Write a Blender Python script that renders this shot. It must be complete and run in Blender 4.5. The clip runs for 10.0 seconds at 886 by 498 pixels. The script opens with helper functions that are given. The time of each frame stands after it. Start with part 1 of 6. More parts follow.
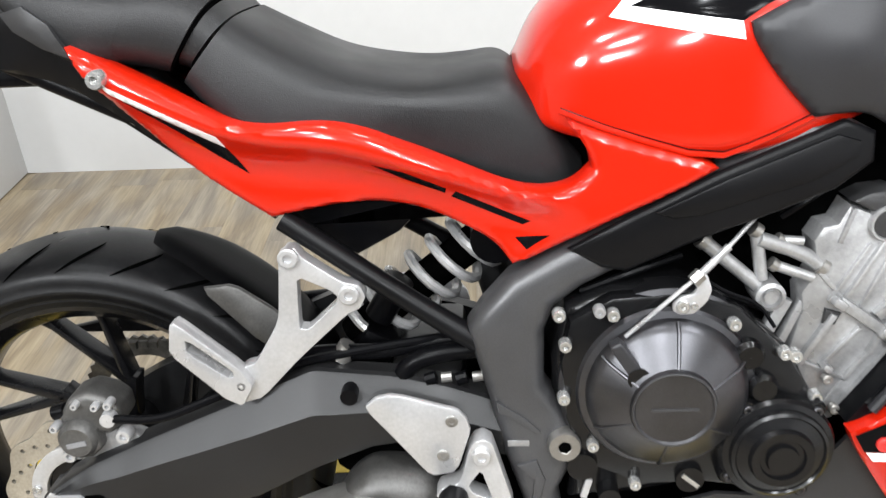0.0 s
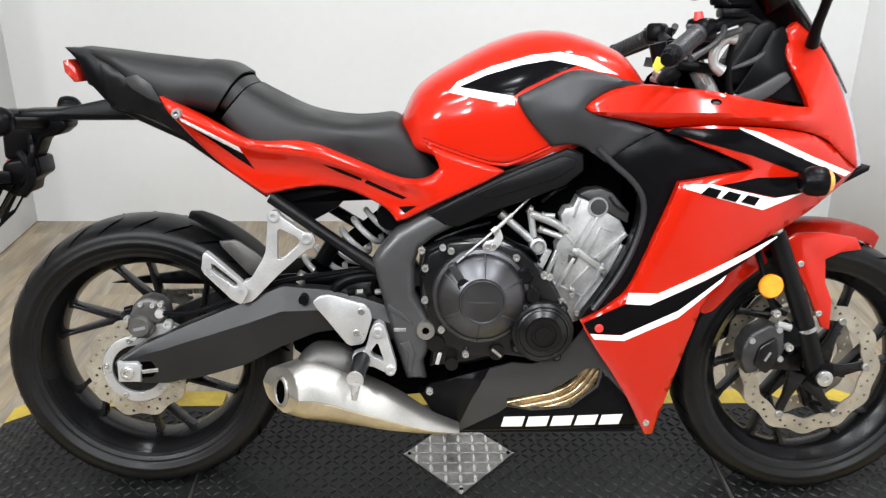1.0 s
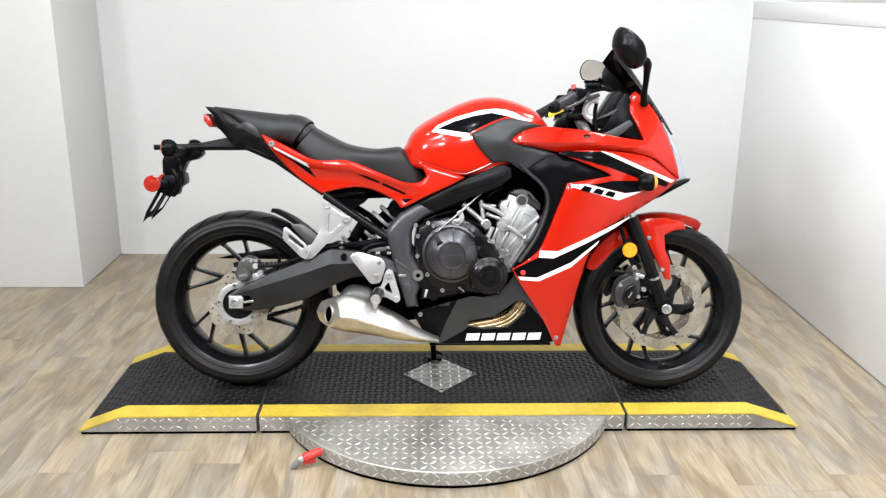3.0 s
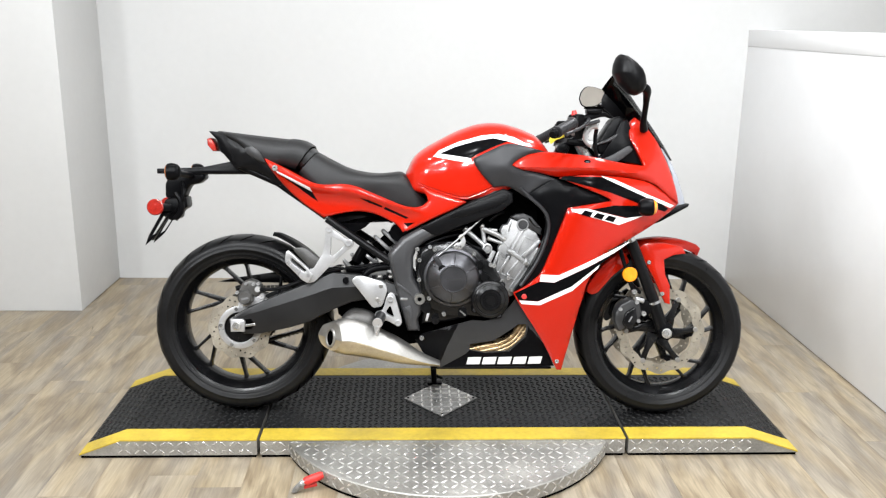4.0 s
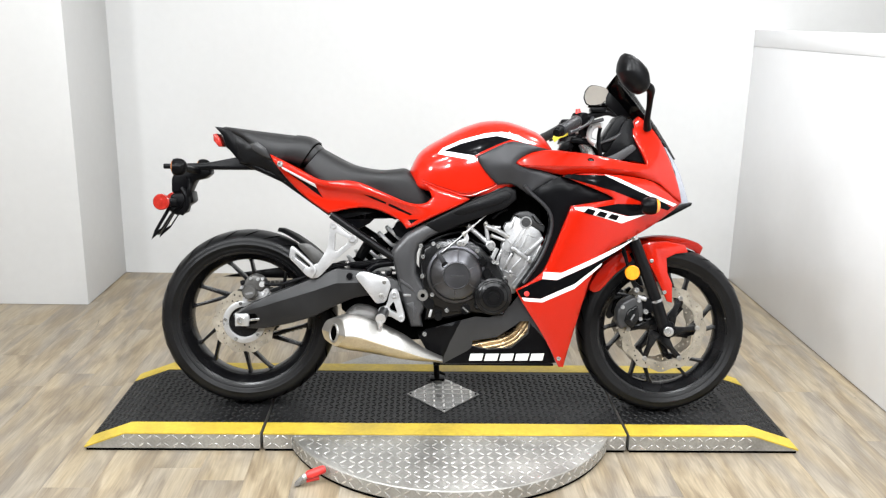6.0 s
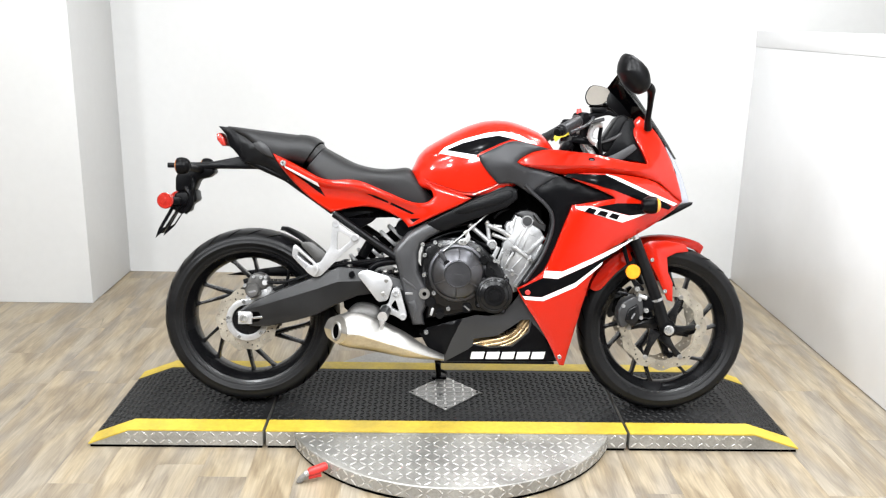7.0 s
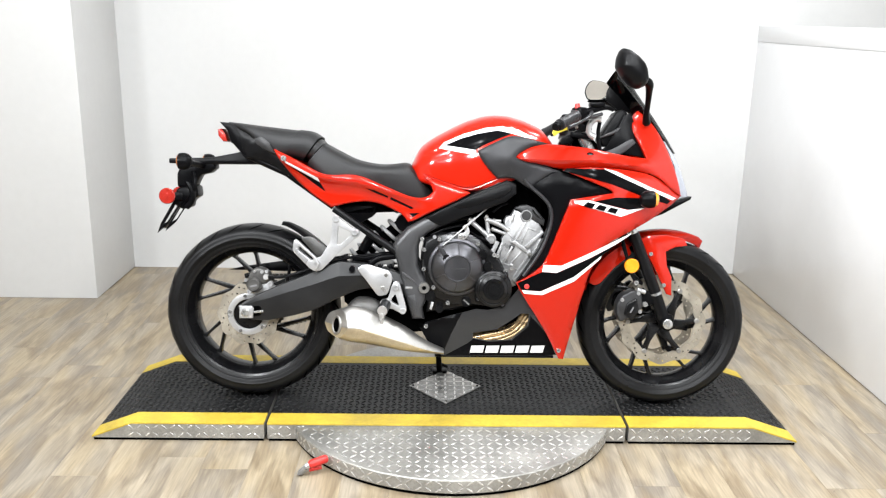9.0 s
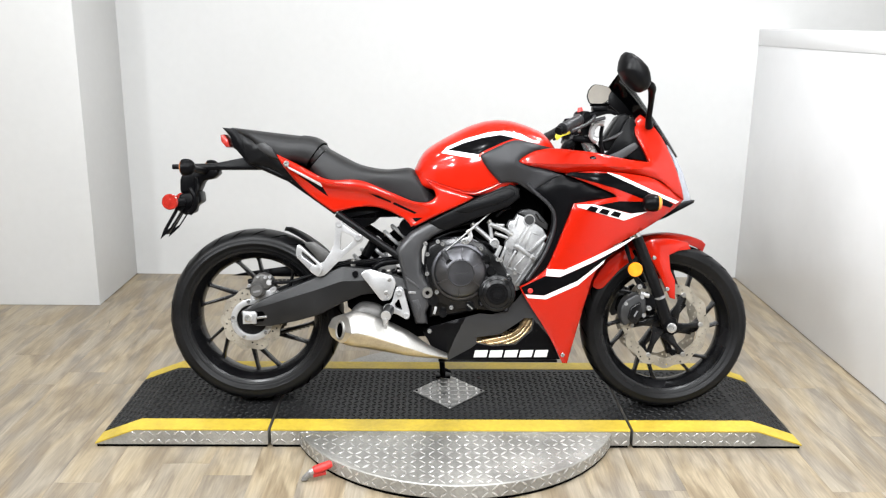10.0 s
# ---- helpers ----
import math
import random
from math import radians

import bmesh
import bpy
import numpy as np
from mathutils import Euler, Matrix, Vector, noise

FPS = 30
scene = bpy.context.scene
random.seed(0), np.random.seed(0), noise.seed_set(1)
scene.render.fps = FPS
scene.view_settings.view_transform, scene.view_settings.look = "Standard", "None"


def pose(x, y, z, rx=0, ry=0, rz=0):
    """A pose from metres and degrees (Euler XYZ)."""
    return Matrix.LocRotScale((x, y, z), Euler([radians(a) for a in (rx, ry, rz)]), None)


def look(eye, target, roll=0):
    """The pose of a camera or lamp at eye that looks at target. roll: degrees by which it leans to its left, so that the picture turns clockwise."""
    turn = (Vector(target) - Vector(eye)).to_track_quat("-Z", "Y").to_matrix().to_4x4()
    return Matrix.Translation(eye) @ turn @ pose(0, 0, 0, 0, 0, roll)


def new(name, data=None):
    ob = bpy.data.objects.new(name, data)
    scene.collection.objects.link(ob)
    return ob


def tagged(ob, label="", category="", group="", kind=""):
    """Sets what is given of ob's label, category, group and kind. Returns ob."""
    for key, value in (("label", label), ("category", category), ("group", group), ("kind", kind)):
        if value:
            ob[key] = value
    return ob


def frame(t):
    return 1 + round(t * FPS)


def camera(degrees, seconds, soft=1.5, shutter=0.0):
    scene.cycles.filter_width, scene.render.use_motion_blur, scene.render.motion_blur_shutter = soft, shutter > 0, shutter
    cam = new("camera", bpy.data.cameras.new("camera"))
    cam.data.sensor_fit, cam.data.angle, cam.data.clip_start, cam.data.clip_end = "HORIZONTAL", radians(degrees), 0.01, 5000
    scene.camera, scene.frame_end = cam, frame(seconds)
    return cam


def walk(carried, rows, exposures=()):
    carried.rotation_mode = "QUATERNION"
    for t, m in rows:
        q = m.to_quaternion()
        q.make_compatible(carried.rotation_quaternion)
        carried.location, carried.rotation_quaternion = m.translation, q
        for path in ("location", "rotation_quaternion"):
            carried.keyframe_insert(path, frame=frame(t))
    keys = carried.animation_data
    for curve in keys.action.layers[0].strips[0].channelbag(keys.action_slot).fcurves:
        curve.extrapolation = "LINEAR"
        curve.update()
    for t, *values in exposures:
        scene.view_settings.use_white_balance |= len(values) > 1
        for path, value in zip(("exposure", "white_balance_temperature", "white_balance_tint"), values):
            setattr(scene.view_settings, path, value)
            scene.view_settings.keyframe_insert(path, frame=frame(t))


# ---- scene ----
cam = camera(54.5, 10.0, 1.25, 0.1)
PATH = [
    (0, (-0.221, -0.868, 1.202), (-0.302, 0.860, 0.198), -2.9),
    (0.2, (-0.235, -1.016, 1.212), (-0.278, 0.715, 0.211), -2.5),
    (0.4, (-0.231, -1.153, 1.272), (-0.301, 0.571, 0.276), -2.4),
    (0.5, (-0.241, -1.241, 1.261), (-0.288, 0.523, 0.319), -2.0),
    (0.8, (-0.180, -1.480, 1.286), (-0.178, 0.332, 0.440), 0.1),
    (1, (-0.139, -1.651, 1.334), (-0.087, 0.19, 0.553), 0.6),
    (1.2, (-0.108, -1.789, 1.379), (-0.084, 0.074, 0.651), -0.7),
    (1.5, (-0.135, -2.051, 1.354), (-0.012, -0.165, 0.699), -0.5),
    (2, (-0.127, -2.422, 1.366), (-0.05, -0.512, 0.779), -0.6),
    (2.2, (-0.065, -2.54, 1.398), (-0.058, -0.635, 0.791), 0.4),
    (3.5, (-0.17, -2.844, 1.4), (-0.08, -0.918, 0.867), 0.6),
    (4, (-0.16, -2.824, 1.399), (-0.084, -0.892, 0.886), 0.8),
    (4.5, (-0.16, -2.818, 1.402), (-0.079, -0.888, 0.882), 0.5),
    (5, (-0.155, -2.822, 1.398), (-0.059, -0.893, 0.877), 0.5),
    (5.5, (-0.154, -2.83, 1.399), (-0.077, -0.9, 0.88), 0.9),
    (7, (-0.145, -2.861, 1.398), (-0.092, -0.93, 0.882), 1.2),
    (7.5, (-0.143, -2.864, 1.397), (-0.09, -0.933, 0.879), 1.1),
    (8, (-0.139, -2.87, 1.393), (-0.093, -0.938, 0.881), 1.6),
    (8.5, (-0.124, -2.877, 1.392), (-0.083, -0.948, 0.867), 1.2),
    (9, (-0.122, -2.881, 1.396), (-0.084, -0.951, 0.872), 1.0),
    (9.5, (-0.13, -2.881, 1.393), (-0.09, -0.951, 0.873), 1.1),
    (10, (-0.13, -2.88, 1.39), (-0.094, -0.946, 0.88), 0.7),
]
walk(cam, [(t, look(eye, target, roll)) for t, eye, target, roll in PATH],
     exposures=[(0.0, 0.24), (0.5, 0.10), (1.0, 0.0), (1.5, 0.05), (2.0, 0.05), (5.5, 0.10), (7.0, 0.32), (9.0, 0.26), (10.0, 0.12)])

# ---------- light ----------
world = bpy.data.worlds.new("world")
world.use_nodes = True
world.node_tree.nodes["Background"].inputs[0].default_value = (0.9, 0.95, 1.0, 1)
world.node_tree.nodes["Background"].inputs[1].default_value = 0.05
scene.world = world


def unseen_lamp(x, y, z, size, watts, tilt=0.0, turn=0.0):
    data = bpy.data.lights.new("unseen_lamp", "AREA")
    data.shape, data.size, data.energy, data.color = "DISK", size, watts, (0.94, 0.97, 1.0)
    ob = new("unseen_lamp", data)
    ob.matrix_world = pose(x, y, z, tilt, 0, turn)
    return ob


# all out of view: rows of small ceiling spots over and before the platform, larger fill lamps added further off, one
# aimed across the room
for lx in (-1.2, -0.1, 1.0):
    unseen_lamp(lx, 0.0, 2.6, 0.10, 5)
    unseen_lamp(lx, -1.2, 2.6, 0.10, 18, 20)
    unseen_lamp(lx, -2.0, 2.6, 0.10, 12, 38)
for lx in (-0.7, 0.7):
    unseen_lamp(lx, 0.3, 2.6, 0.12, 4)
# added fill that brightens the motorcycle's flank and the walls
unseen_lamp(-1.7, -3.3, 2.55, 0.3, 40, 56, -18)
unseen_lamp(-0.1, -3.3, 2.55, 0.3, 40, 56)
unseen_lamp(1.1, -3.3, 2.55, 0.3, 30, 56)
# added lamp aimed across to brighten the right half wall
unseen_lamp(-2.6, -2.4, 2.4, 0.6, 68, 70, -68)
# added downlights that brighten the floor at the right
for ly in (-0.1, 0.6):
    unseen_lamp(1.3, ly, 2.6, 0.12, 18)


# ---------- materials ----------
def material(name, colour, rough=0.5, metal=0.0, coat=0.0, grain=60.0, vary=0.12, bump=0.0, bump_scale=200.0, stain=3.0, stain_vary=0.15, spec=0.5, rough_vary=0.1, stretch=(1, 1, 1), random_value=0.0, coat_rough=0.04):
    m = bpy.data.materials.new(name)
    m.use_nodes = True
    nt = m.node_tree
    b = nt.nodes["Principled BSDF"]
    b.inputs["Roughness"].default_value, b.inputs["Metallic"].default_value = rough, metal
    b.inputs["Specular IOR Level"].default_value = spec
    b.inputs["Coat Weight"].default_value, b.inputs["Coat Roughness"].default_value = coat, coat_rough
    tc = nt.nodes.new("ShaderNodeTexCoord")
    mp = nt.nodes.new("ShaderNodeMapping")
    mp.inputs["Scale"].default_value = stretch
    nt.links.new(tc.outputs["Object"], mp.inputs["Vector"])

    def noise_at(scale, detail=4.0):
        n = nt.nodes.new("ShaderNodeTexNoise")
        n.inputs["Scale"].default_value, n.inputs["Detail"].default_value = scale, detail
        nt.links.new(mp.outputs[0], n.inputs["Vector"])
        return n.outputs["Fac"]

    def ramp(socket, lo, hi):
        r = nt.nodes.new("ShaderNodeMapRange")
        r.inputs["From Min"].default_value, r.inputs["From Max"].default_value = 0.3, 0.7
        r.inputs["To Min"].default_value, r.inputs["To Max"].default_value = lo, hi
        nt.links.new(socket, r.inputs["Value"])
        return r.outputs[0]

    def times(a, c):
        k = nt.nodes.new("ShaderNodeMath")
        k.operation = "MULTIPLY"
        nt.links.new(a, k.inputs[0])
        nt.links.new(c, k.inputs[1])
        return k.outputs[0]

    fine, broad = noise_at(grain), noise_at(stain, 6.0)
    f = times(ramp(fine, 1 - vary, 1 + vary), ramp(broad, 1 - stain_vary, 1 + stain_vary))
    if random_value:
        oi = nt.nodes.new("ShaderNodeObjectInfo")
        r = nt.nodes.new("ShaderNodeMapRange")
        r.inputs["To Min"].default_value, r.inputs["To Max"].default_value = 1 - random_value, 1 + random_value
        nt.links.new(oi.outputs["Random"], r.inputs["Value"])
        f = times(f, r.outputs[0])
    mix = nt.nodes.new("ShaderNodeVectorMath")
    mix.operation = "SCALE"
    mix.inputs[0].default_value = colour[:3]
    nt.links.new(f, mix.inputs["Scale"])
    nt.links.new(mix.outputs[0], b.inputs["Base Color"])
    nt.links.new(ramp(broad, max(0.02, rough - rough_vary), min(1, rough + rough_vary)), b.inputs["Roughness"])
    if bump:
        bn = nt.nodes.new("ShaderNodeBump")
        bn.inputs["Strength"].default_value, bn.inputs["Distance"].default_value = bump, 0.002
        nt.links.new(noise_at(bump_scale), bn.inputs["Height"])
        nt.links.new(bn.outputs[0], b.inputs["Normal"])
    return m


def plank_material():
    """Printed oak: grey, tan and brown drifts along the board, fine grain, a few dark checks and knots."""
    m = bpy.data.materials.new("vinyl_plank")
    m.use_nodes = True
    nt = m.node_tree
    b = nt.nodes["Principled BSDF"]
    tc, oi = nt.nodes.new("ShaderNodeTexCoord"), nt.nodes.new("ShaderNodeObjectInfo")
    off = nt.nodes.new("ShaderNodeVectorMath")
    off.operation = "SCALE"
    off.inputs[0].default_value = (17.0, 31.0, 0.0)
    nt.links.new(oi.outputs["Random"], off.inputs["Scale"])

    def noise_at(stretch, scale, detail, wander):
        mp = nt.nodes.new("ShaderNodeMapping")
        mp.inputs["Scale"].default_value = (1.0, stretch, 1.0)
        nt.links.new(tc.outputs["Object"], mp.inputs["Vector"])
        nt.links.new(off.outputs[0], mp.inputs["Location"])
        n = nt.nodes.new("ShaderNodeTexNoise")
        n.inputs["Scale"].default_value, n.inputs["Detail"].default_value, n.inputs["Distortion"].default_value = scale, detail, wander
        nt.links.new(mp.outputs[0], n.inputs["Vector"])
        return n.outputs["Fac"]

    def mixed(kind, fac, a, c):
        k = nt.nodes.new("ShaderNodeMix")
        k.data_type, k.blend_type = "RGBA", kind
        for socket, value in ((k.inputs["Factor"], fac), (k.inputs["A"], a), (k.inputs["B"], c)):
            if isinstance(value, (tuple, float)):
                socket.default_value = value
            else:
                nt.links.new(value, socket)
        return k.outputs["Result"]

    def ramp(socket, lo, hi, a=0.0, c=1.0):
        r = nt.nodes.new("ShaderNodeMapRange")
        for name, value in (("From Min", lo), ("From Max", hi), ("To Min", a), ("To Max", c)):
            r.inputs[name].default_value = value
        nt.links.new(socket, r.inputs["Value"])
        return r.outputs[0]

    drift, hue = noise_at(0.20, 16, 3, 0.9), noise_at(0.25, 9, 2, 0.4)
    grain, check = noise_at(0.06, 150, 6, 0.3), noise_at(0.35, 20, 5, 2.2)
    pale = mixed("MIX", ramp(hue, 0.40, 0.62), (0.300, 0.262, 0.205, 1), (0.322, 0.266, 0.182, 1))
    deep = mixed("MIX", ramp(hue, 0.40, 0.62), (0.195, 0.169, 0.136, 1), (0.205, 0.160, 0.104, 1))
    col = mixed("MIX", ramp(drift, 0.38, 0.62), deep, pale)
    col = mixed("MULTIPLY", 1.0, col, mixed("MIX", ramp(grain, 0.30, 0.70), (0.80, 0.79, 0.77, 1), (1.12, 1.12, 1.12, 1)))
    col = mixed("MULTIPLY", 1.0, col, mixed("MIX", oi.outputs["Random"], (0.95, 0.95, 0.955, 1), (1.05, 1.04, 1.02, 1)))
    col = mixed("MIX", ramp(check, 0.71, 0.76, 0.0, 0.6), col, (0.085, 0.066, 0.050, 1))
    nt.links.new(col, b.inputs["Base Color"])
    bn = nt.nodes.new("ShaderNodeBump")
    bn.inputs["Strength"].default_value, bn.inputs["Distance"].default_value = 0.15, 0.001
    nt.links.new(grain, bn.inputs["Height"])
    nt.links.new(bn.outputs[0], b.inputs["Normal"])
    nt.links.new(ramp(drift, 0.3, 0.7, 0.36, 0.5), b.inputs["Roughness"])
    return m



WALL = material("white_wall_paint", (0.525, 0.525, 0.52), 0.55, bump=0.08, bump_scale=90, grain=25, vary=0.012, stain=1.2, stain_vary=0.03)
PANEL = material("gloss_white_panel", (0.73, 0.73, 0.735), 0.3, grain=12, vary=0.01, stain=1.5, stain_vary=0.02, rough_vary=0.015)
DIM_WALL = material("dark_unseen_wall_paint", (0.10, 0.10, 0.10), 0.7, grain=20, vary=0.03, stain=1.0, stain_vary=0.06)
CEILING = material("white_ceiling_paint", (0.75, 0.75, 0.74), 0.7, grain=20, vary=0.02, stain=1.0, stain_vary=0.03)
FAR_WALL = material("grey_beige_paint", (0.46, 0.43, 0.385), 0.6, grain=20, vary=0.02, stain=1.0, stain_vary=0.05)
PLANK = plank_material()
MAT = material("black_rubber_mat", (0.0085, 0.0085, 0.0087), 0.4, grain=140, vary=0.4, stain=4, stain_vary=0.55, bump=0.25, bump_scale=400, spec=0.2)
YELLOW = material("yellow_safety_rubber", (0.47, 0.34, 0.035), 0.5, grain=70, vary=0.10, stain=9, stain_vary=0.2, bump=0.2, bump_scale=300)
TREAD = material("galvanised_tread_plate", (0.30, 0.292, 0.272), 0.42, metal=0.5, grain=120, vary=0.14, stain=6, stain_vary=0.3, bump=0.1, bump_scale=500, rough_vary=0.14)
WORN_TREAD = material("worn_steel_sheet", (0.24, 0.235, 0.225), 0.4, metal=0.55, grain=120, vary=0.2, stain=14, stain_vary=0.45, bump=0.1, bump_scale=500, rough_vary=0.14)
TREAD_BAR = material("polished_tread_bar", (0.62, 0.61, 0.59), 0.25, metal=0.7, grain=150, vary=0.1, stain=7, stain_vary=0.18, rough_vary=0.1)
RED = material("red_gloss_paint", (0.405, 0.0098, 0.0021), 0.3, coat=0.8, grain=900, vary=0.03, stain=4, stain_vary=0.02, rough_vary=0.03, spec=0.04, coat_rough=0.11)
WHITE_DECAL = material("white_decal", (0.82, 0.82, 0.82), 0.25, coat=0.5, grain=200, vary=0.02, stain=6, stain_vary=0.02, rough_vary=0.04)
BLACK_DECAL = material("black_decal", (0.003, 0.003, 0.0035), 0.14, coat=0, grain=200, vary=0.1, stain=6, stain_vary=0.1, rough_vary=0.04, spec=0.04)
BLACK_PLASTIC = material("matt_black_plastic", (0.0025, 0.0025, 0.003), 0.30, grain=300, vary=0.2, stain=9, stain_vary=0.1, bump=0, bump_scale=900, spec=0.08, rough_vary=0.01)
GREY_PLASTIC = material("dark_grey_plastic", (0.020, 0.020, 0.022), 0.36, grain=500, vary=0.15, stain=7, stain_vary=0.15, bump=0.1, bump_scale=1200, spec=0.4, rough_vary=0.06)
VINYL = material("black_seat_vinyl", (0.0115, 0.0115, 0.012), 0.42, grain=400, vary=0.15, stain=8, stain_vary=0.15, bump=0.2, bump_scale=700, spec=0.26)
RUBBER = material("tyre_rubber", (0.0058, 0.0058, 0.0062), 0.36, grain=180, vary=0.2, stain=9, stain_vary=0.3, bump=0.06, bump_scale=500, spec=0.17)
WHEEL_PAINT = material("black_wheel_paint", (0.004, 0.004, 0.0045), 0.25, grain=200, vary=0.15, stain=12, stain_vary=0.3, spec=0.3, rough_vary=0.05)
FRAME_GREY = material("satin_dark_grey_frame_paint", (0.056, 0.056, 0.0585), 0.36, metal=0.35, grain=600, vary=0.1, stain=9, stain_vary=0.14, bump=0.04, bump_scale=900, spec=0.5, rough_vary=0.06)
ALU = material("brushed_aluminium", (0.46, 0.46, 0.465), 0.34, metal=0.6, grain=260, vary=0.06, stain=14, stain_vary=0.08)
CAST_ALU = material("cast_aluminium", (0.33, 0.33, 0.332), 0.36, metal=0.6, grain=200, vary=0.1, stain=20, stain_vary=0.2, bump=0.25, bump_scale=700)
STEEL = material("stainless_steel", (0.31, 0.302, 0.287), 0.42, metal=0.85, grain=180, vary=0.06, stain=10, stain_vary=0.15, rough_vary=0.1)
DISC = material("brake_disc_steel", (0.36, 0.328, 0.272), 0.38, metal=0.7, grain=300, vary=0.12, stain=18, stain_vary=0.2)
BRONZE = material("heat_tinted_header_steel", (0.5, 0.36, 0.2), 0.28, metal=0.75, grain=120, vary=0.1, stain=16, stain_vary=0.4)
ENGINE = material("black_engine_cover", (0.0048, 0.0048, 0.0052), 0.22, metal=0.1, grain=500, vary=0.15, stain=14, stain_vary=0.25, bump=0.02, bump_scale=900, spec=0.32, rough_vary=0.05)
CALIPER = material("grey_caliper", (0.075, 0.073, 0.07), 0.42, metal=0.5, grain=300, vary=0.15, stain=25, stain_vary=0.25, bump=0.2, bump_scale=700)
STEEL_TAN = material("tan_steel", (0.46, 0.38, 0.25), 0.42, metal=0.6, grain=160, vary=0.08, stain=9, stain_vary=0.3, rough_vary=0.1)
TRIM_GREY = material("grey_trim_plastic", (0.026, 0.026, 0.028), 0.45, grain=400, vary=0.1, stain=12, stain_vary=0.15)
SATIN_GREY = material("satin_graphite_plastic", (0.021, 0.021, 0.023), 0.4, metal=0.15, grain=700, vary=0.08, stain=8, stain_vary=0.1, rough_vary=0.04, spec=0.34)
BELLY = material("satin_black_belly_plastic", (0.020, 0.020, 0.021), 0.4, grain=500, vary=0.12, stain=7, stain_vary=0.2, bump=0.08, bump_scale=1200, spec=0.4, rough_vary=0.06)
CHROME = material("bright_bolt_steel", (0.45, 0.45, 0.44), 0.22, metal=0.75, grain=300, vary=0.05, stain=30, stain_vary=0.1)
SWING_GREY = material("satin_charcoal_swingarm_paint", (0.0105, 0.0105, 0.011), 0.36, metal=0.1, grain=600, vary=0.1, stain=9, stain_vary=0.16, bump=0.06, bump_scale=900, spec=0.32, rough_vary=0.06)
COWL_BLACK = material("satin_black_tail_plastic", (0.0040, 0.0040, 0.0045), 0.34, grain=500, vary=0.15, stain=7, stain_vary=0.2, spec=0.13, rough_vary=0.05)
MARK = material("pale_print", (0.16, 0.16, 0.165), 0.45, grain=400, vary=0.1, stain=12, stain_vary=0.15)
CALIPER_BLACK = material("charcoal_caliper_paint", (0.030, 0.030, 0.031), 0.4, metal=0.3, grain=300, vary=0.15, stain=25, stain_vary=0.2, bump=0.2, bump_scale=700)
GRAPHITE = material("graphite_clutch_paint", (0.08, 0.08, 0.086), 0.36, metal=0.95, grain=500, vary=0.06, stain=14, stain_vary=0.2, spec=0.6, rough_vary=0.05)
SPRING = material("silver_spring_paint", (0.5, 0.5, 0.5), 0.35, metal=0.5, grain=200, vary=0.08, stain=20, stain_vary=0.12)
AMBER = material("amber_lens", (0.85, 0.28, 0.01), 0.15, coat=1.0, grain=300, vary=0.1, stain=60, stain_vary=0.15)
AMBER_DIM = material("dull_amber_lens", (0.35, 0.10, 0.01), 0.2, coat=0.5, grain=300, vary=0.1, stain=60, stain_vary=0.15)
RED_LENS = material("red_lens", (0.3, 0.016, 0.01), 0.2, coat=0.6, grain=300, vary=0.15, stain=60, stain_vary=0.2)
RED_RUBBER = material("red_rubber_grip", (0.6, 0.03, 0.025), 0.5, grain=200, vary=0.1, stain=30, stain_vary=0.2)
YELLOW_TAG = material("yellow_tag", (0.75, 0.6, 0.05), 0.5, grain=100, vary=0.05, stain=30, stain_vary=0.1)
# near-black without sheen: small black parts, and shade painted into gaps and recesses
DARK = material("black_parts_and_shade", (0.001, 0.001, 0.001), 0.6, grain=100, vary=0.2, stain=20, stain_vary=0.3, spec=0.0)
CHAIN = material("oiled_chain_steel", (0.10, 0.095, 0.085), 0.4, metal=0.8, grain=200, vary=0.2, stain=40, stain_vary=0.3)


def glass_material(name, colour, rough, trans, ior=1.45):
    m = material(name, colour, rough, grain=100, vary=0.05, stain=8, stain_vary=0.05, rough_vary=0.01)
    m.node_tree.nodes["Principled BSDF"].inputs["Transmission Weight"].default_value = trans
    m.node_tree.nodes["Principled BSDF"].inputs["IOR"].default_value = ior
    return m


SMOKE = glass_material("smoked_screen", (0.002, 0.002, 0.0025), 0.05, 0.04)
SMOKE.node_tree.nodes["Principled BSDF"].inputs["Specular IOR Level"].default_value = 0.12
GLASSY = glass_material("clear_lens", (0.75, 0.78, 0.85), 0.05, 0.35)
MIRROR = material("mirror_glass", (0.9, 0.9, 0.9), 0.03, metal=1.0, grain=100, vary=0.01, stain=5, stain_vary=0.02, rough_vary=0.01)



# ---------- building helpers ----------
def mesh_from(name, bm, mat, sharp=35.0):
    me = bpy.data.meshes.new(name)
    bmesh.ops.recalc_face_normals(bm, faces=bm.faces)
    bm.to_mesh(me)
    bm.free()
    for p in me.polygons:
        p.use_smooth = True
    me.set_sharp_from_angle(angle=radians(sharp))
    me.materials.append(mat)
    return me


def part(name, bm, mat, parent=None, label="", sharp=35.0, at=None):
    """One mesh object from a bmesh, under a thing or a part."""
    ob = new(name, mesh_from(name, bm, mat, sharp))
    ob.parent = parent
    if at is not None:
        ob.matrix_basis = at
    return tagged(ob, label) if label else ob


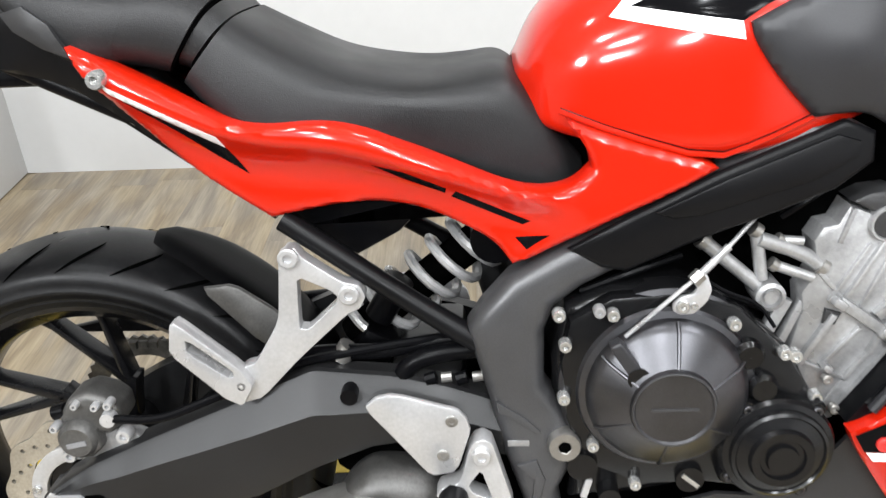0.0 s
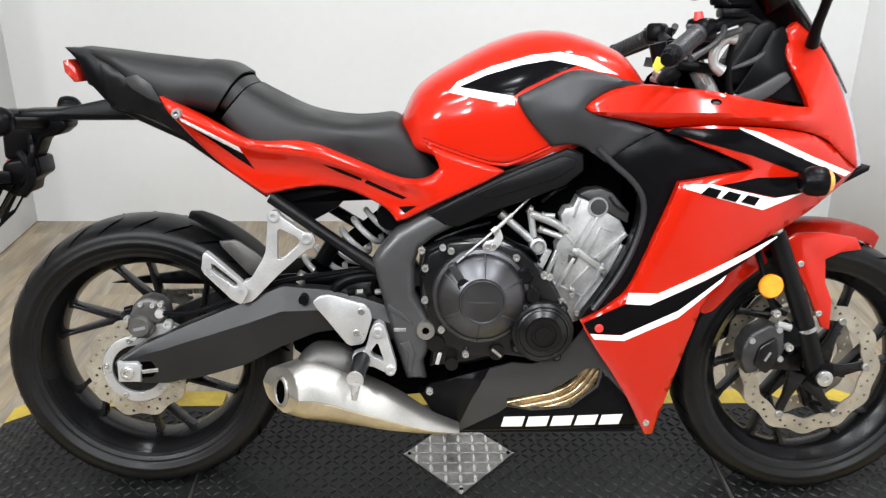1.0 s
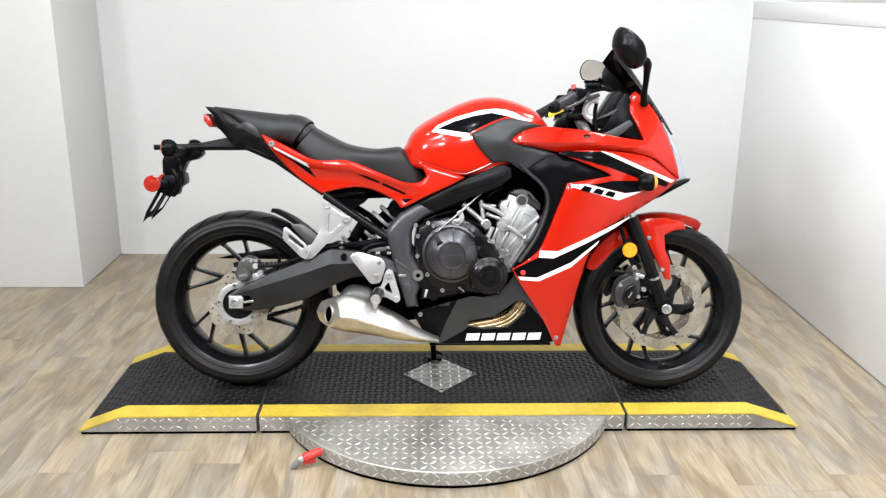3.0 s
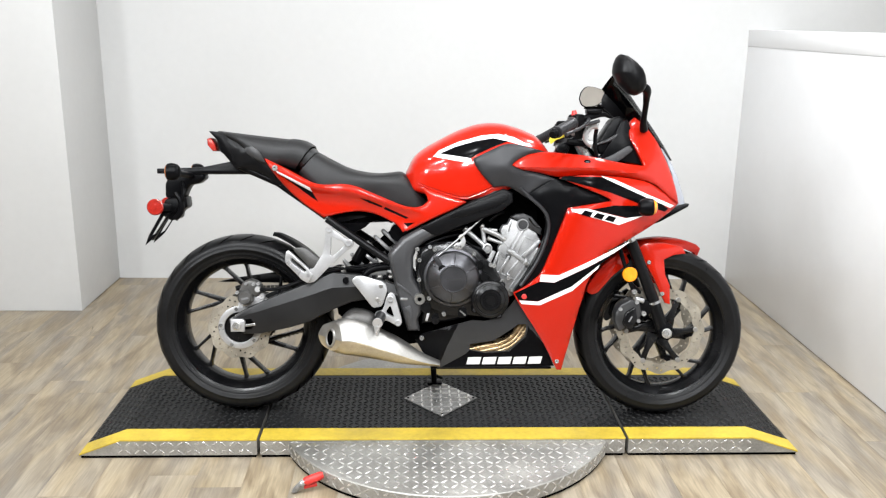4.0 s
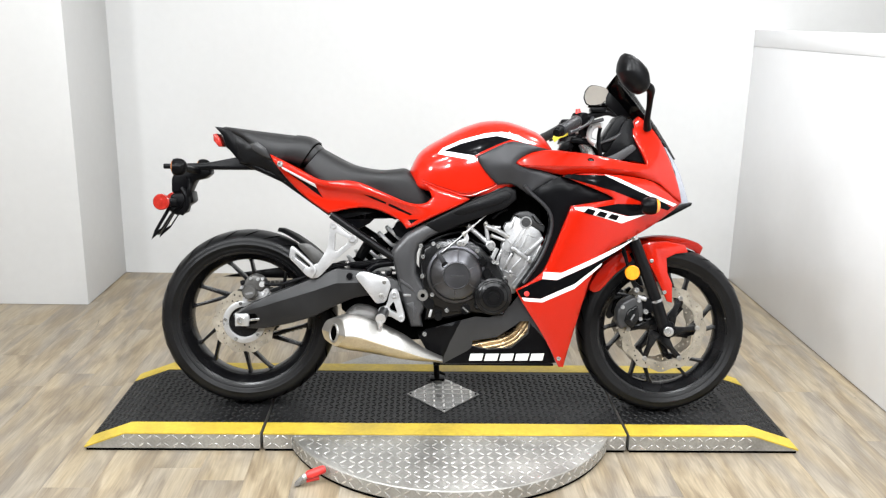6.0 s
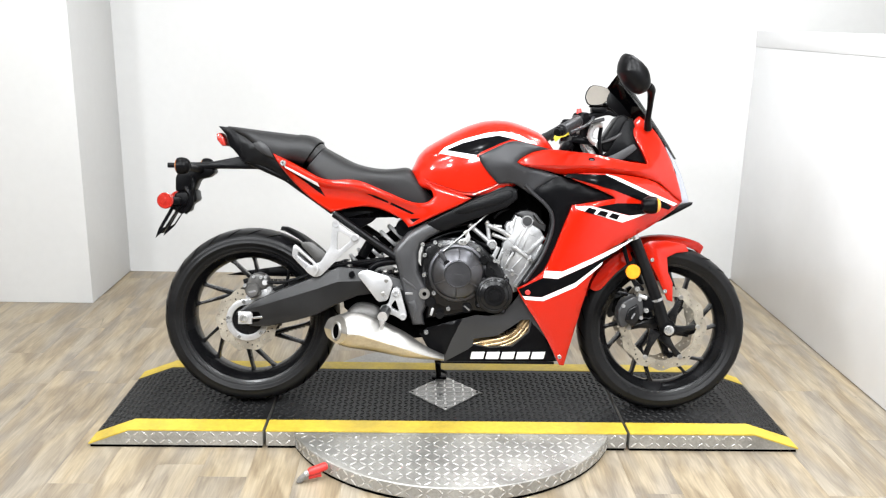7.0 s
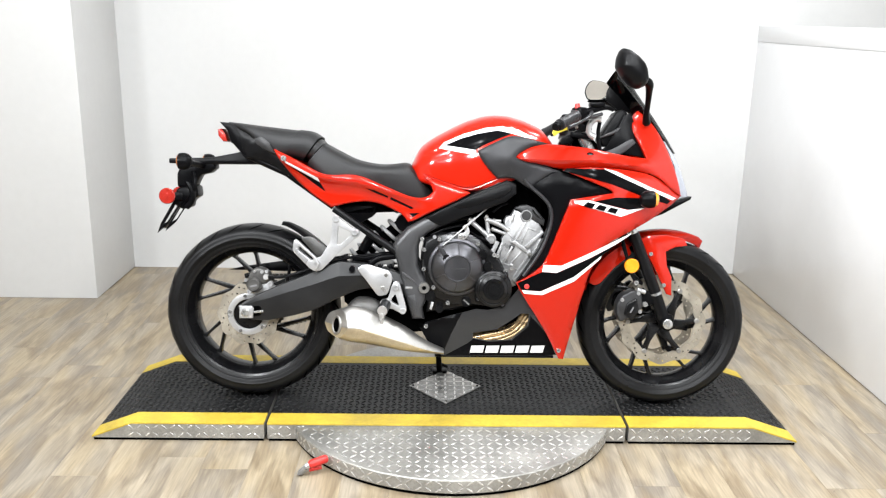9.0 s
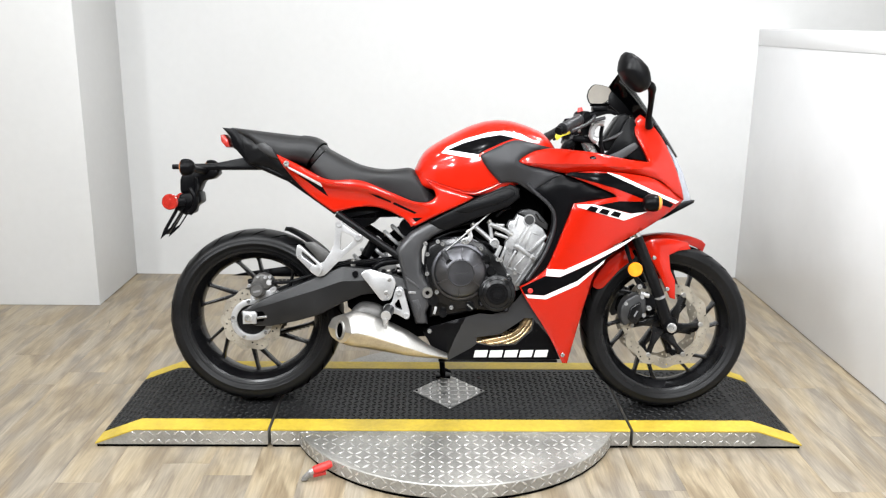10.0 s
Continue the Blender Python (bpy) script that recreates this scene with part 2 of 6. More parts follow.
def box_bm(x0, x1, y0, y1, z0, z1, bevel=0.0, segments=2, bm=None):
    own = bmesh.new()
    bmesh.ops.create_cube(own, size=1)
    for v in own.verts:
        v.co = Vector(((x0 + x1) / 2 + v.co.x * (x1 - x0), (y0 + y1) / 2 + v.co.y * (y1 - y0), (z0 + z1) / 2 + v.co.z * (z1 - z0)))
    if bevel:
        bmesh.ops.bevel(own, geom=own.edges[:], offset=bevel, segments=segments, affect="EDGES", profile=0.5)
    return own if bm is None else join(bm, own)


def join(bm, other):
    me = bpy.data.meshes.new("joined")
    other.to_mesh(me)
    other.free()
    bm.from_mesh(me)
    bpy.data.meshes.remove(me)
    return bm


def moved(bm, m):
    bmesh.ops.transform(bm, matrix=m, verts=bm.verts)
    return bm


def revolve(profile, n=64, closed=False):
    """Turn (radius, y) pairs about the Y axis."""
    bm = bmesh.new()
    rings = []
    for k in range(n):
        a = 2 * math.pi * k / n
        rings.append([bm.verts.new((r * math.cos(a), y, r * math.sin(a))) for r, y in profile])
    m = len(profile)
    for k in range(n):
        p, q = rings[k], rings[(k + 1) % n]
        for j in range(m if closed else m - 1):
            bm.faces.new((p[j], p[(j + 1) % m], q[(j + 1) % m], q[j]))
    bmesh.ops.remove_doubles(bm, verts=bm.verts, dist=1e-6)
    return bm


def tube(points, radius, sides=10, caps=True, smooth=0, radii=None):
    """A round bar along points; smooth: how many times the line is rounded off."""
    pts = [Vector(p) for p in points]
    rad = list(radii) if radii else [radius] * len(pts)
    for _ in range(smooth):
        out, ro = [pts[0]], [rad[0]]
        for a, b, ra, rb in zip(pts, pts[1:], rad, rad[1:]):
            out += [a.lerp(b, 0.25), a.lerp(b, 0.75)]
            ro += [ra * 0.75 + rb * 0.25, ra * 0.25 + rb * 0.75]
        pts, rad = out + [pts[-1]], ro + [rad[-1]]
    bm = bmesh.new()
    up, rings = None, []
    for i, p in enumerate(pts):
        d = (pts[min(i + 1, len(pts) - 1)] - pts[max(i - 1, 0)]).normalized()
        if up is None:
            up = d.orthogonal().normalized()
        up = (up - d * up.dot(d)).normalized()
        side = d.cross(up)
        rings.append([bm.verts.new(p + rad[i] * (math.cos(2 * math.pi * k / sides) * up + math.sin(2 * math.pi * k / sides) * side)) for k in range(sides)])
    for a, b in zip(rings, rings[1:]):
        for k in range(sides):
            bm.faces.new((a[k], a[(k + 1) % sides], b[(k + 1) % sides], b[k]))
    if caps:
        bm.faces.new(rings[0][::-1])
        bm.faces.new(rings[-1])
    return bm


def rounded(outline, times=1):
    """Cut the corners of a closed outline."""
    pts = [tuple(p) for p in outline]
    for _ in range(times):
        out = []
        for a, b in zip(pts, pts[1:] + pts[:1]):
            out += [(a[0] * 0.87 + b[0] * 0.13, a[1] * 0.87 + b[1] * 0.13), (a[0] * 0.13 + b[0] * 0.87, a[1] * 0.13 + b[1] * 0.87)]
        pts = out
    return pts


def slab(outline, y0, y1, bevel=0.003, segments=2, hole=None):
    """A plate with an outline in x and z, between y0 and y1, with rounded rims."""
    bm = bmesh.new()
    if hole is None:
        f = bm.faces.new([bm.verts.new((x, y0, z)) for x, z in outline])
        faces = [f]
    else:
        loops = []
        edges = []
        for ring in [outline] + list(hole):
            vs = [bm.verts.new((x, y0, z)) for x, z in ring]
            edges += [bm.edges.new((a, b)) for a, b in zip(vs, vs[1:] + vs[:1])]
            loops.append(vs)
        faces = [g for g in bmesh.ops.triangle_fill(bm, use_beauty=True, use_dissolve=False, edges=edges)["geom"] if isinstance(g, bmesh.types.BMFace)]
    got = bmesh.ops.extrude_face_region(bm, geom=faces)
    top = [g for g in got["geom"] if isinstance(g, bmesh.types.BMVert)]
    for v in top:
        v.co.y = y1
    bmesh.ops.recalc_face_normals(bm, faces=bm.faces)
    if bevel:
        rim = [e for e in bm.edges if len(e.link_faces) == 2 and e.calc_face_angle(0) > 0.9 and abs(e.verts[0].co.y - e.verts[1].co.y) < 1e-6]
        bmesh.ops.bevel(bm, geom=rim, offset=bevel, segments=segments, affect="EDGES", profile=0.5, clamp_overlap=True)
    return bm


def tread_bars(inside, x0, x1, y0, y1, pitch, long, wide, high, angles=(45, -45)):
    """Raised lozenges laid in alternate directions on the plane z = 0, as one mesh."""
    verts, faces = [], []
    ny, nx = int((y1 - y0) / pitch) + 1, int((x1 - x0) / pitch) + 1
    for j in range(ny):
        for i in range(nx):
            cx, cy = x0 + i * pitch, y0 + j * pitch
            if not inside(cx, cy):
                continue
            a = radians(angles[(i + j) % 2])
            ca, sa = math.cos(a), math.sin(a)
            k = len(verts)
            for u, v, h in ((-0.5, 0, 0), (-0.22, -0.5, 0), (0.22, -0.5, 0), (0.5, 0, 0), (0.22, 0.5, 0), (-0.22, 0.5, 0), (-0.25, -0.15, 1), (0.25, -0.15, 1), (0.25, 0.15, 1), (-0.25, 0.15, 1)):
                verts.append((cx + u * long * ca - v * wide * sa, cy + u * long * sa + v * wide * ca, h * high))
            for f in ((0, 1, 6), (1, 2, 7, 6), (2, 3, 7), (3, 4, 8), (3, 8, 7), (4, 5, 9, 8), (5, 0, 9), (0, 6, 9), (6, 7, 8, 9)):
                faces.append(tuple(k + n for n in f))
    me = bpy.data.meshes.new("tread_pattern")
    me.from_pydata(verts, [], faces)
    bm = bmesh.new()
    bm.from_mesh(me)
    bpy.data.meshes.remove(me)
    return bm


def structure(name, bm, mat, label):
    return tagged(part(name, bm, mat, None, label), kind="structure")


# ---------- the room ----------
BACK, SIDE, PIER_X, PIER_Y, CEIL = 1.80, 1.625, -1.765, 1.235, 2.65
structure("wall_back", box_bm(PIER_X, 3.1, BACK, BACK + 0.12, 0, CEIL), WALL, "smooth white painted back wall behind the display platform")
structure("wall_pier", box_bm(-3.62, PIER_X, PIER_Y, BACK + 0.12, 0, CEIL, 0.004), WALL, "white painted wall jutting forward with a square corner")
structure("wall_left", box_bm(-3.62, -3.5, -5.0, PIER_Y, 0, CEIL), FAR_WALL, "plain grey-beige painted side wall")
# unseen wall; its dark colour cuts fill and keeps reflections on black parts deep
structure("wall_front", box_bm(-3.62, 3.1, -5.12, -5.0, 0, CEIL), DIM_WALL, "unseen dark grey wall added to close the room and darken reflections")
half = structure("wall_right_half", box_bm(SIDE, SIDE + 0.16, -5.0, BACK, 0, 1.29, 0.002), PANEL, "glossy white half-height panel wall with a cap board")
structure("wall_cap", box_bm(SIDE - 0.0025, SIDE + 0.17, -5.0, BACK, 1.2905, 1.375, 0.002), PANEL, "white painted cap board along the top of the half wall")
structure("wall_right_far", box_bm(2.98, 3.1, -5.0, BACK, 0, CEIL), FAR_WALL, "dim grey-beige wall beyond the half wall")
structure("ceiling", box_bm(-3.62, 3.1, -5.12, BACK + 0.12, CEIL, CEIL + 0.1), CEILING, "plain white painted ceiling")
floor = structure("floor", box_bm(-3.62, 3.1, -5.12, BACK + 0.12, -0.1, -0.004), PLANK, "tan wood-look vinyl plank floor with dark knots and veins")

# ---------- the display platform ----------
TOP, NEAR, FAR = 0.066, -0.245, 0.352
DX, DY, DR, DTOP = -0.03, -0.009, 0.575, 0.056


def ramp_section(name, label, x0, x1, slope):
    """One section of the platform; slope: -1 or 1 where its outer end runs down to the floor, else 0."""
    root = tagged(new(name), label, "display platform", "platform sections")
    def section(ya, yb, zoff, thick):
        # the long profile in x and z, raised by zoff
        if slope < 0:
            top = [(x0, 0.0115 + zoff), (x0 + 0.135, TOP - 0.004 + zoff), (x1, TOP - 0.004 + zoff)]
        elif slope > 0:
            top = [(x0, TOP - 0.004 + zoff), (x1 - 0.155, TOP - 0.004 + zoff), (x1, 0.0115 + zoff)]
        else:
            top = [(x0, TOP - 0.004 + zoff), (x1, TOP - 0.004 + zoff)]
        low = [(x, z - thick if thick else 0.0) for x, z in reversed(top)]
        if not thick:
            low = [(x1, 0.0105), (x0, 0.0105)]
        return slab(top + low, ya, yb, 0.0)
    part("steel_deck", section(NEAR + 0.002, FAR - 0.002, 0.0, 0), TREAD, root, "galvanised steel deck with tread-plate edge")
    part("rubber_mat", section(NEAR + 0.08, FAR - 0.07, 0.004, 0.0036), MAT, root, "worn black rubber mat with raised tread")
    part("edge_strip", section(NEAR, NEAR + 0.0795, 0.005, 0.0046), YELLOW, root, "yellow rubber edge strip")
    part("edge_strip", section(FAR - 0.0695, FAR, 0.005, 0.0046), YELLOW, root, "yellow rubber edge strip")
    # shadow line below the deck, put in as a near-black strip
    part("base_rail", box_bm(x0 + 0.004, x1 - 0.004, NEAR + 0.006, FAR - 0.006, 0.0, 0.0104), DARK, root)
    fx0, fx1 = (x0 + 0.13 if slope < 0 else x0 + 0.015), (x1 - 0.15 if slope > 0 else x1 - 0.012)
    face = tread_bars(lambda x, y: True, fx0, fx1, 0.0225, TOP - 0.010, 0.028, 0.025, 0.0058, 0.0014, (38, -38))
    tagged(part("tread_pattern", moved(face, pose(0, NEAR + 0.0018, 0, 90, 0, 0)), TREAD_BAR, root), kind="stuff")
    mx0, mx1 = (x0 + 0.14 if slope < 0 else x0 + 0.01), (x1 - 0.16 if slope > 0 else x1 - 0.01)
    rough = tread_bars(lambda x, y: True, mx0, mx1, NEAR + 0.09, FAR - 0.08, 0.0215, 0.0245, 0.0080, 0.0028, (45, -45))
    rough = moved(rough, pose(0, 0, TOP + 0.0001))
    if slope:
        lo, hi = (x0 + 0.012, x0 + 0.128) if slope < 0 else (x1 - 0.148, x1 - 0.012)
        end = tread_bars(lambda x, y: True, lo, hi, NEAR + 0.09, FAR - 0.08, 0.0215, 0.0245, 0.0080, 0.0028, (45, -45))
        for v in end.verts:
            f = (v.co.x - x0) / 0.135 if slope < 0 else (x1 - v.co.x) / 0.155
            v.co.z += 0.0156 + (TOP - 0.0155) * f
        join(rough, end)
    tagged(part("mat_tread", rough, MAT, root), kind="stuff")
    return root


ramp_section("display_platform", "low tread-plate ramp section with black rubber mat and yellow edges", -1.237, -0.661, -1)
ramp_section("display_platform", "low tread-plate centre section with black rubber mat and yellow edges", -0.650, 0.558, 0)
ramp_section("display_platform", "low tread-plate ramp section with black rubber mat and yellow edges", 0.569, 1.146, 1)

turntable = tagged(new("turntable"), "round galvanised tread-plate turntable under the platform", "turntable")
part("disc", moved(revolve([(0.0005, -DTOP / 2 + 0.0105), (DR - 0.002, -DTOP / 2 + 0.0105), (DR, -DTOP / 2 + 0.0125), (DR, DTOP / 2 - 0.003), (DR - 0.003, DTOP / 2), (0.0005, DTOP / 2)], 128), pose(DX, DY, DTOP / 2, 90, 0, 0)), TREAD, turntable)
tagged(part("tread_pattern", moved(tread_bars(lambda x, y: (x - DX) ** 2 + (y - DY) ** 2 < (DR - 0.015) ** 2, DX - DR, DX + DR, DY - DR, NEAR - 0.01, 0.0290, 0.030, 0.0075, 0.0017), pose(0, 0, DTOP)), TREAD_BAR, turntable), kind="stuff")
rim = bmesh.new()
for k in range(58):
    a = math.pi + math.pi * (k + 0.5) / 58
    for row in range(2):
        one = tread_bars(lambda x, y: True, 0, 0.001, 0, 0.001, 0.031, 0.028, 0.0062, 0.0014, (38 if (k + row) % 2 else -38,) * 2)
        m = Matrix.Translation((DX + DR * math.cos(a), DY + DR * math.sin(a), 0.0215 + 0.0225 * row)) @ pose(0, 0, 0, 0, 0, math.degrees(a) + 90) @ pose(0, 0, 0, 90, 0, 0)
        join(rim, moved(one, m))
# near-black ring that draws the shadow line under the disc
part("base_ring", moved(revolve([(0.0005, -0.0051), (DR - 0.005, -0.0051), (DR - 0.005, 0.0051), (0.0005, 0.0051)], 96), pose(DX, DY, 0.0052, 90, 0, 0)), DARK, turntable)
tagged(part("rim_tread_pattern", rim, TREAD_BAR, turntable), kind="stuff")

plate = tagged(new("diamond_plate"), "worn square steel tread plate screwed onto the rubber mat", "floor plate")
PX, PY, PW, PD = -0.047, 0.066, 0.132, 0.150
pb = slab([(PX - PW, PY), (PX, PY - PD), (PX + PW, PY), (PX, PY + PD)], 0, 0.004, 0.001)
for v in pb.verts:
    v.co = Vector((v.co.x, v.co.z, TOP + 0.0005 + v.co.y))
part("steel_sheet", pb, WORN_TREAD, plate)
tagged(part("tread_pattern", moved(tread_bars(lambda x, y: abs(x) < 0.085 and abs(y) < 0.085, -0.084, 0.09, -0.084, 0.09, 0.0240, 0.030, 0.0075, 0.0018), Matrix.Translation((PX, PY, TOP + 0.0046)) @ Matrix.Diagonal((1.0, PD / PW, 1.0, 1.0)) @ pose(0, 0, 0, 0, 0, 45)), TREAD_BAR, plate), kind="stuff")
for sx, sy in ((-0.9, 0), (0.9, 0), (0, 0.9), (0, -0.9)):
    part("screw", moved(revolve([(0.0004, 0.003), (0.004, 0.0025), (0.005, 0), (0.0004, 0)], 12), pose(PX + sx * PW, PY + sy * PD, TOP + 0.0046, 90, 0, 0)), DARK, plate)

# ---------- the motorcycle ----------
bike = tagged(new("motorcycle"), "red, white and black sport motorcycle leaning on its side stand", "motorcycle")
bike.matrix_basis = Matrix.Translation((0, -0.042, TOP + 0.002)) @ pose(0, 0, 0, -9.5, 0, 0)
# side outlines in the motorcycle's own x (ahead) and z (up), metres
SIDE_COVER = [(-0.636, 0.881), (-0.569, 0.85), (-0.512, 0.819), (-0.478, 0.801), (-0.436, 0.796), (-0.381, 0.801), (-0.338, 0.794), (-0.295, 0.776), (-0.241, 0.754), (-0.187, 0.731), (-0.149, 0.724), (-0.12, 0.729), (-0.103, 0.746), (-0.106, 0.762), (-0.128, 0.794), (-0.079, 0.777), (0.014, 0.749), (0.022, 0.744), (-0.013, 0.723), (-0.1, 0.684), (-0.164, 0.65), (-0.185, 0.645), (-0.201, 0.667), (-0.231, 0.684), (-0.28, 0.705), (-0.33, 0.712), (-0.386, 0.704), (-0.446, 0.688), (-0.519, 0.737), (-0.571, 0.786), (-0.609, 0.833)]
SLOT_UPPER = [(-0.328, 0.756), (-0.296, 0.749), (-0.252, 0.73), (-0.253, 0.724), (-0.296, 0.74)]
SLOT_LOWER = [(-0.242, 0.727), (-0.166, 0.692), (-0.174, 0.688), (-0.247, 0.72)]
COVER_NOTCH = [(-0.182, 0.674), (-0.146, 0.676), (-0.17, 0.661)]
TAIL_STRIPE = [(-0.599, 0.844), (-0.487, 0.787), (-0.482, 0.773), (-0.594, 0.834)]
TAIL_SHADOW = [(-0.584, 0.827), (-0.482, 0.773), (-0.463, 0.74), (-0.495, 0.762), (-0.531, 0.79)]
TAIL_COWL = [(-0.829, 0.971), (-0.783, 0.967), (-0.728, 0.932), (-0.659, 0.903), (-0.636, 0.881), (-0.609, 0.833), (-0.565, 0.785), (-0.530, 0.755), (-0.545, 0.757), (-0.625, 0.815), (-0.666, 0.839), (-0.749, 0.853), (-0.757, 0.88), (-0.79, 0.901), (-0.803, 0.942)]
GRAB_COVER = [(-0.708, 0.914), (-0.680, 0.921), (-0.654, 0.903), (-0.635, 0.868), (-0.665, 0.878), (-0.696, 0.896)]
TAIL_LAMP = [(-0.835, 0.945), (-0.823, 0.948), (-0.81, 0.93), (-0.804, 0.905), (-0.816, 0.904), (-0.833, 0.924)]
TANK_STRIPE = [(-0.086, 0.891), (-0.068, 0.911), (-0.003, 0.94), (0.072, 0.961), (0.126, 0.967), (0.18, 0.957), (0.242, 0.925), (0.203, 0.931), (0.159, 0.943), (0.11, 0.953), (0.051, 0.943), (-0.014, 0.924), (-0.066, 0.901), (-0.024, 0.895), (0.036, 0.886), (0.039, 0.869)]
TANK_FLASH = [(-0.066, 0.901), (-0.014, 0.924), (0.051, 0.943), (0.11, 0.953), (0.159, 0.943), (0.111, 0.925), (0.057, 0.9), (0.036, 0.886), (-0.024, 0.895)]
SHROUD = [(0.043, 0.885), (0.099, 0.913), (0.151, 0.937), (0.194, 0.931), (0.277, 0.91), (0.222, 0.9), (0.18, 0.879), (0.167, 0.864), (0.198, 0.85), (0.263, 0.839), (0.313, 0.821), (0.255, 0.79), (0.218, 0.76), (0.185, 0.783), (0.152, 0.799), (0.11, 0.793), (0.075, 0.829), (0.048, 0.866)]
AIR_COWL = [(0.252, 0.791), (0.31, 0.822), (0.493, 0.761), (0.503, 0.75), (0.37, 0.725), (0.347, 0.696), (0.308, 0.584), (0.271, 0.503), (0.214, 0.463), (0.179, 0.451), (0.228, 0.521), (0.269, 0.595), (0.285, 0.657), (0.285, 0.701), (0.261, 0.734), (0.216, 0.761)]
COWL_EDGE = [(0.198, 0.792), (0.226, 0.762), (0.265, 0.731), (0.291, 0.696), (0.292, 0.641), (0.259, 0.551), (0.202, 0.47)]
UPPER_FAIRING = [(0.165, 0.867), (0.18, 0.879), (0.221, 0.901), (0.279, 0.911), (0.342, 0.904), (0.405, 0.899), (0.494, 0.881), (0.56, 0.87), (0.608, 0.866), (0.598, 0.893), (0.565, 0.951), (0.56, 0.977), (0.568, 1.013), (0.584, 1.026), (0.619, 0.998), (0.666, 0.94), (0.707, 0.863), (0.736, 0.784), (0.746, 0.74), (0.698, 0.77), (0.65, 0.811), (0.542, 0.831), (0.394, 0.836), (0.321, 0.825), (0.259, 0.842), (0.196, 0.851)]
LOWER_FAIRING = [(0.321, 0.825), (0.394, 0.835), (0.459, 0.833), (0.542, 0.828), (0.643, 0.811), (0.746, 0.74), (0.721, 0.717), (0.679, 0.692), (0.64, 0.666), (0.565, 0.626), (0.474, 0.579), (0.46, 0.55), (0.426, 0.492), (0.41, 0.431), (0.379, 0.301), (0.351, 0.178), (0.335, 0.179), (0.284, 0.281), (0.191, 0.42), (0.178, 0.448), (0.21, 0.465), (0.253, 0.497), (0.274, 0.521), (0.338, 0.69), (0.351, 0.728), (0.492, 0.751), (0.485, 0.762)]
FLASH_TOP = [(0.321, 0.822), (0.337, 0.831), (0.459, 0.829), (0.57, 0.784), (0.671, 0.744), (0.704, 0.724), (0.691, 0.714), (0.601, 0.739), (0.484, 0.78), (0.384, 0.807)]
STRIPE_TOP = [(0.457, 0.832), (0.5, 0.822), (0.625, 0.771), (0.726, 0.734), (0.712, 0.727), (0.612, 0.764), (0.506, 0.808), (0.459, 0.829)]
FLASH_MID = [(0.426, 0.724), (0.5, 0.737), (0.602, 0.735), (0.625, 0.713), (0.606, 0.703), (0.548, 0.696), (0.467, 0.714)]
BADGE = [(0.358, 0.725), (0.41, 0.727), (0.467, 0.713), (0.542, 0.695), (0.606, 0.702), (0.575, 0.691), (0.52, 0.673), (0.362, 0.717)]
STRIPE_LOW = [(0.266, 0.511), (0.325, 0.508), (0.418, 0.55), (0.508, 0.593), (0.560, 0.6175), (0.561, 0.6145), (0.51, 0.581), (0.42, 0.534), (0.311, 0.484), (0.262, 0.488)]
FLASH_LOW = [(0.262, 0.487), (0.311, 0.483), (0.421, 0.533), (0.51, 0.578), (0.461, 0.542), (0.37, 0.47), (0.259, 0.421), (0.194, 0.426), (0.181, 0.448), (0.227, 0.471)]
STRIPE_BASE = [(0.196, 0.425), (0.259, 0.42), (0.37, 0.47), (0.461, 0.542), (0.456, 0.53), (0.372, 0.455), (0.266, 0.408), (0.205, 0.413)]
FRAME_SPAR = [(0.151, 0.788), (0.177, 0.774), (0.173, 0.746), (0.141, 0.719), (0.087, 0.697), (0.01, 0.669), (-0.078, 0.629), (-0.111, 0.612), (-0.139, 0.59), (-0.15, 0.561), (-0.15, 0.497), (-0.127, 0.462), (-0.108, 0.426), (-0.116, 0.39), (-0.133, 0.354), (-0.127, 0.315), (-0.168, 0.315), (-0.196, 0.402), (-0.212, 0.474), (-0.228, 0.532), (-0.235, 0.567), (-0.22, 0.59), (-0.188, 0.626), (-0.144, 0.652), (0.02, 0.735), (0.111, 0.788)]
PEG_HANGER = [(-0.438, 0.652), (-0.430, 0.662), (-0.419, 0.661), (-0.412, 0.650), (-0.371, 0.620), (-0.352, 0.616), (-0.346, 0.602), (-0.353, 0.588), (-0.367, 0.582), (-0.426, 0.528), (-0.474, 0.478), (-0.496, 0.472), (-0.513, 0.487), (-0.505, 0.505), (-0.491, 0.519), (-0.478, 0.522), (-0.451, 0.566), (-0.445, 0.582), (-0.440, 0.630)]
HANGER_GAP = [(-0.420, 0.628), (-0.385, 0.611), (-0.377, 0.603), (-0.380, 0.594), (-0.413, 0.564), (-0.423, 0.565), (-0.422, 0.590)]
SWINGARM = [(-0.756, 0.347), (-0.735, 0.367), (-0.694, 0.391), (-0.612, 0.427), (-0.508, 0.469), (-0.45, 0.494), (-0.416, 0.508), (-0.326, 0.501), (-0.258, 0.486), (-0.19, 0.462), (-0.191, 0.395), (-0.259, 0.414), (-0.305, 0.418), (-0.351, 0.411), (-0.421, 0.382), (-0.491, 0.345), (-0.561, 0.324), (-0.654, 0.304), (-0.712, 0.305)]
HEEL_GUARD = [(-0.350, 0.490), (-0.337, 0.501), (-0.321, 0.504), (-0.308, 0.502), (-0.266, 0.489), (-0.248, 0.484), (-0.238, 0.472), (-0.234, 0.456), (-0.248, 0.411), (-0.255, 0.402), (-0.277, 0.398), (-0.286, 0.403), (-0.325, 0.454), (-0.346, 0.480)]
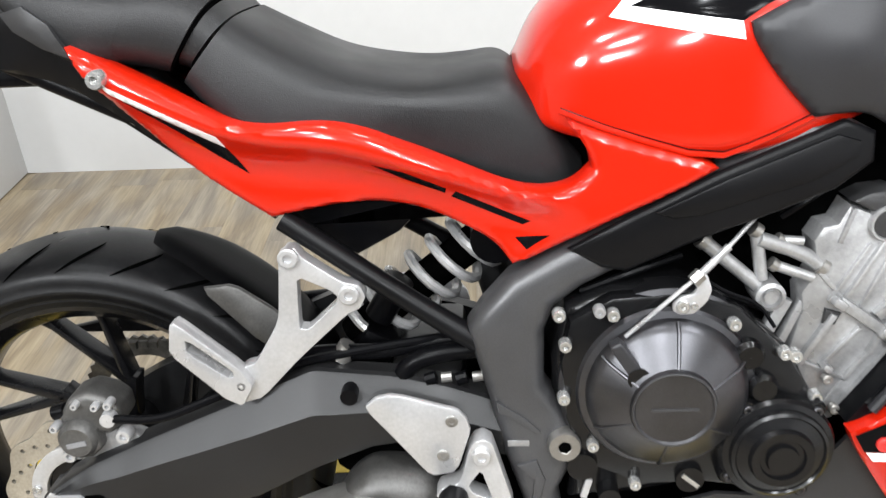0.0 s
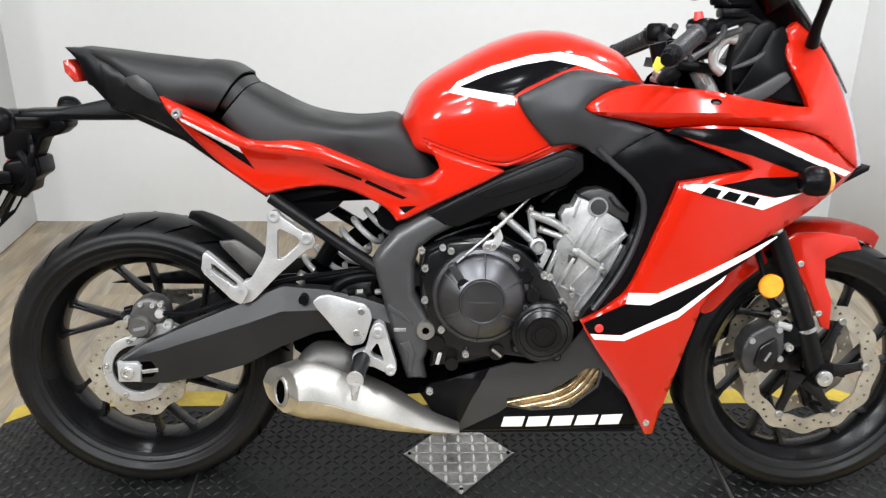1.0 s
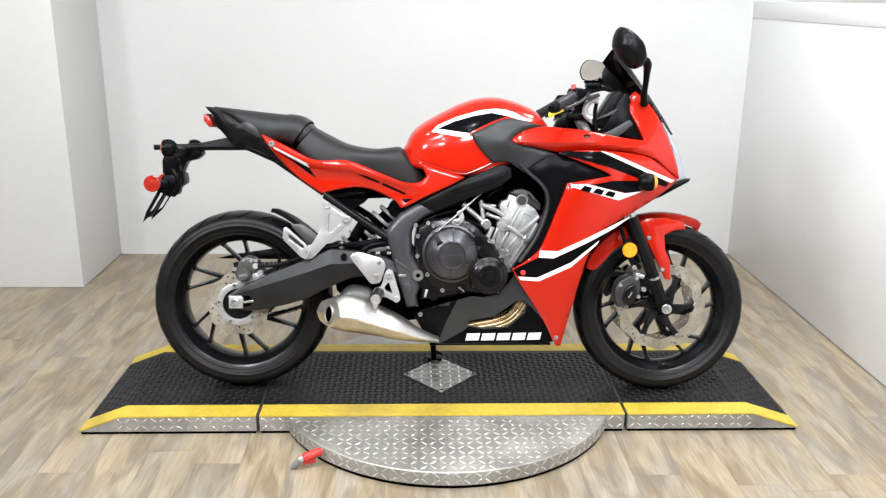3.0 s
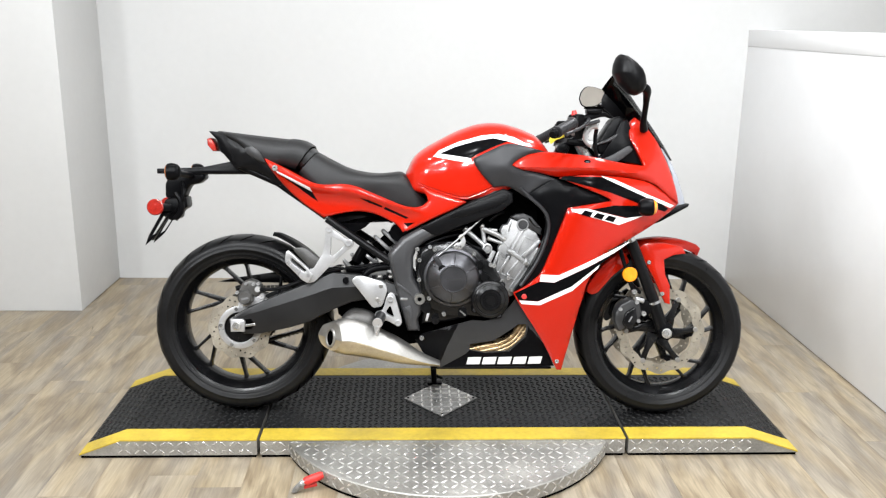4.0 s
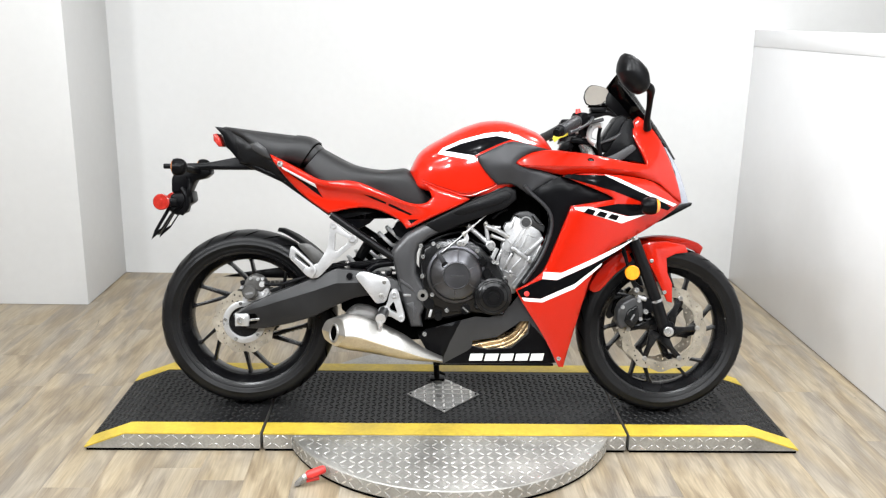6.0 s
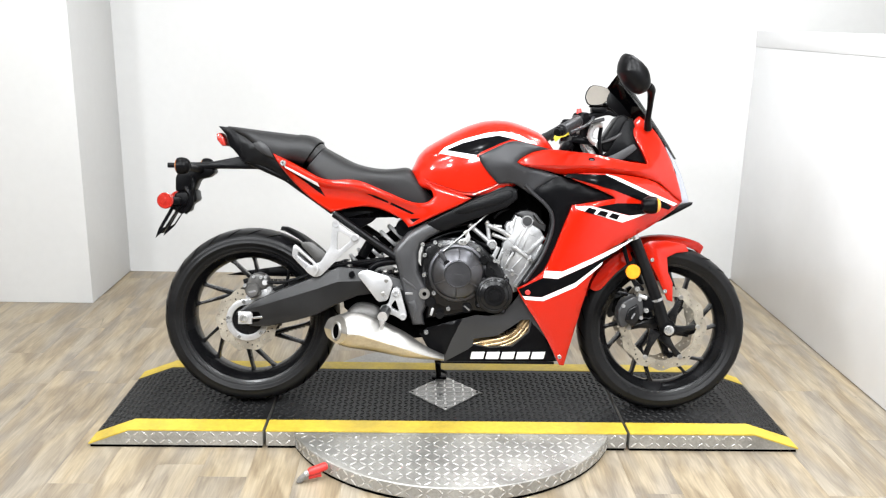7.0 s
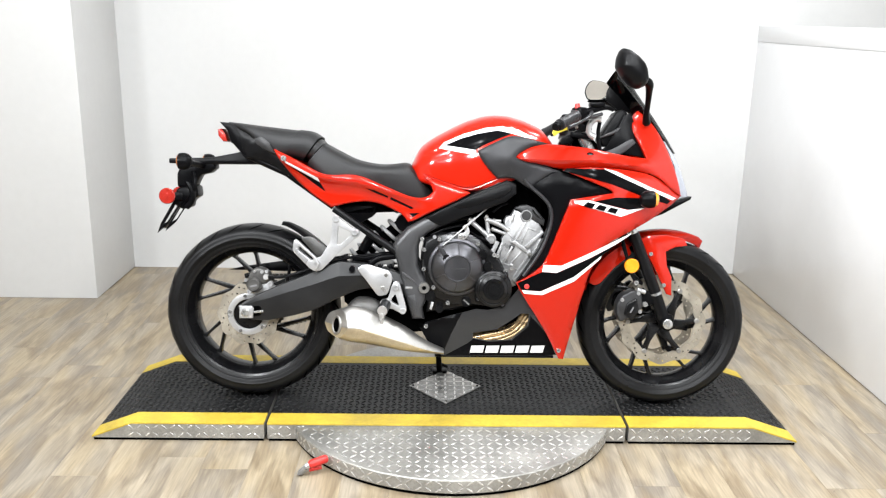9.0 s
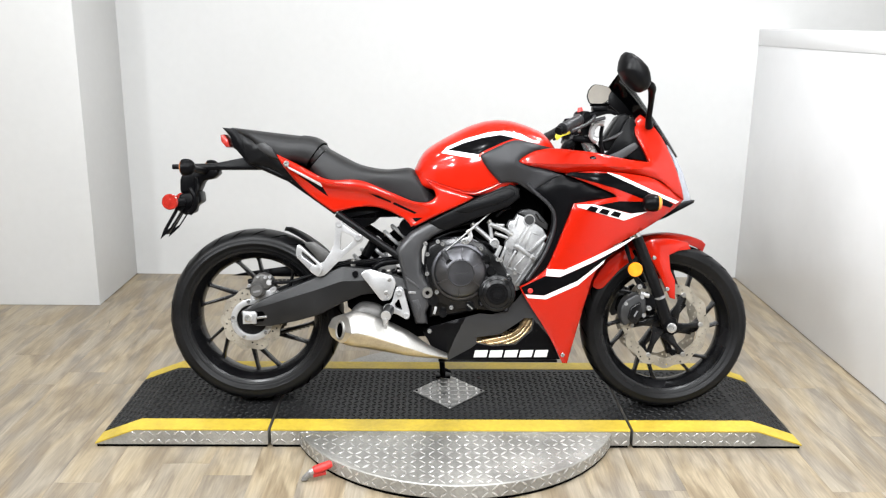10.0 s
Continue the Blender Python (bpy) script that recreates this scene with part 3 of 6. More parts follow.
REST_BRACKET = [(-0.238, 0.431), (-0.231, 0.444), (-0.221, 0.448), (-0.211, 0.442), (-0.207, 0.429), (-0.188, 0.361), (-0.187, 0.348), (-0.199, 0.339), (-0.212, 0.345), (-0.232, 0.356), (-0.252, 0.359), (-0.276, 0.372), (-0.271, 0.383), (-0.250, 0.390), (-0.244, 0.405)]
REST_GAP = [(-0.224, 0.408), (-0.211, 0.366), (-0.234, 0.377), (-0.239, 0.387)]
BELLY_PAN = [(-0.142, 0.288), (-0.119, 0.308), (-0.04, 0.331), (0.046, 0.355), (0.087, 0.352), (0.130, 0.362), (0.165, 0.395), (0.189, 0.426), (0.207, 0.397), (0.289, 0.273), (0.330, 0.188), (0.162, 0.187), (-0.066, 0.184), (-0.11, 0.228)]
BELLY_GAP = [(0.039, 0.252), (0.039, 0.271), (0.119, 0.284), (0.173, 0.322), (0.198, 0.340), (0.226, 0.340), (0.222, 0.300), (0.170, 0.248), (0.092, 0.242)]
CRANKCASE = [(-0.128, 0.589), (-0.078, 0.611), (-0.001, 0.611), (0.065, 0.583), (0.123, 0.525), (0.159, 0.455), (0.167, 0.396), (0.14, 0.36), (0.037, 0.361), (-0.042, 0.343), (-0.122, 0.337), (-0.116, 0.409), (-0.139, 0.456), (-0.142, 0.526)]
CYLINDERS = [(0.172, 0.690), (0.205, 0.676), (0.235, 0.656), (0.258, 0.642), (0.273, 0.616), (0.260, 0.579), (0.235, 0.520), (0.220, 0.490), (0.183, 0.430), (0.166, 0.426), (0.138, 0.473), (0.122, 0.512), (0.134, 0.569), (0.131, 0.590), (0.146, 0.617), (0.138, 0.650), (0.147, 0.666), (0.162, 0.669)]


class Skin:
    """A smooth half-width over x and z, through a few control places (x, z, half-width)."""

    def __init__(self, places):
        p = np.array(places, float)
        self.at = p[:, :2]
        n = len(p)
        a = np.zeros((n + 3, n + 3))
        a[:n, :n] = self.kernel(self.at) + 1e-4 * np.eye(n)
        a[:n, n], a[:n, n + 1:], a[n, :n], a[n + 1:, :n] = 1, self.at, 1, self.at.T
        self.c = np.linalg.solve(a, np.r_[p[:, 2], 0, 0, 0])

    def kernel(self, q):
        r = np.linalg.norm(q[:, None] - self.at[None], axis=-1)
        return np.where(r > 0, r * r * np.log(r + 1e-9), 0)

    def __call__(self, x, z):
        q = np.array([[x, z]])
        return float(self.kernel(q)[0] @ self.c[:-3] + self.c[-3] + self.c[-2] * x + self.c[-1] * z)


FAIRING = Skin([(.205, .455, .192), (.30, .62, .20), (.45, .62, .19), (.58, .70, .165), (.45, .80, .20), (.20, .85, .175), (.30, .93, .165), (.52, .93, .155), (.66, .86, .12), (.78, .80, .06), (.83, .80, .025), (.62, 1.02, .115), (.72, .95, .07), (.33, .35, .165), (.36, .19, .13), (.46, .45, .165), (.12, .83, .165)])
COWLING = Skin([(-.62, .86, .118), (-.5, .72, .115), (-.42, .66, .12), (-.35, .78, .145), (-.2, .72, .155), (-.05, .62, .16), (.0, .75, .155), (.13, .75, .165), (-.1, .8, .145), (-.82, .93, .075), (-.68, .82, .10)])


def edge_distance(x, z, outline):
    best = 9.0
    for (ax, az), (bx, bz) in zip(outline, outline[1:] + outline[:1]):
        dx, dz = bx - ax, bz - az
        k = max(0.0, min(1.0, ((x - ax) * dx + (z - az) * dz) / (dx * dx + dz * dz + 1e-12)))
        best = min(best, math.hypot(x - ax - k * dx, z - az - k * dz))
    return best


def softened(outline, most=0.7, times=2):
    """The outline with its gentle bends rounded and its sharp corners kept."""
    pts = [Vector(p) for p in outline]
    for _ in range(times):
        out = []
        for a, b, c in zip(pts[-1:] + pts[:-1], pts, pts[1:] + pts[:1]):
            p, q = b - a, c - b
            if p.length > 1e-4 and q.length > 1e-4 and p.angle(q) < most:
                out += [b - p * 0.25, b + q * 0.25]
            else:
                out.append(b)
        pts = out
    return [tuple(p) for p in pts]


def panel(outline, skin, rim=0.006, deep=0.012, step=0.025, lift=0.0, relief=None):
    """A body panel on the right side: an outline in x and z laid on a skin, with rolled rims that turn inwards."""
    bm = bmesh.new()
    outline = softened(outline) if deep > 0.015 else [tuple(p) for p in outline]
    bm.faces.new([bm.verts.new((x, 0, z)) for x, z in outline])
    bmesh.ops.recalc_face_normals(bm, faces=bm.faces)
    for t in (0.3 * rim, 0.5 * rim):
        big = [f for f in bm.faces if len(f.verts) >= len(outline)] or bm.faces[:]
        inner = max(big, key=lambda f: f.calc_area())
        bmesh.ops.inset_region(bm, faces=[inner], thickness=t, use_even_offset=False)
    xs, zs = [p[0] for p in outline], [p[1] for p in outline]
    for lo, hi, no in ((min(xs), max(xs), (1, 0, 0)), (min(zs), max(zs), (0, 0, 1))):
        n = int((hi - lo) / step)
        for k in range(1, n + 1):
            c = lo + (hi - lo) * k / (n + 1)
            bmesh.ops.bisect_plane(bm, geom=bm.verts[:] + bm.edges[:] + bm.faces[:], plane_co=Vector(no) * c, plane_no=no, dist=1e-5)
    bmesh.ops.remove_doubles(bm, verts=bm.verts[:], dist=0.0004)
    border = [e for e in bm.edges if len(e.link_faces) == 1]
    for v in bm.verts:
        d = min(edge_distance(v.co.x, v.co.z, outline), rim)
        sink = rim - math.sqrt(max(0.0, rim * rim - (rim - d) ** 2))
        v.co.y = -(skin(v.co.x, v.co.z) + lift - sink + (relief(v.co.x, v.co.z) if relief else 0.0))
    if deep:
        got = bmesh.ops.extrude_edge_only(bm, edges=border)
        for g in got["geom"]:
            if isinstance(g, bmesh.types.BMVert):
                g.co.y += deep
    return bm


def pair(name, bm, mat, parent, label="", sharp=35.0):
    """A part and its mirror image on the other side."""
    other = bm.copy()
    for v in other.verts:
        v.co.y = -v.co.y
    return part(name, bm, mat, parent, label, sharp), part(name, other, mat, parent, label, sharp)


def loft(stations, sides=32, power=2.6, y0=0.0, rows=6, flat_bottom=False):
    """Closed body through sections (x_low, x_high, z_low, z_high, half_width), smoothed between them."""
    pts = [np.array(s, float) for s in stations]
    full = []
    for i in range(len(pts) - 1):
        a, b, c, d = pts[max(i - 1, 0)], pts[i], pts[i + 1], pts[min(i + 2, len(pts) - 1)]
        for k in range(rows):
            t = k / rows
            full.append(0.5 * (2 * b + (c - a) * t + (2 * a - 5 * b + 4 * c - d) * t * t + (3 * b - a - 3 * c + d) * t ** 3))
    full.append(pts[-1])
    bm = bmesh.new()
    rings = []
    for xl, xh, zl, zh, w in full:
        ring = []
        for k in range(sides):
            a = 2 * math.pi * k / sides
            c, s = math.cos(a), math.sin(a)
            u, v = math.copysign(abs(c) ** (2 / power), c), math.copysign(abs(s) ** (2 / power), s)
            h = (v + 1) / 2
            ring.append(bm.verts.new((xl + (xh - xl) * h, y0 + w * u, zl + (zh - zl) * h)))
        rings.append(ring)
    for a, b in zip(rings, rings[1:]):
        for k in range(sides):
            bm.faces.new((a[k], a[(k + 1) % sides], b[(k + 1) % sides], b[k]))
    bm.faces.new(rings[0][::-1])
    bm.faces.new(rings[-1])
    return bm


def knob(x, y, z, r, h, mat, parent, name="bolt", inner=0.45):
    """A socket-head bolt whose head faces the right side."""
    prof = [(0.0003, -h * 0.55), (r * inner, -h * 0.55), (r * inner, -h), (r * 0.85, -h), (r, -h * 0.8), (r, 0.004), (0.0003, 0.004)]
    return part(name, moved(revolve(prof, 16), pose(x, y, z)), mat, parent)


def between(a, b):
    """A pose whose Y axis runs from a to b."""
    d = Vector(b) - Vector(a)
    return Matrix.Translation(a) @ Vector((0, 1, 0)).rotation_difference(d).to_matrix().to_4x4()


# ----- wheels -----
RW, FW = Vector((-0.733, 0.045, 0.316)), Vector((0.708, 0, 0.295))


def wheel(name, c, radius, half, rim_half, label, rim_r=0.222, turn=40.5):
    rim = revolve([(rim_r, -rim_half), (rim_r + 0.008, -rim_half - 0.003), (rim_r + 0.009, -rim_half + 0.003), (rim_r, -rim_half + 0.010), (rim_r - 0.010, -rim_half + 0.018), (rim_r - 0.016, -rim_half * 0.45), (rim_r - 0.018, 0), (rim_r - 0.016, rim_half * 0.45), (rim_r - 0.010, rim_half - 0.018), (rim_r, rim_half - 0.010), (rim_r + 0.009, rim_half - 0.003), (rim_r + 0.008, rim_half + 0.003), (rim_r, rim_half), (rim_r - 0.004, rim_half - 0.006), (rim_r - 0.017, rim_half - 0.020), (rim_r - 0.024, rim_half * 0.4), (rim_r - 0.026, 0), (rim_r - 0.024, -rim_half * 0.4), (rim_r - 0.017, -rim_half + 0.020), (rim_r - 0.004, -rim_half + 0.006)], 96, True)
    root = part(name, moved(rim, Matrix.Translation(c)), WHEEL_PAINT, bike, label)
    r0 = radius - half * 0.44
    prof = [(rim_r + 0.002, -rim_half + 0.004), (rim_r + 0.008, -rim_half - 0.004), (rim_r + 0.014, -half * 0.86), (rim_r + 0.0155, -half * 0.89), (rim_r + 0.018, -half * 0.885), (rim_r + 0.022, -half * 0.93), (r0 - 0.014, -half * 0.995), (r0 - 0.012, -half * 1.016), (r0 - 0.009, -half * 1.016), (r0 - 0.007, -half * 1.0)]
    for k in range(0, 19):
        a = math.pi * (k / 18 - 0.5)
        s, q = math.sin(a), math.cos(a)
        prof.append((r0 + (radius - r0) * q ** 0.9 if q > 1e-6 else r0, half * math.copysign(abs(s) ** 0.95, s)))
    prof += [(r0 - 0.012, half * 1.0), (rim_r + 0.022, half * 0.93), (rim_r + 0.008, rim_half + 0.004), (rim_r + 0.002, rim_half - 0.004)]
    part("tyre", moved(revolve(prof, 128), Matrix.Translation(c)), RUBBER, root, "black rubber tyre with shallow tread grooves", 60)
    # slanted tread grooves as thin dark inlays, slightly raised; the grooves' shade is their colour
    g = bmesh.new()
    for k in range(26):
        for side in (-1, 1):
            a0 = 2 * math.pi * (k + (0.25 if side > 0 else 0)) / 26
            row = []
            for j in range(9):
                b = 0.30 + 0.95 * j / 8
                s = side * half * math.sin(b) ** 0.95
                rr = r0 + (radius - r0) * math.cos(b) ** 0.9 + 0.0012
                a = a0 + 0.16 * (j / 8) ** 1.3
                wdt = 0.0042 * math.sin(math.pi * (j + 0.5) / 9) / radius
                row.append([g.verts.new(c + Vector((rr * math.cos(a + e), s * 1.004, rr * math.sin(a + e)))) for e in (-wdt, wdt)])
            for p, q2 in zip(row, row[1:]):
                g.faces.new((p[0], p[1], q2[1], q2[0]))
    tagged(part("tread_relief", g, DARK, root), kind="stuff")
    hub = revolve([(0.012, -rim_half * 0.75), (0.034, -rim_half * 0.75), (0.040, -rim_half * 0.6), (0.045, 0), (0.040, rim_half * 0.6), (0.034, rim_half * 0.75), (0.012, rim_half * 0.75)], 32)
    part("hub", moved(hub, Matrix.Translation(c)), WHEEL_PAINT, root)
    for k in range(6):
        a = 2 * math.pi * k / 6 + radians(turn)
        apex = Vector((0.098 * math.cos(a - 0.46), 0, 0.098 * math.sin(a - 0.46)))
        foot = Vector((0.030 * math.cos(a - 0.62), 0, 0.030 * math.sin(a - 0.62)))
        for p, q, wp, wq in ((foot, apex, 0.016, 0.011), (apex, Vector(((rim_r - 0.023) * math.cos(a - 0.19), 0, (rim_r - 0.023) * math.sin(a - 0.19))), 0.0075, 0.0045), (apex, Vector(((rim_r - 0.023) * math.cos(a + 0.19), 0, (rim_r - 0.023) * math.sin(a + 0.19))), 0.0075, 0.0045)):
            n = Vector((-(q - p).z, 0, (q - p).x)).normalized()
            e = q + (q - p).normalized() * 0.008
            o = p - (q - p).normalized() * 0.004
            w2 = wq * 2.0 if q.length > 0.15 else wq
            m = p.lerp(q, 0.88)
            line = [o + n * wp, m + n * wq, e + n * w2, e - n * w2, m - n * wq, o - n * wp]
            part("spoke", moved(slab([(v.x, v.z) for v in line], -0.017, 0.017, 0.004), Matrix.Translation(c)), WHEEL_PAINT, root)
    return root


def wave_disc(c, y, outer, inner, petals, holes, parent, name="brake_disc"):
    n = petals * 10
    out = [((outer + 0.004 * math.cos(petals * 2 * math.pi * k / n)) * math.cos(2 * math.pi * k / n), (outer + 0.004 * math.cos(petals * 2 * math.pi * k / n)) * math.sin(2 * math.pi * k / n)) for k in range(n)]
    rings = [[((inner + 0.003 * math.cos(petals * 2 * math.pi * k / 60)) * math.cos(2 * math.pi * k / 60), (inner + 0.003 * math.cos(petals * 2 * math.pi * k / 60)) * math.sin(2 * math.pi * k / 60)) for k in range(60)]]
    for k in range(holes):
        a = 2 * math.pi * k / holes
        r = inner + (outer - inner) * (0.25, 0.5, 0.75)[k % 3]
        rings.append([(r * math.cos(a) + 0.0034 * math.cos(2 * math.pi * j / 8), r * math.sin(a) + 0.0034 * math.sin(2 * math.pi * j / 8)) for j in range(8)])
    return part(name, moved(slab(out, -0.0025, 0.0025, 0.0, hole=rings), Matrix.Translation(c + Vector((0, y, 0)))), DISC, parent, "drilled wave-edged steel brake disc")


rear_wheel = wheel("rear_wheel", RW, 0.305, 0.082, 0.066, "black twelve-spoke alloy rear wheel with wide tyre", 0.226)
front_wheel = wheel("front_wheel", FW, 0.293, 0.060, 0.047, "black twelve-spoke alloy front wheel with twin brake discs", 0.222, 12)
REAR_DISC = Vector((-0.730, 0.0, 0.317))
wave_disc(REAR_DISC, -0.086, 0.105, 0.072, 10, 36, rear_wheel)
ring = slab([(0.072 * math.cos(a), 0.072 * math.sin(a)) for a in np.linspace(0, 2 * math.pi, 48, endpoint=False)], -0.006, 0.004, 0.001, hole=[[(0.052 * math.cos(a), 0.052 * math.sin(a)) for a in np.linspace(0, 2 * math.pi, 36, endpoint=False)]])
part("disc_carrier", moved(ring, Matrix.Translation(REAR_DISC + Vector((0, -0.087, 0)))), ALU, rear_wheel, "bright aluminium disc carrier ring")
part("disc_hub", moved(revolve([(0.020, -0.085), (0.052, -0.085), (0.054, -0.070), (0.046, 0.0), (0.020, 0.0)], 32), Matrix.Translation(REAR_DISC)), WHEEL_PAINT, rear_wheel)
for k in range(5):
    a = 2 * math.pi * k / 5 + 0.5
    knob(REAR_DISC.x + 0.064 * math.cos(a), -0.093, REAR_DISC.z + 0.064 * math.sin(a), 0.006, 0.004, CHROME, rear_wheel)
for y in (-0.064, 0.064):
    dc = Vector((0.703, 0, 0.303)) if y < 0 else FW
    wave_disc(dc, y, 0.150, 0.116, 12, 54, front_wheel)
    for k in range(6 if y < 0 else 0):
        a = 2 * math.pi * k / 6 + 0.02
        p, q = Vector((0.026 * math.cos(a - 0.6), 0.026 * math.sin(a - 0.6))), Vector((0.121 * math.cos(a), 0.121 * math.sin(a)))
        n = Vector((-(q.y - p.y), q.x - p.x)).normalized()
        m = p.lerp(q, 0.6)
        line = [p + n * 0.022, m + n * 0.009, q + n * 0.010, q - n * 0.010, m - n * 0.009, p - n * 0.022]
        arm = slab([tuple(v) for v in line], -0.006, 0.006, 0.003)
        part("disc_carrier_arm", moved(arm, Matrix.Translation(dc + Vector((0, y * 0.93, 0)))), WHEEL_PAINT, front_wheel)
        knob(dc.x + q.x, y - 0.004, dc.z + q.y, 0.0085, 0.005, STEEL, front_wheel, "disc_button")

# ----- front end -----
for side in (-1, 1):
    y = side * 0.104
    leg = part("fork_leg", tube([(0.702, y, 0.302), (0.694, y, 0.325), (0.669, y, 0.395), (0.664, y, 0.414), (0.600, y, 0.572), (0.583, y, 0.612)], 0.02, 20, True, 0, (0.020, 0.0215, 0.0215, 0.0200, 0.0195, 0.019)), COWL_BLACK, bike, "satin black fork slider")
    part("fork_tube", tube([(0.585, y, 0.61), (0.395, y, 0.937)], 0.0155, 20), CHROME, leg, "polished steel fork tube")
    part("fork_band", tube([(0.669, y, 0.402), (0.666, y, 0.410)], 0.0218, 20), CAST_ALU, leg)
    foot = slab([(0.68, 0.308), (0.69, 0.338), (0.725, 0.333), (0.732, 0.298), (0.715, 0.276), (0.69, 0.283)], y - 0.022, y + 0.022, 0.008)
    part("axle_clamp", foot, BLACK_PLASTIC, leg)
    cal = slab(rounded([(0.532, 0.336), (0.532, 0.368), (0.547, 0.397), (0.586, 0.420), (0.617, 0.406), (0.622, 0.356), (0.594, 0.330), (0.546, 0.306)]), y - 0.014, y + 0.03 * -side + 0.012, 0.007, 3)
    caliper = part("front_caliper", cal, CALIPER_BLACK, bike, "charcoal twin-piston brake caliper")
    part("caliper_cover", slab(rounded([(0.555, 0.334), (0.565, 0.374), (0.599, 0.394), (0.607, 0.347), (0.584, 0.311)]), y - 0.023, y + 0.023, 0.005, 3), ENGINE, caliper)
    part("caliper_mark", moved(box_bm(-0.011, 0.011, -0.0008, 0.0008, -0.0025, 0.0025), pose(0.582, y - 0.0232, 0.352, 0, -60, 0)), MARK, caliper)
    for cx, cz in ((0.549, 0.385), (0.604, 0.408), (0.611, 0.345)):
        part("caliper_bolt", tube([(cx, y - 0.020, cz), (cx, y + 0.0, cz)], 0.0065, 10), CAST_ALU, caliper)
    part("caliper_bracket", slab([(0.60, 0.41), (0.625, 0.425), (0.66, 0.40), (0.66, 0.37), (0.625, 0.36)], y - 0.010, y + 0.010, 0.004), BLACK_PLASTIC, caliper)
    if side < 0:
        knob(0.628, y - 0.012, 0.370, 0.009, 0.010, CHROME, caliper)
        part("sensor_wire", tube([(0.594, y - 0.01, 0.444), (0.572, y - 0.015, 0.48), (0.560, y - 0.01, 0.53), (0.545, y, 0.575)], 0.004, 8, True, 2), BLACK_PLASTIC, caliper)
        part("hose_union", tube([(0.600, y - 0.012, 0.420), (0.628, y - 0.014, 0.412)], 0.008, 10), CAST_ALU, caliper)
        knob(0.594, y - 0.012, 0.444, 0.009, 0.010, CHROME, caliper)
        part("brake_hose", tube([(0.618, y - 0.006, 0.44), (0.585, y - 0.012, 0.455), (0.565, y - 0.006, 0.52), (0.545, y, 0.60), (0.50, y + 0.02, 0.68)], 0.006, 10, True, 2), BLACK_PLASTIC, caliper)
axle = part("front_axle", tube([(0.706, -0.131, 0.304), (0.706, 0.13, 0.304)], 0.012, 20), CHROME, bike, "bright steel axle end")
knob(0.706, -0.128, 0.304, 0.017, 0.006, CHROME, axle, "axle_nut", 0.4)
for side in (-1, 1):
    y = side * 0.122
    refl = part("reflector", moved(revolve([(0.0004, -0.006), (0.022, -0.006), (0.025, -0.003), (0.025, 0.004), (0.0004, 0.004)], 32), pose(0.577, y, 0.503)), AMBER, bike, "round amber side reflector")
    part("reflector_stay", slab([(0.56, 0.495), (0.60, 0.50), (0.602, 0.52), (0.56, 0.518)], y - side * 0.004 - 0.003, y - side * 0.004 + 0.006, 0.001), BLACK_PLASTIC, refl)

# front mudguard: a hood swept round the tyre, with side plates bolted to the fork
hood = bmesh.new()
rows = []
for k in range(29):
    a = radians(63 + (158 - 63) * k / 28)
    w = 0.066 * min(1.0, 0.16 + 1.0 * k / 8, 0.6 + 0.5 * (28 - k) / 6)
    row = []
    for j in range(13):
        u = j / 6 - 1
        r = 0.327 - 0.030 * abs(u) ** 2.6 - (0.006 if k in (0, 28) else 0)
        row.append(hood.verts.new(FW + Vector((r * math.cos(a), w * u, r * math.sin(a)))))
    rows.append(row)
for p, q in zip(rows, rows[1:]):
    for j in range(12):
        hood.faces.new((p[j], p[j + 1], q[j + 1], q[j]))
bmesh.ops.solidify(hood, geom=hood.faces[:], thickness=0.004)
mudguard = part("front_mudguard", hood, RED, bike, "glossy red front mudguard")
plate_line = [(0.60, 0.582), (0.64, 0.604), (0.70, 0.606), (0.765, 0.594), (0.778, 0.570), (0.735, 0.564), (0.704, 0.549), (0.709, 0.499), (0.727, 0.46), (0.729, 0.395), (0.711, 0.400), (0.673, 0.479), (0.631, 0.552)]
for side in (-1, 1):
    sp = slab(plate_line, -0.082, -0.070, 0.003)
    if side > 0:
        for v in sp.verts:
            v.co.y = -v.co.y
    part("side_plate", sp, RED, mudguard)
flank_line = [(FW.x + r * math.cos(radians(a)), FW.z + r * math.sin(radians(a))) for r, a in ((0.312, 116), (0.314, 124), (0.314, 132), (0.312, 140), (0.308, 148), (0.300, 152), (0.280, 152), (0.266, 149), (0.262, 142), (0.264, 132), (0.266, 122), (0.272, 116))]
for y in (-0.0655, 0.0655):
    part("mudguard_flank", slab(rounded(flank_line), y - 0.004, y + 0.004, 0.0025, 2), RED, mudguard)
for bx, bz in ((0.651, 0.540), (0.700, 0.432)):
    knob(bx, -0.082, bz, 0.007, 0.004, CHROME, mudguard)

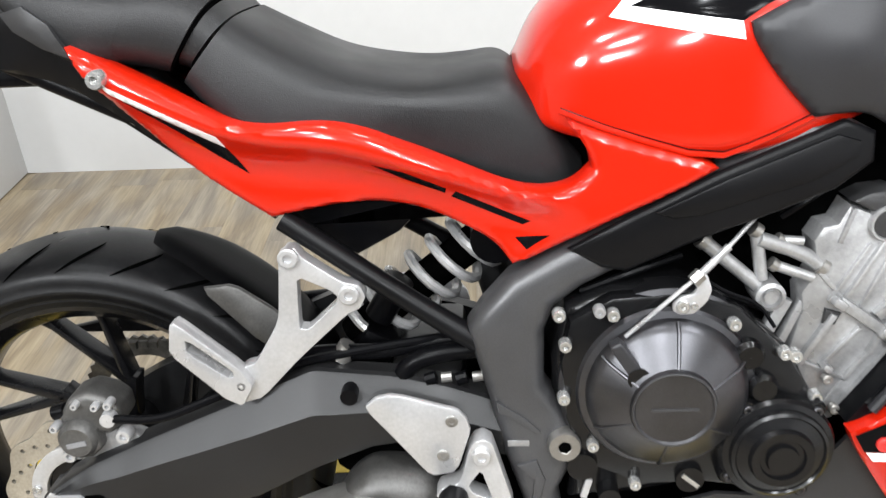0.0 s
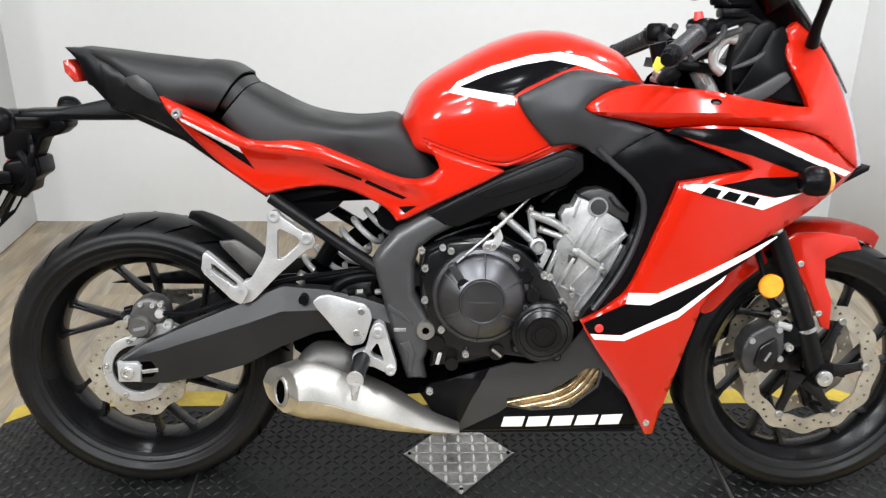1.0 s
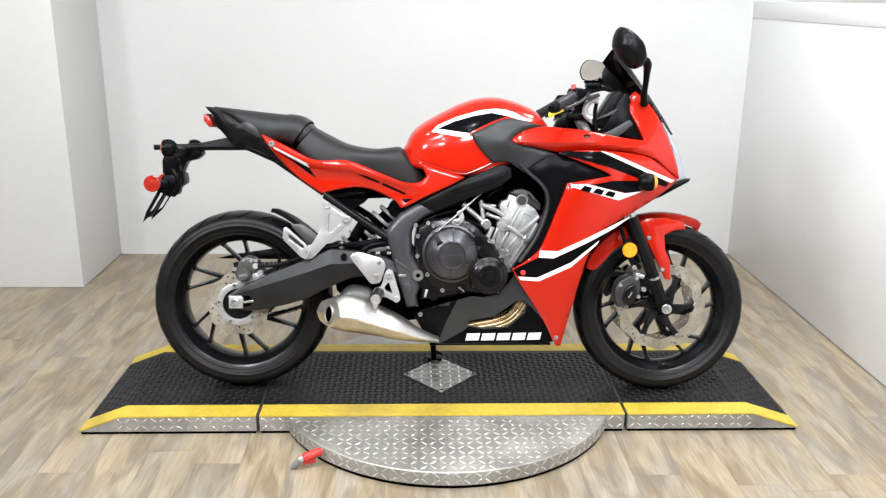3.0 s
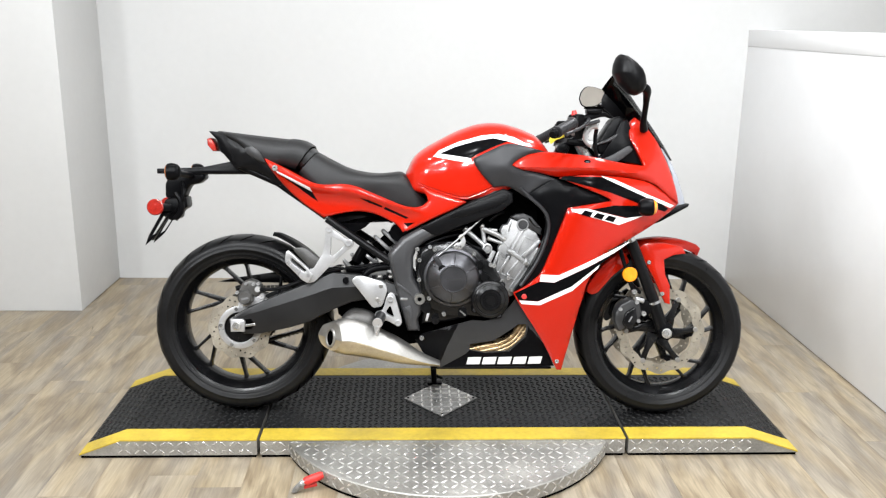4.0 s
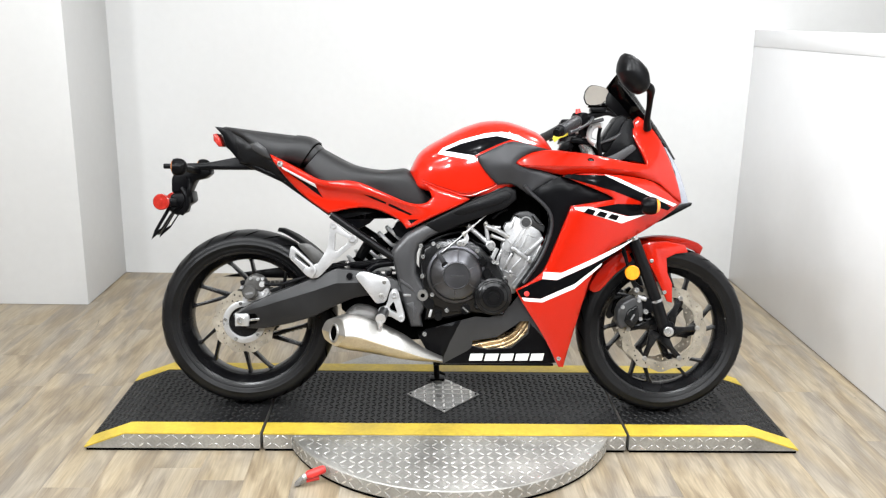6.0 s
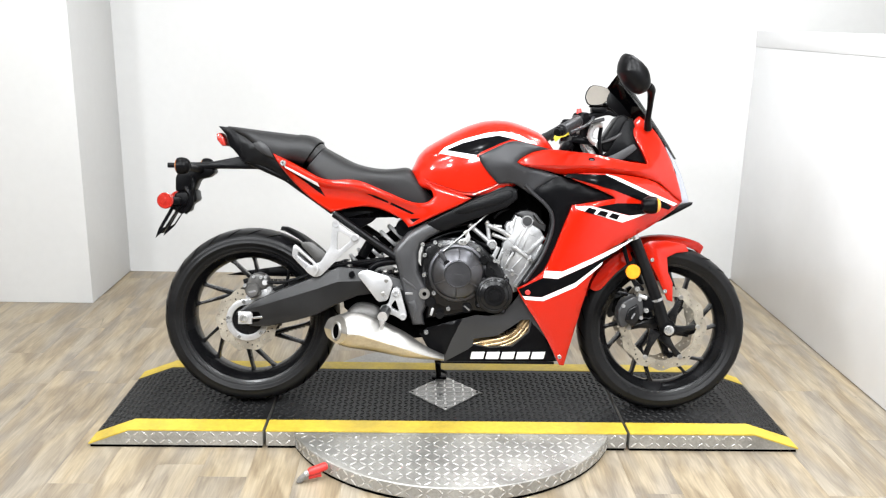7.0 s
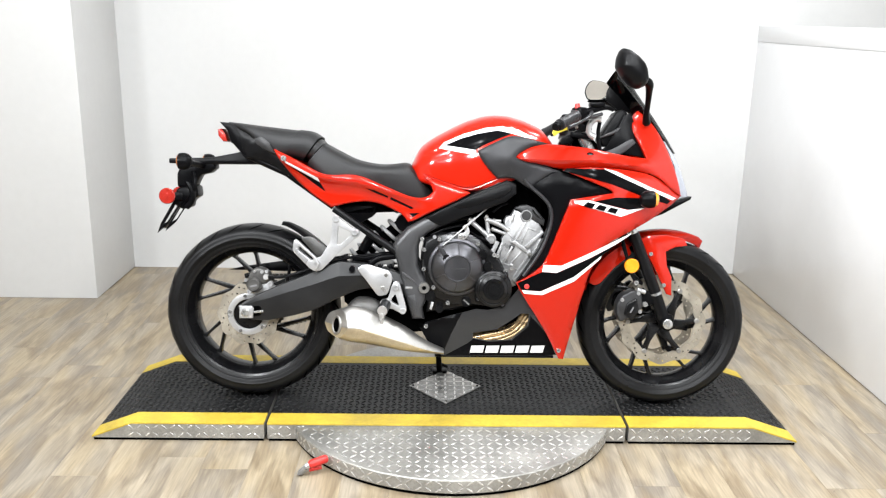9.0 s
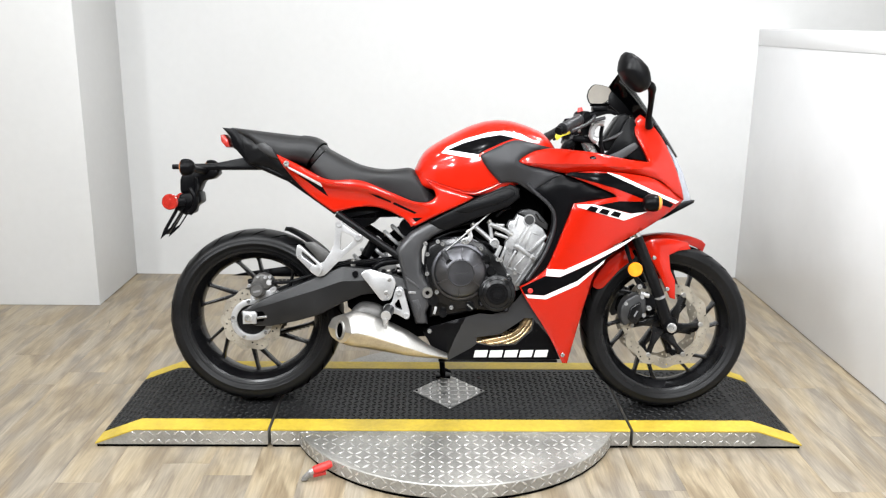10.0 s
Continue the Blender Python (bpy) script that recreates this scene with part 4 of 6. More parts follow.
# ----- swingarm, hanger, foot rests -----
def arm_body():
    """Sections along the swingarm: a flat flank, and above a crease a facet that leans in."""
    upper, lower = SWINGARM[:10], [SWINGARM[0]] + SWINGARM[:9:-1]
    bm = bmesh.new()
    rings = []
    for x in np.linspace(-0.7545, -0.19, 72):
        zt = float(np.interp(x, [p[0] for p in upper], [p[1] for p in upper]))
        zb = float(np.interp(x, [p[0] for p in lower], [p[1] for p in lower]))
        if zt - zb < 0.012:
            zt, zb = (zt + zb) / 2 + 0.006, (zt + zb) / 2 - 0.006
        share = float(np.interp(x, (-0.75, -0.66, -0.50, -0.40, -0.30, -0.19), (0.80, 0.74, 0.68, 0.60, 0.52, 0.55)))
        zc = zb + share * (zt - zb)
        r = min(0.008, (zt - zb) * 0.2)
        lean = 0.42 * (zt - zc)
        ring = [(-0.102, zt), (-0.148 + lean + r, zt), (-0.148 + lean + 0.3 * r, zt - 0.3 * r), (-0.148 + lean, zt - r), (-0.149, zc), (-0.1475, zb + 0.3 * (zt - zb)), (-0.144, zb + r), (-0.1425, zb + 0.3 * r), (-0.137, zb), (-0.102, zb)]
        rings.append([bm.verts.new((x, y, z)) for y, z in ring])
    for p, q in zip(rings, rings[1:]):
        for k in range(len(p)):
            bm.faces.new((p[k], p[(k + 1) % len(p)], q[(k + 1) % len(p)], q[k]))
    bm.faces.new(rings[0][::-1])
    bm.faces.new(rings[-1])
    return bm


arm = arm_body()
swing_r, swing_l = pair("swingarm", arm, SWING_GREY, bike, "satin charcoal swingarm with a creased flank", 22)
part("swingarm_brace", box_bm(-0.33, -0.24, -0.10, 0.10, 0.42, 0.49, 0.012), SWING_GREY, bike)
# black disc proud of the flank, for the dark inside of a pocket
part("swingarm_pocket", tube([(-0.372, -0.152, 0.484), (-0.372, -0.13, 0.484)], 0.010, 16), BLACK_PLASTIC, swing_r)
adj = part("chain_adjuster", slab([(-0.748, 0.356), (-0.708, 0.356), (-0.700, 0.348), (-0.703, 0.314), (-0.748, 0.314)], -0.158, -0.14, 0.004), ALU, swing_r, "bright aluminium chain adjuster block")
knob(-0.728, -0.157, 0.335, 0.013, 0.008, CHROME, adj, "axle_nut")
part("adjuster_bolt", tube([(-0.70, -0.15, 0.334), (-0.668, -0.15, 0.338)], 0.0045, 10), CHROME, adj)
# shade inside the adjuster slot, as a near-black plate on the surface
part("adjuster_recess", slab(rounded([(-0.706, 0.354), (-0.682, 0.356), (-0.672, 0.340), (-0.680, 0.322), (-0.706, 0.320)]), -0.1503, -0.13, 0.002), DARK, swing_r)
part("rear_axle", tube([(-0.728, -0.15, 0.33), (-0.716, 0.15, 0.315)], 0.012, 16), STEEL, bike)
rcal = part("rear_caliper", slab(rounded([(-0.728, 0.448), (-0.712, 0.474), (-0.690, 0.482), (-0.668, 0.476), (-0.652, 0.462), (-0.650, 0.440), (-0.668, 0.425), (-0.690, 0.430), (-0.716, 0.428)], 2), -0.128, -0.075, 0.008, 3), CALIPER, bike, "grey rear brake caliper")
part("caliper_piston", moved(revolve([(0.0004, -0.020), (0.019, -0.020), (0.024, -0.014), (0.026, 0.0), (0.0004, 0.0)], 24), pose(-0.704, -0.122, 0.424)), CALIPER, rcal)
part("caliper_bridge", slab(rounded([(-0.724, 0.405), (-0.724, 0.436), (-0.682, 0.440), (-0.676, 0.412), (-0.692, 0.398)]), -0.136, -0.10, 0.006, 3), CALIPER, rcal)
part("slide_pin", tube([(-0.735, -0.118, 0.452), (-0.720, -0.118, 0.456)], 0.009, 12), BLACK_PLASTIC, rcal)
part("hose_banjo", moved(revolve([(0.0004, -0.012), (0.009, -0.012), (0.010, 0.0), (0.0004, 0.0)], 14), pose(-0.662, -0.128, 0.452)), ALU, rcal)
part("caliper_mark", moved(box_bm(-0.012, 0.012, -0.0008, 0.0008, -0.003, 0.003), pose(-0.703, -0.1426, 0.422, 0, -12, 0)), MARK, rcal)
for bx, bz, r in ((-0.730, 0.440, 0.0055), (-0.676, 0.468, 0.005), (-0.648, 0.428, 0.0095), (-0.718, 0.402, 0.0085), (-0.700, 0.470, 0.0045), (-0.660, 0.470, 0.0055)):
    knob(bx, -0.126, bz, r, 0.012, ALU, rcal)
part("caliper_mount", slab([(-0.715, 0.41), (-0.66, 0.43), (-0.60, 0.40), (-0.68, 0.36)], -0.118, -0.095, 0.004), CAST_ALU, rcal)
part("brake_line", tube([(-0.655, -0.135, 0.452), (-0.60, -0.14, 0.452), (-0.55, -0.13, 0.468), (-0.50, -0.12, 0.485), (-0.44, -0.11, 0.508), (-0.36, -0.11, 0.523), (-0.25, -0.10, 0.535)], 0.0055, 10, True, 2), BLACK_PLASTIC, rcal)

hanger = part("rear_peg_hanger", slab(rounded(PEG_HANGER), -0.137, -0.116, 0.006, 3, hole=[rounded(HANGER_GAP)]), ALU, bike, "silver cast aluminium passenger foot rest hanger")
for bx, bz in ((-0.427, 0.651), (-0.364, 0.606)):
    knob(bx, -0.135, bz, 0.0115, 0.008, ALU, hanger)
part("folded_foot_rest", slab(rounded([(-0.571, 0.543), (-0.566, 0.578), (-0.559, 0.582), (-0.492, 0.521), (-0.480, 0.500), (-0.495, 0.474), (-0.515, 0.485), (-0.528, 0.499)]), -0.150, -0.128, 0.004, 2, hole=[rounded([(-0.550, 0.561), (-0.502, 0.520), (-0.501, 0.513), (-0.508, 0.512), (-0.550, 0.544)])]), ALU, hanger)
knob(-0.494, -0.146, 0.500, 0.006, 0.004, ALU, hanger)

heel, _ = pair("heel_guard", slab(rounded(HEEL_GUARD), -0.182, -0.174, 0.003), ALU, bike, "brushed aluminium heel guard plate")
for bx, bz in ((-0.255, 0.470), (-0.266, 0.426)):
    knob(bx, -0.181, bz, 0.007, 0.003, STEEL, heel)
rest, _ = pair("rest_bracket", slab(rounded(REST_BRACKET), -0.186, -0.160, 0.005, 3, hole=[rounded(REST_GAP)]), ALU, bike, "silver cast aluminium foot rest bracket")
for bx, bz in ((-0.223, 0.428), (-0.199, 0.350)):
    knob(bx, -0.186, bz, 0.0105, 0.008, ALU, rest)
for side in (-1, 1):
    peg = part("foot_rest", tube([(-0.252, side * 0.172, 0.374), (-0.256, side * 0.190, 0.372), (-0.262, side * 0.270, 0.364)], 0.016, 16, True, 0, (0.012, 0.0175, 0.0165)), RUBBER, bike, "black rubber-topped folding foot rest")
    part("peg_rim", tube([(-0.2622, side * 0.268, 0.3645), (-0.263, side * 0.273, 0.3635)], 0.0165, 16), ALU, peg)
    part("end_cap", tube([(-0.263, side * 0.266, 0.352), (-0.264, side * 0.268, 0.338), (-0.265, side * 0.269, 0.322)], 0.010, 12, True, 0, (0.011, 0.008, 0.005)), ALU, peg)

# ----- frame and rear structure -----
spar, _ = pair("frame_spar", slab(FRAME_SPAR, -0.158, -0.100, 0.020, 5), FRAME_GREY, bike, "satin dark grey twin-spar frame", 50)
# the upper spar's shading, put in as a black overlay on the grey frame
spar_cover = part("spar_cover", slab([(-0.128, 0.660), (-0.062, 0.696), (0.019, 0.737), (0.142, 0.789), (0.174, 0.776), (0.176, 0.745), (0.141, 0.717), (0.087, 0.695), (0.010, 0.667), (-0.066, 0.633), (-0.092, 0.638)], -0.162, -0.148, 0.007, 3), COWL_BLACK, spar, "black overlay for the shaded upper frame spar")
part("cover_pad", slab([(-0.040, 0.699), (0.030, 0.732), (0.135, 0.775), (0.158, 0.768), (0.158, 0.752), (0.120, 0.729), (0.010, 0.695), (-0.020, 0.692)], -0.1650, -0.156, 0.003, 2), COWL_BLACK, spar_cover)
part("pivot_bolt", moved(revolve([(0.0004, -0.012), (0.006, -0.012), (0.008, -0.014), (0.0175, -0.014), (0.019, -0.011), (0.019, 0.004), (0.004, 0.004)], 24), pose(-0.129, -0.157, 0.425)), STEEL, spar)
# near-black plug that paints the shade inside the bolt head
part("bolt_socket", tube([(-0.129, -0.1705, 0.425), (-0.129, -0.160, 0.425)], 0.0075, 6), DARK, spar)
part("frame_badge", box_bm(-0.193, -0.168, -0.1585, -0.157, 0.420, 0.428, 0.001), CAST_ALU, spar)
part("frame_rib", slab([(-0.205, 0.48), (-0.175, 0.46), (-0.155, 0.44), (-0.158, 0.436), (-0.18, 0.452), (-0.203, 0.466)], -0.161, -0.155, 0.002), FRAME_GREY, spar)
part("frame_rib", slab([(-0.183, 0.395), (-0.160, 0.402), (-0.150, 0.375), (-0.158, 0.335), (-0.166, 0.335), (-0.163, 0.375)], -0.161, -0.155, 0.002), FRAME_GREY, spar)
for side in (-1, 1):
    tubep = part("subframe_tube", tube([(-0.436, side * 0.105, 0.684), (-0.30, side * 0.126, 0.593), (-0.225, side * 0.136, 0.545), (-0.165, side * 0.146, 0.505)], 0.0125, 16, True, 1, (0.013, 0.0125, 0.014, 0.006)), COWL_BLACK, bike, "black tubular rear subframe rail")
    part("upper_rail", tube([(-0.44, side * 0.09, 0.69), (-0.60, side * 0.07, 0.80), (-0.74, side * 0.05, 0.86)], 0.012, 12), BLACK_PLASTIC, tubep)
part("under_tray", slab([(-0.446, 0.683), (-0.386, 0.704), (-0.33, 0.712), (-0.25, 0.690), (-0.21, 0.672), (-0.225, 0.668), (-0.275, 0.690), (-0.31, 0.655), (-0.36, 0.628), (-0.42, 0.662)], -0.075, 0.075, 0.006), BLACK_PLASTIC, bike, "black plastic under-seat tray")
part("shock_mount", tube([(-0.20, -0.055, 0.635), (-0.20, 0.055, 0.635)], 0.030, 18), BLACK_PLASTIC, bike)
shock = part("shock_absorber", tube([(-0.385, 0, 0.490), (-0.20, 0, 0.634)], 0.022, 18), DARK, bike, "black rear shock absorber with silver coil spring")
sa, sb = Vector((-0.372, 0, 0.500)), Vector((-0.212, 0, 0.625))
sd = (sb - sa).normalized()
s1 = Vector((0, 1, 0))
s2v = sd.cross(s1)
part("spring", tube([sa + (sb - sa) * (k / 84) + 0.037 * (math.cos(2 * math.pi * k / 14) * s1 + math.sin(2 * math.pi * k / 14) * s2v) for k in range(85)], 0.0065, 8), SPRING, shock)
part("reservoir", tube([(-0.345, -0.045, 0.535), (-0.315, -0.045, 0.585)], 0.018, 14), BLACK_PLASTIC, shock)
part("linkage", slab([(-0.40, 0.47), (-0.36, 0.52), (-0.32, 0.50), (-0.34, 0.46)], -0.05, 0.05, 0.008), BLACK_PLASTIC, shock)
part("coolant_hose", tube([(-0.46, -0.09, 0.505), (-0.40, -0.10, 0.517), (-0.34, -0.10, 0.515), (-0.29, -0.10, 0.525), (-0.22, -0.10, 0.535)], 0.0095, 12, True, 2), BLACK_PLASTIC, bike)
part("coolant_hose", tube([(-0.318, -0.115, 0.470), (-0.312, -0.12, 0.500), (-0.285, -0.12, 0.520), (-0.22, -0.12, 0.528)], 0.0115, 12, True, 2), BLACK_PLASTIC, bike)
part("hose_clip", tube([(-0.387, -0.10, 0.508), (-0.375, -0.10, 0.525)], 0.0125, 12), STEEL, bike)
for k in range(5):
    part("connector", tube([(-0.285 + 0.018 * k, -0.125, 0.490 + 0.003 * (k % 2)), (-0.273 + 0.018 * k, -0.125, 0.494)], 0.008 - 0.002 * (k % 2), 10), STEEL if k % 2 else BLACK_PLASTIC, bike)

# rear hugger over the tyre
hug = bmesh.new()
rows = []
for k in range(17):
    a = radians(72 - 50 * k / 16)
    w = 0.066 * min(1.0, 0.22 + 0.33 * math.sqrt(k))
    row = []
    for j in range(11):
        u = j / 5 - 1
        r = 0.328 + 0.016 * (k / 16) + 0.006 * (1 - min(1, k / 6)) - 0.013 * abs(u) ** 4 - (0.005 if k == 0 else 0.0)
        row.append(hug.verts.new(RW + Vector((r * math.cos(a), -0.012 + w * u, r * math.sin(a)))))
    rows.append(row)
for p, q in zip(rows, rows[1:]):
    for j in range(10):
        hug.faces.new((p[j], p[j + 1], q[j + 1], q[j]))
bmesh.ops.solidify(hug, geom=hug.faces[:], thickness=0.004)
hugger = part("rear_hugger", hug, COWL_BLACK, bike, "matt black plastic rear tyre hugger", 50)
part("hugger_flank", slab(rounded([(-0.562, 0.580), (-0.519, 0.584), (-0.469, 0.547), (-0.440, 0.512), (-0.450, 0.490), (-0.491, 0.501)]), -0.050, -0.040, 0.004, 2), CALIPER, hugger, "grey hugger flank")
# added near-black slabs: close see-through gaps and stand for unseen parts in shade
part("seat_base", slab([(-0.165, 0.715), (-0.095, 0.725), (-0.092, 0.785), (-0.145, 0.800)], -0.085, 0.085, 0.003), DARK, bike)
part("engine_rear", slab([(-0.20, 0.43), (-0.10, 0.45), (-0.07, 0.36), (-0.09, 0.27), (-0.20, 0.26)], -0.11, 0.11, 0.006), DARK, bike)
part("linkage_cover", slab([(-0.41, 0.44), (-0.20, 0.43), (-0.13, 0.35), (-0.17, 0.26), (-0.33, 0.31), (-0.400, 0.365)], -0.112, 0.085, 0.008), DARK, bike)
part("chain_guard", slab([(-0.850, 0.442), (-0.783, 0.457), (-0.628, 0.480), (-0.40, 0.500), (-0.30, 0.490), (-0.30, 0.455), (-0.576, 0.438), (-0.709, 0.440)], 0.125, 0.14, 0.003), BLACK_PLASTIC, bike, "black plastic chain guard")
spk = slab([((0.098 + 0.005 * (k % 2)) * math.cos(2 * math.pi * k / 84), (0.098 + 0.005 * (k % 2)) * math.sin(2 * math.pi * k / 84)) for k in range(84)], 0.112, 0.118, 0.0, hole=[[(0.07 * math.cos(a), 0.07 * math.sin(a)) for a in np.linspace(0, 2 * math.pi, 30, endpoint=False)]])
part("sprocket", moved(spk, Matrix.Translation(RW)), CHAIN, rear_wheel, "dark steel rear sprocket")
chain = bmesh.new()
for x0, z0, x1, z1 in ((-0.72, 0.216, -0.17, 0.375), (-0.73, 0.424, -0.17, 0.440)):
    n = 36
    for k in range(n):
        t = k / n
        cx, cz = x0 + (x1 - x0) * t, z0 + (z1 - z0) * t
        box_bm(cx - 0.0065, cx + 0.0065, 0.109 + 0.003 * (k % 2), 0.121 - 0.003 * (k % 2), cz - 0.0055, cz + 0.0055, 0.0, 1, chain)
tagged(part("drive_chain", chain, CHAIN, bike, "oily dark drive chain"), kind="stuff")

# ----- engine -----
engine = part("engine", slab(CRANKCASE, -0.150, 0.150, 0.016, 3), ENGINE, bike, "black and silver four-cylinder engine", 50)
# near-black filler for the unseen mass and shade behind the covers
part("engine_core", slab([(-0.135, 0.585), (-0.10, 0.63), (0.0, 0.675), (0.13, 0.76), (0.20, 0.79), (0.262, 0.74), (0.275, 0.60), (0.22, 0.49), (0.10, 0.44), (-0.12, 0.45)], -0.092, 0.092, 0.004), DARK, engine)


def cover(profile, x, y, z, mat, parent, name, label="", n=64):
    return part(name, moved(revolve(profile, n), pose(x, y, z)), mat, parent, label, 30)


clutch = cover([(0.116, 0.03), (0.116, -0.004), (0.111, -0.009), (0.098, -0.011), (0.095, -0.016), (0.088, -0.018), (0.086, -0.026), (0.078, -0.036), (0.046, -0.053), (0.0445, -0.058), (0.042, -0.0585), (0.040, -0.056), (0.0005, -0.056)], -0.020, -0.155, 0.497, GRAPHITE, engine, "clutch_cover", "domed black clutch cover with a raised round cap")
for k in range(6):
    a = 2 * math.pi * k / 6 + 0.45
    ca, sa = math.cos(a), math.sin(a)
    part("cover_rib", tube([(-0.020 + 0.045 * ca, -0.2075, 0.497 + 0.045 * sa), (-0.020 + 0.078 * ca, -0.1915, 0.497 + 0.078 * sa), (-0.020 + 0.087 * ca, -0.181, 0.497 + 0.087 * sa)], 0.0022, 8), GRAPHITE, clutch)
part("cap_ring", tube([(-0.020 + 0.0425 * math.cos(2 * math.pi * k / 40), -0.2135, 0.497 + 0.0425 * math.sin(2 * math.pi * k / 40)) for k in range(41)], 0.0008, 6, False), TRIM_GREY, clutch)
part("cap_mark", box_bm(-0.043, 0.006, -0.2118, -0.2105, 0.4945, 0.498), TRIM_GREY, clutch)
generator = cover([(0.063, 0.04), (0.063, -0.010), (0.060, -0.015), (0.054, -0.017), (0.0525, -0.023), (0.049, -0.025), (0.047, -0.023), (0.036, -0.027), (0.0335, -0.033), (0.025, -0.033), (0.0235, -0.029), (0.018, -0.029), (0.0165, -0.034), (0.0005, -0.034)], 0.102, -0.172, 0.427, ENGINE, engine, "generator_cover", "ringed black generator cover")
for deg in (50, 125, 160, 215, 300):
    a = radians(deg)
    bx, bz = 0.102 + 0.0615 * math.cos(a), 0.427 + 0.0615 * math.sin(a)
    part("bolt_boss", moved(revolve([(0.0004, -0.010), (0.0085, -0.010), (0.0105, -0.006), (0.0105, 0.02), (0.0004, 0.02)], 16), pose(bx, -0.172, bz)), ENGINE, generator)
    knob(bx, -0.181, bz, 0.0055, 0.005, GRAPHITE, generator)
part("cover_flange", slab([(-0.125, 0.580), (-0.08, 0.606), (0.0, 0.610), (0.055, 0.590), (0.11, 0.535), (0.145, 0.480), (0.165, 0.43), (0.150, 0.375), (0.10, 0.362), (0.03, 0.372), (-0.04, 0.37), (-0.105, 0.40), (-0.128, 0.46), (-0.134, 0.53)], -0.166, -0.14, 0.006), ENGINE, engine)
for bx, bz in ((0.065, 0.540), (0.083, 0.500)):
    cover([(0.017, 0.01), (0.017, -0.006), (0.013, -0.012), (0.0004, -0.012)], bx, -0.17, bz, ENGINE, engine, "boss", n=24)
for bx, bz in ((-0.137, 0.590), (-0.130, 0.554), (-0.131, 0.489), (-0.098, 0.428), (-0.080, 0.589), (-0.049, 0.376), (0.048, 0.575), (0.104, 0.539), (0.115, 0.536), (0.142, 0.485), (0.150, 0.404)):
    knob(bx, -0.168, bz, 0.0072, 0.008, CHROME, engine)
for bx, bz in ((0.059, 0.443), (0.070, 0.385), (-0.096, 0.598)):
    knob(bx, -0.178, bz, 0.0065, 0.008, CAST_ALU, engine)
cover([(0.016, 0.01), (0.016, -0.012), (0.0004, -0.012)], 0.013, -0.160, 0.380, ENGINE, engine, "oil_filler", n=24)
part("filler_slot", moved(box_bm(-0.012, 0.012, -0.002, 0.002, -0.0025, 0.0025), pose(0.013, -0.1725, 0.380, 0, 40, 0)), CHROME, engine)
cover([(0.017, 0.01), (0.017, -0.010), (0.0004, -0.010)], -0.109, -0.160, 0.398, ENGINE, engine, "plug", n=24)
cover([(0.013, 0.01), (0.013, -0.012), (0.0004, -0.012)], -0.077, -0.160, 0.355, ENGINE, engine, "plug", n=24)
part("drain_tab", moved(box_bm(-0.004, 0.004, -0.165, -0.160, -0.013, 0.013, 0.001), pose(-0.103, 0, 0.365, 0, 15, 0)), ALU, engine)
block = part("cylinder_block", slab(CYLINDERS, -0.128, 0.128, 0.006, 2), CAST_ALU, engine, "ribbed cast silver cylinder block")


def rib(a, b, wide, high, name="block_rib", parent=block, mat=CAST_ALU, face=-0.127):
    """A raised cast bar on the side of the block from a to b, in x and z."""
    p, q = Vector(a), Vector(b)
    d = (q - p).normalized() * wide / 2
    n = Vector((-d.y, d.x))
    return part(name, slab([tuple(p - d + n), tuple(q + d + n), tuple(q + d - n), tuple(p - d - n)], face - high, face + 0.004, min(wide, high) * 0.3), mat, parent)


for a, b, w, h in (((0.211, 0.648), (0.176, 0.579), 0.0050, 0.007), ((0.197, 0.645), (0.162, 0.582), 0.0040, 0.005), ((0.266, 0.613), (0.218, 0.566), 0.0120, 0.010), ((0.262, 0.590), (0.232, 0.530), 0.0070, 0.008),
                   ((0.218, 0.629), (0.242, 0.619), 0.0035, 0.004), ((0.218, 0.629), (0.197, 0.574), 0.0040, 0.005), ((0.174, 0.580), (0.228, 0.541), 0.0130, 0.012), ((0.226, 0.552), (0.214, 0.520), 0.0090, 0.010),
                   ((0.166, 0.562), (0.136, 0.507), 0.0080, 0.009), ((0.197, 0.546), (0.161, 0.504), 0.0045, 0.006), ((0.226, 0.538), (0.190, 0.486), 0.0060, 0.007), ((0.232, 0.516), (0.184, 0.447), 0.0070, 0.013),
                   ((0.128, 0.513), (0.189, 0.484), 0.0045, 0.005), ((0.186, 0.480), (0.164, 0.446), 0.0040, 0.004), ((0.172, 0.588), (0.150, 0.612), 0.0050, 0.004), ((0.176, 0.684), (0.166, 0.650), 0.0050, 0.004)):
    rib(a, b, w, h)
for a, b, w in (((0.115, 0.574), (0.094, 0.528), 0.015), ((0.134, 0.574), (0.113, 0.520), 0.010)):
    rib(a, b, w, 0.010, "side_rail", engine, CAST_ALU, -0.115)
# shadow beside the cross bar, as a dark slab on the block
part("block_pocket", slab([(0.158, 0.572), (0.176, 0.566), (0.170, 0.552), (0.156, 0.554)], -0.1325, -0.126, 0.002), CALIPER_BLACK, block)
for bx, bz, w in ((0.226, 0.541, 0.020), (0.170, 0.580, 0.016), (0.165, 0.502, 0.012)):
    part("block_boss", moved(box_bm(-w / 2, w / 2, -0.143, -0.125, -w / 3, w / 3, 0.0025), pose(bx, 0, bz, 0, 36, 0)), CAST_ALU, block)
for bx, bz in ((0.226, 0.541), (0.177, 0.452), (0.165, 0.490)):
    knob(bx, -0.141, bz, 0.006, 0.005, STEEL, block)
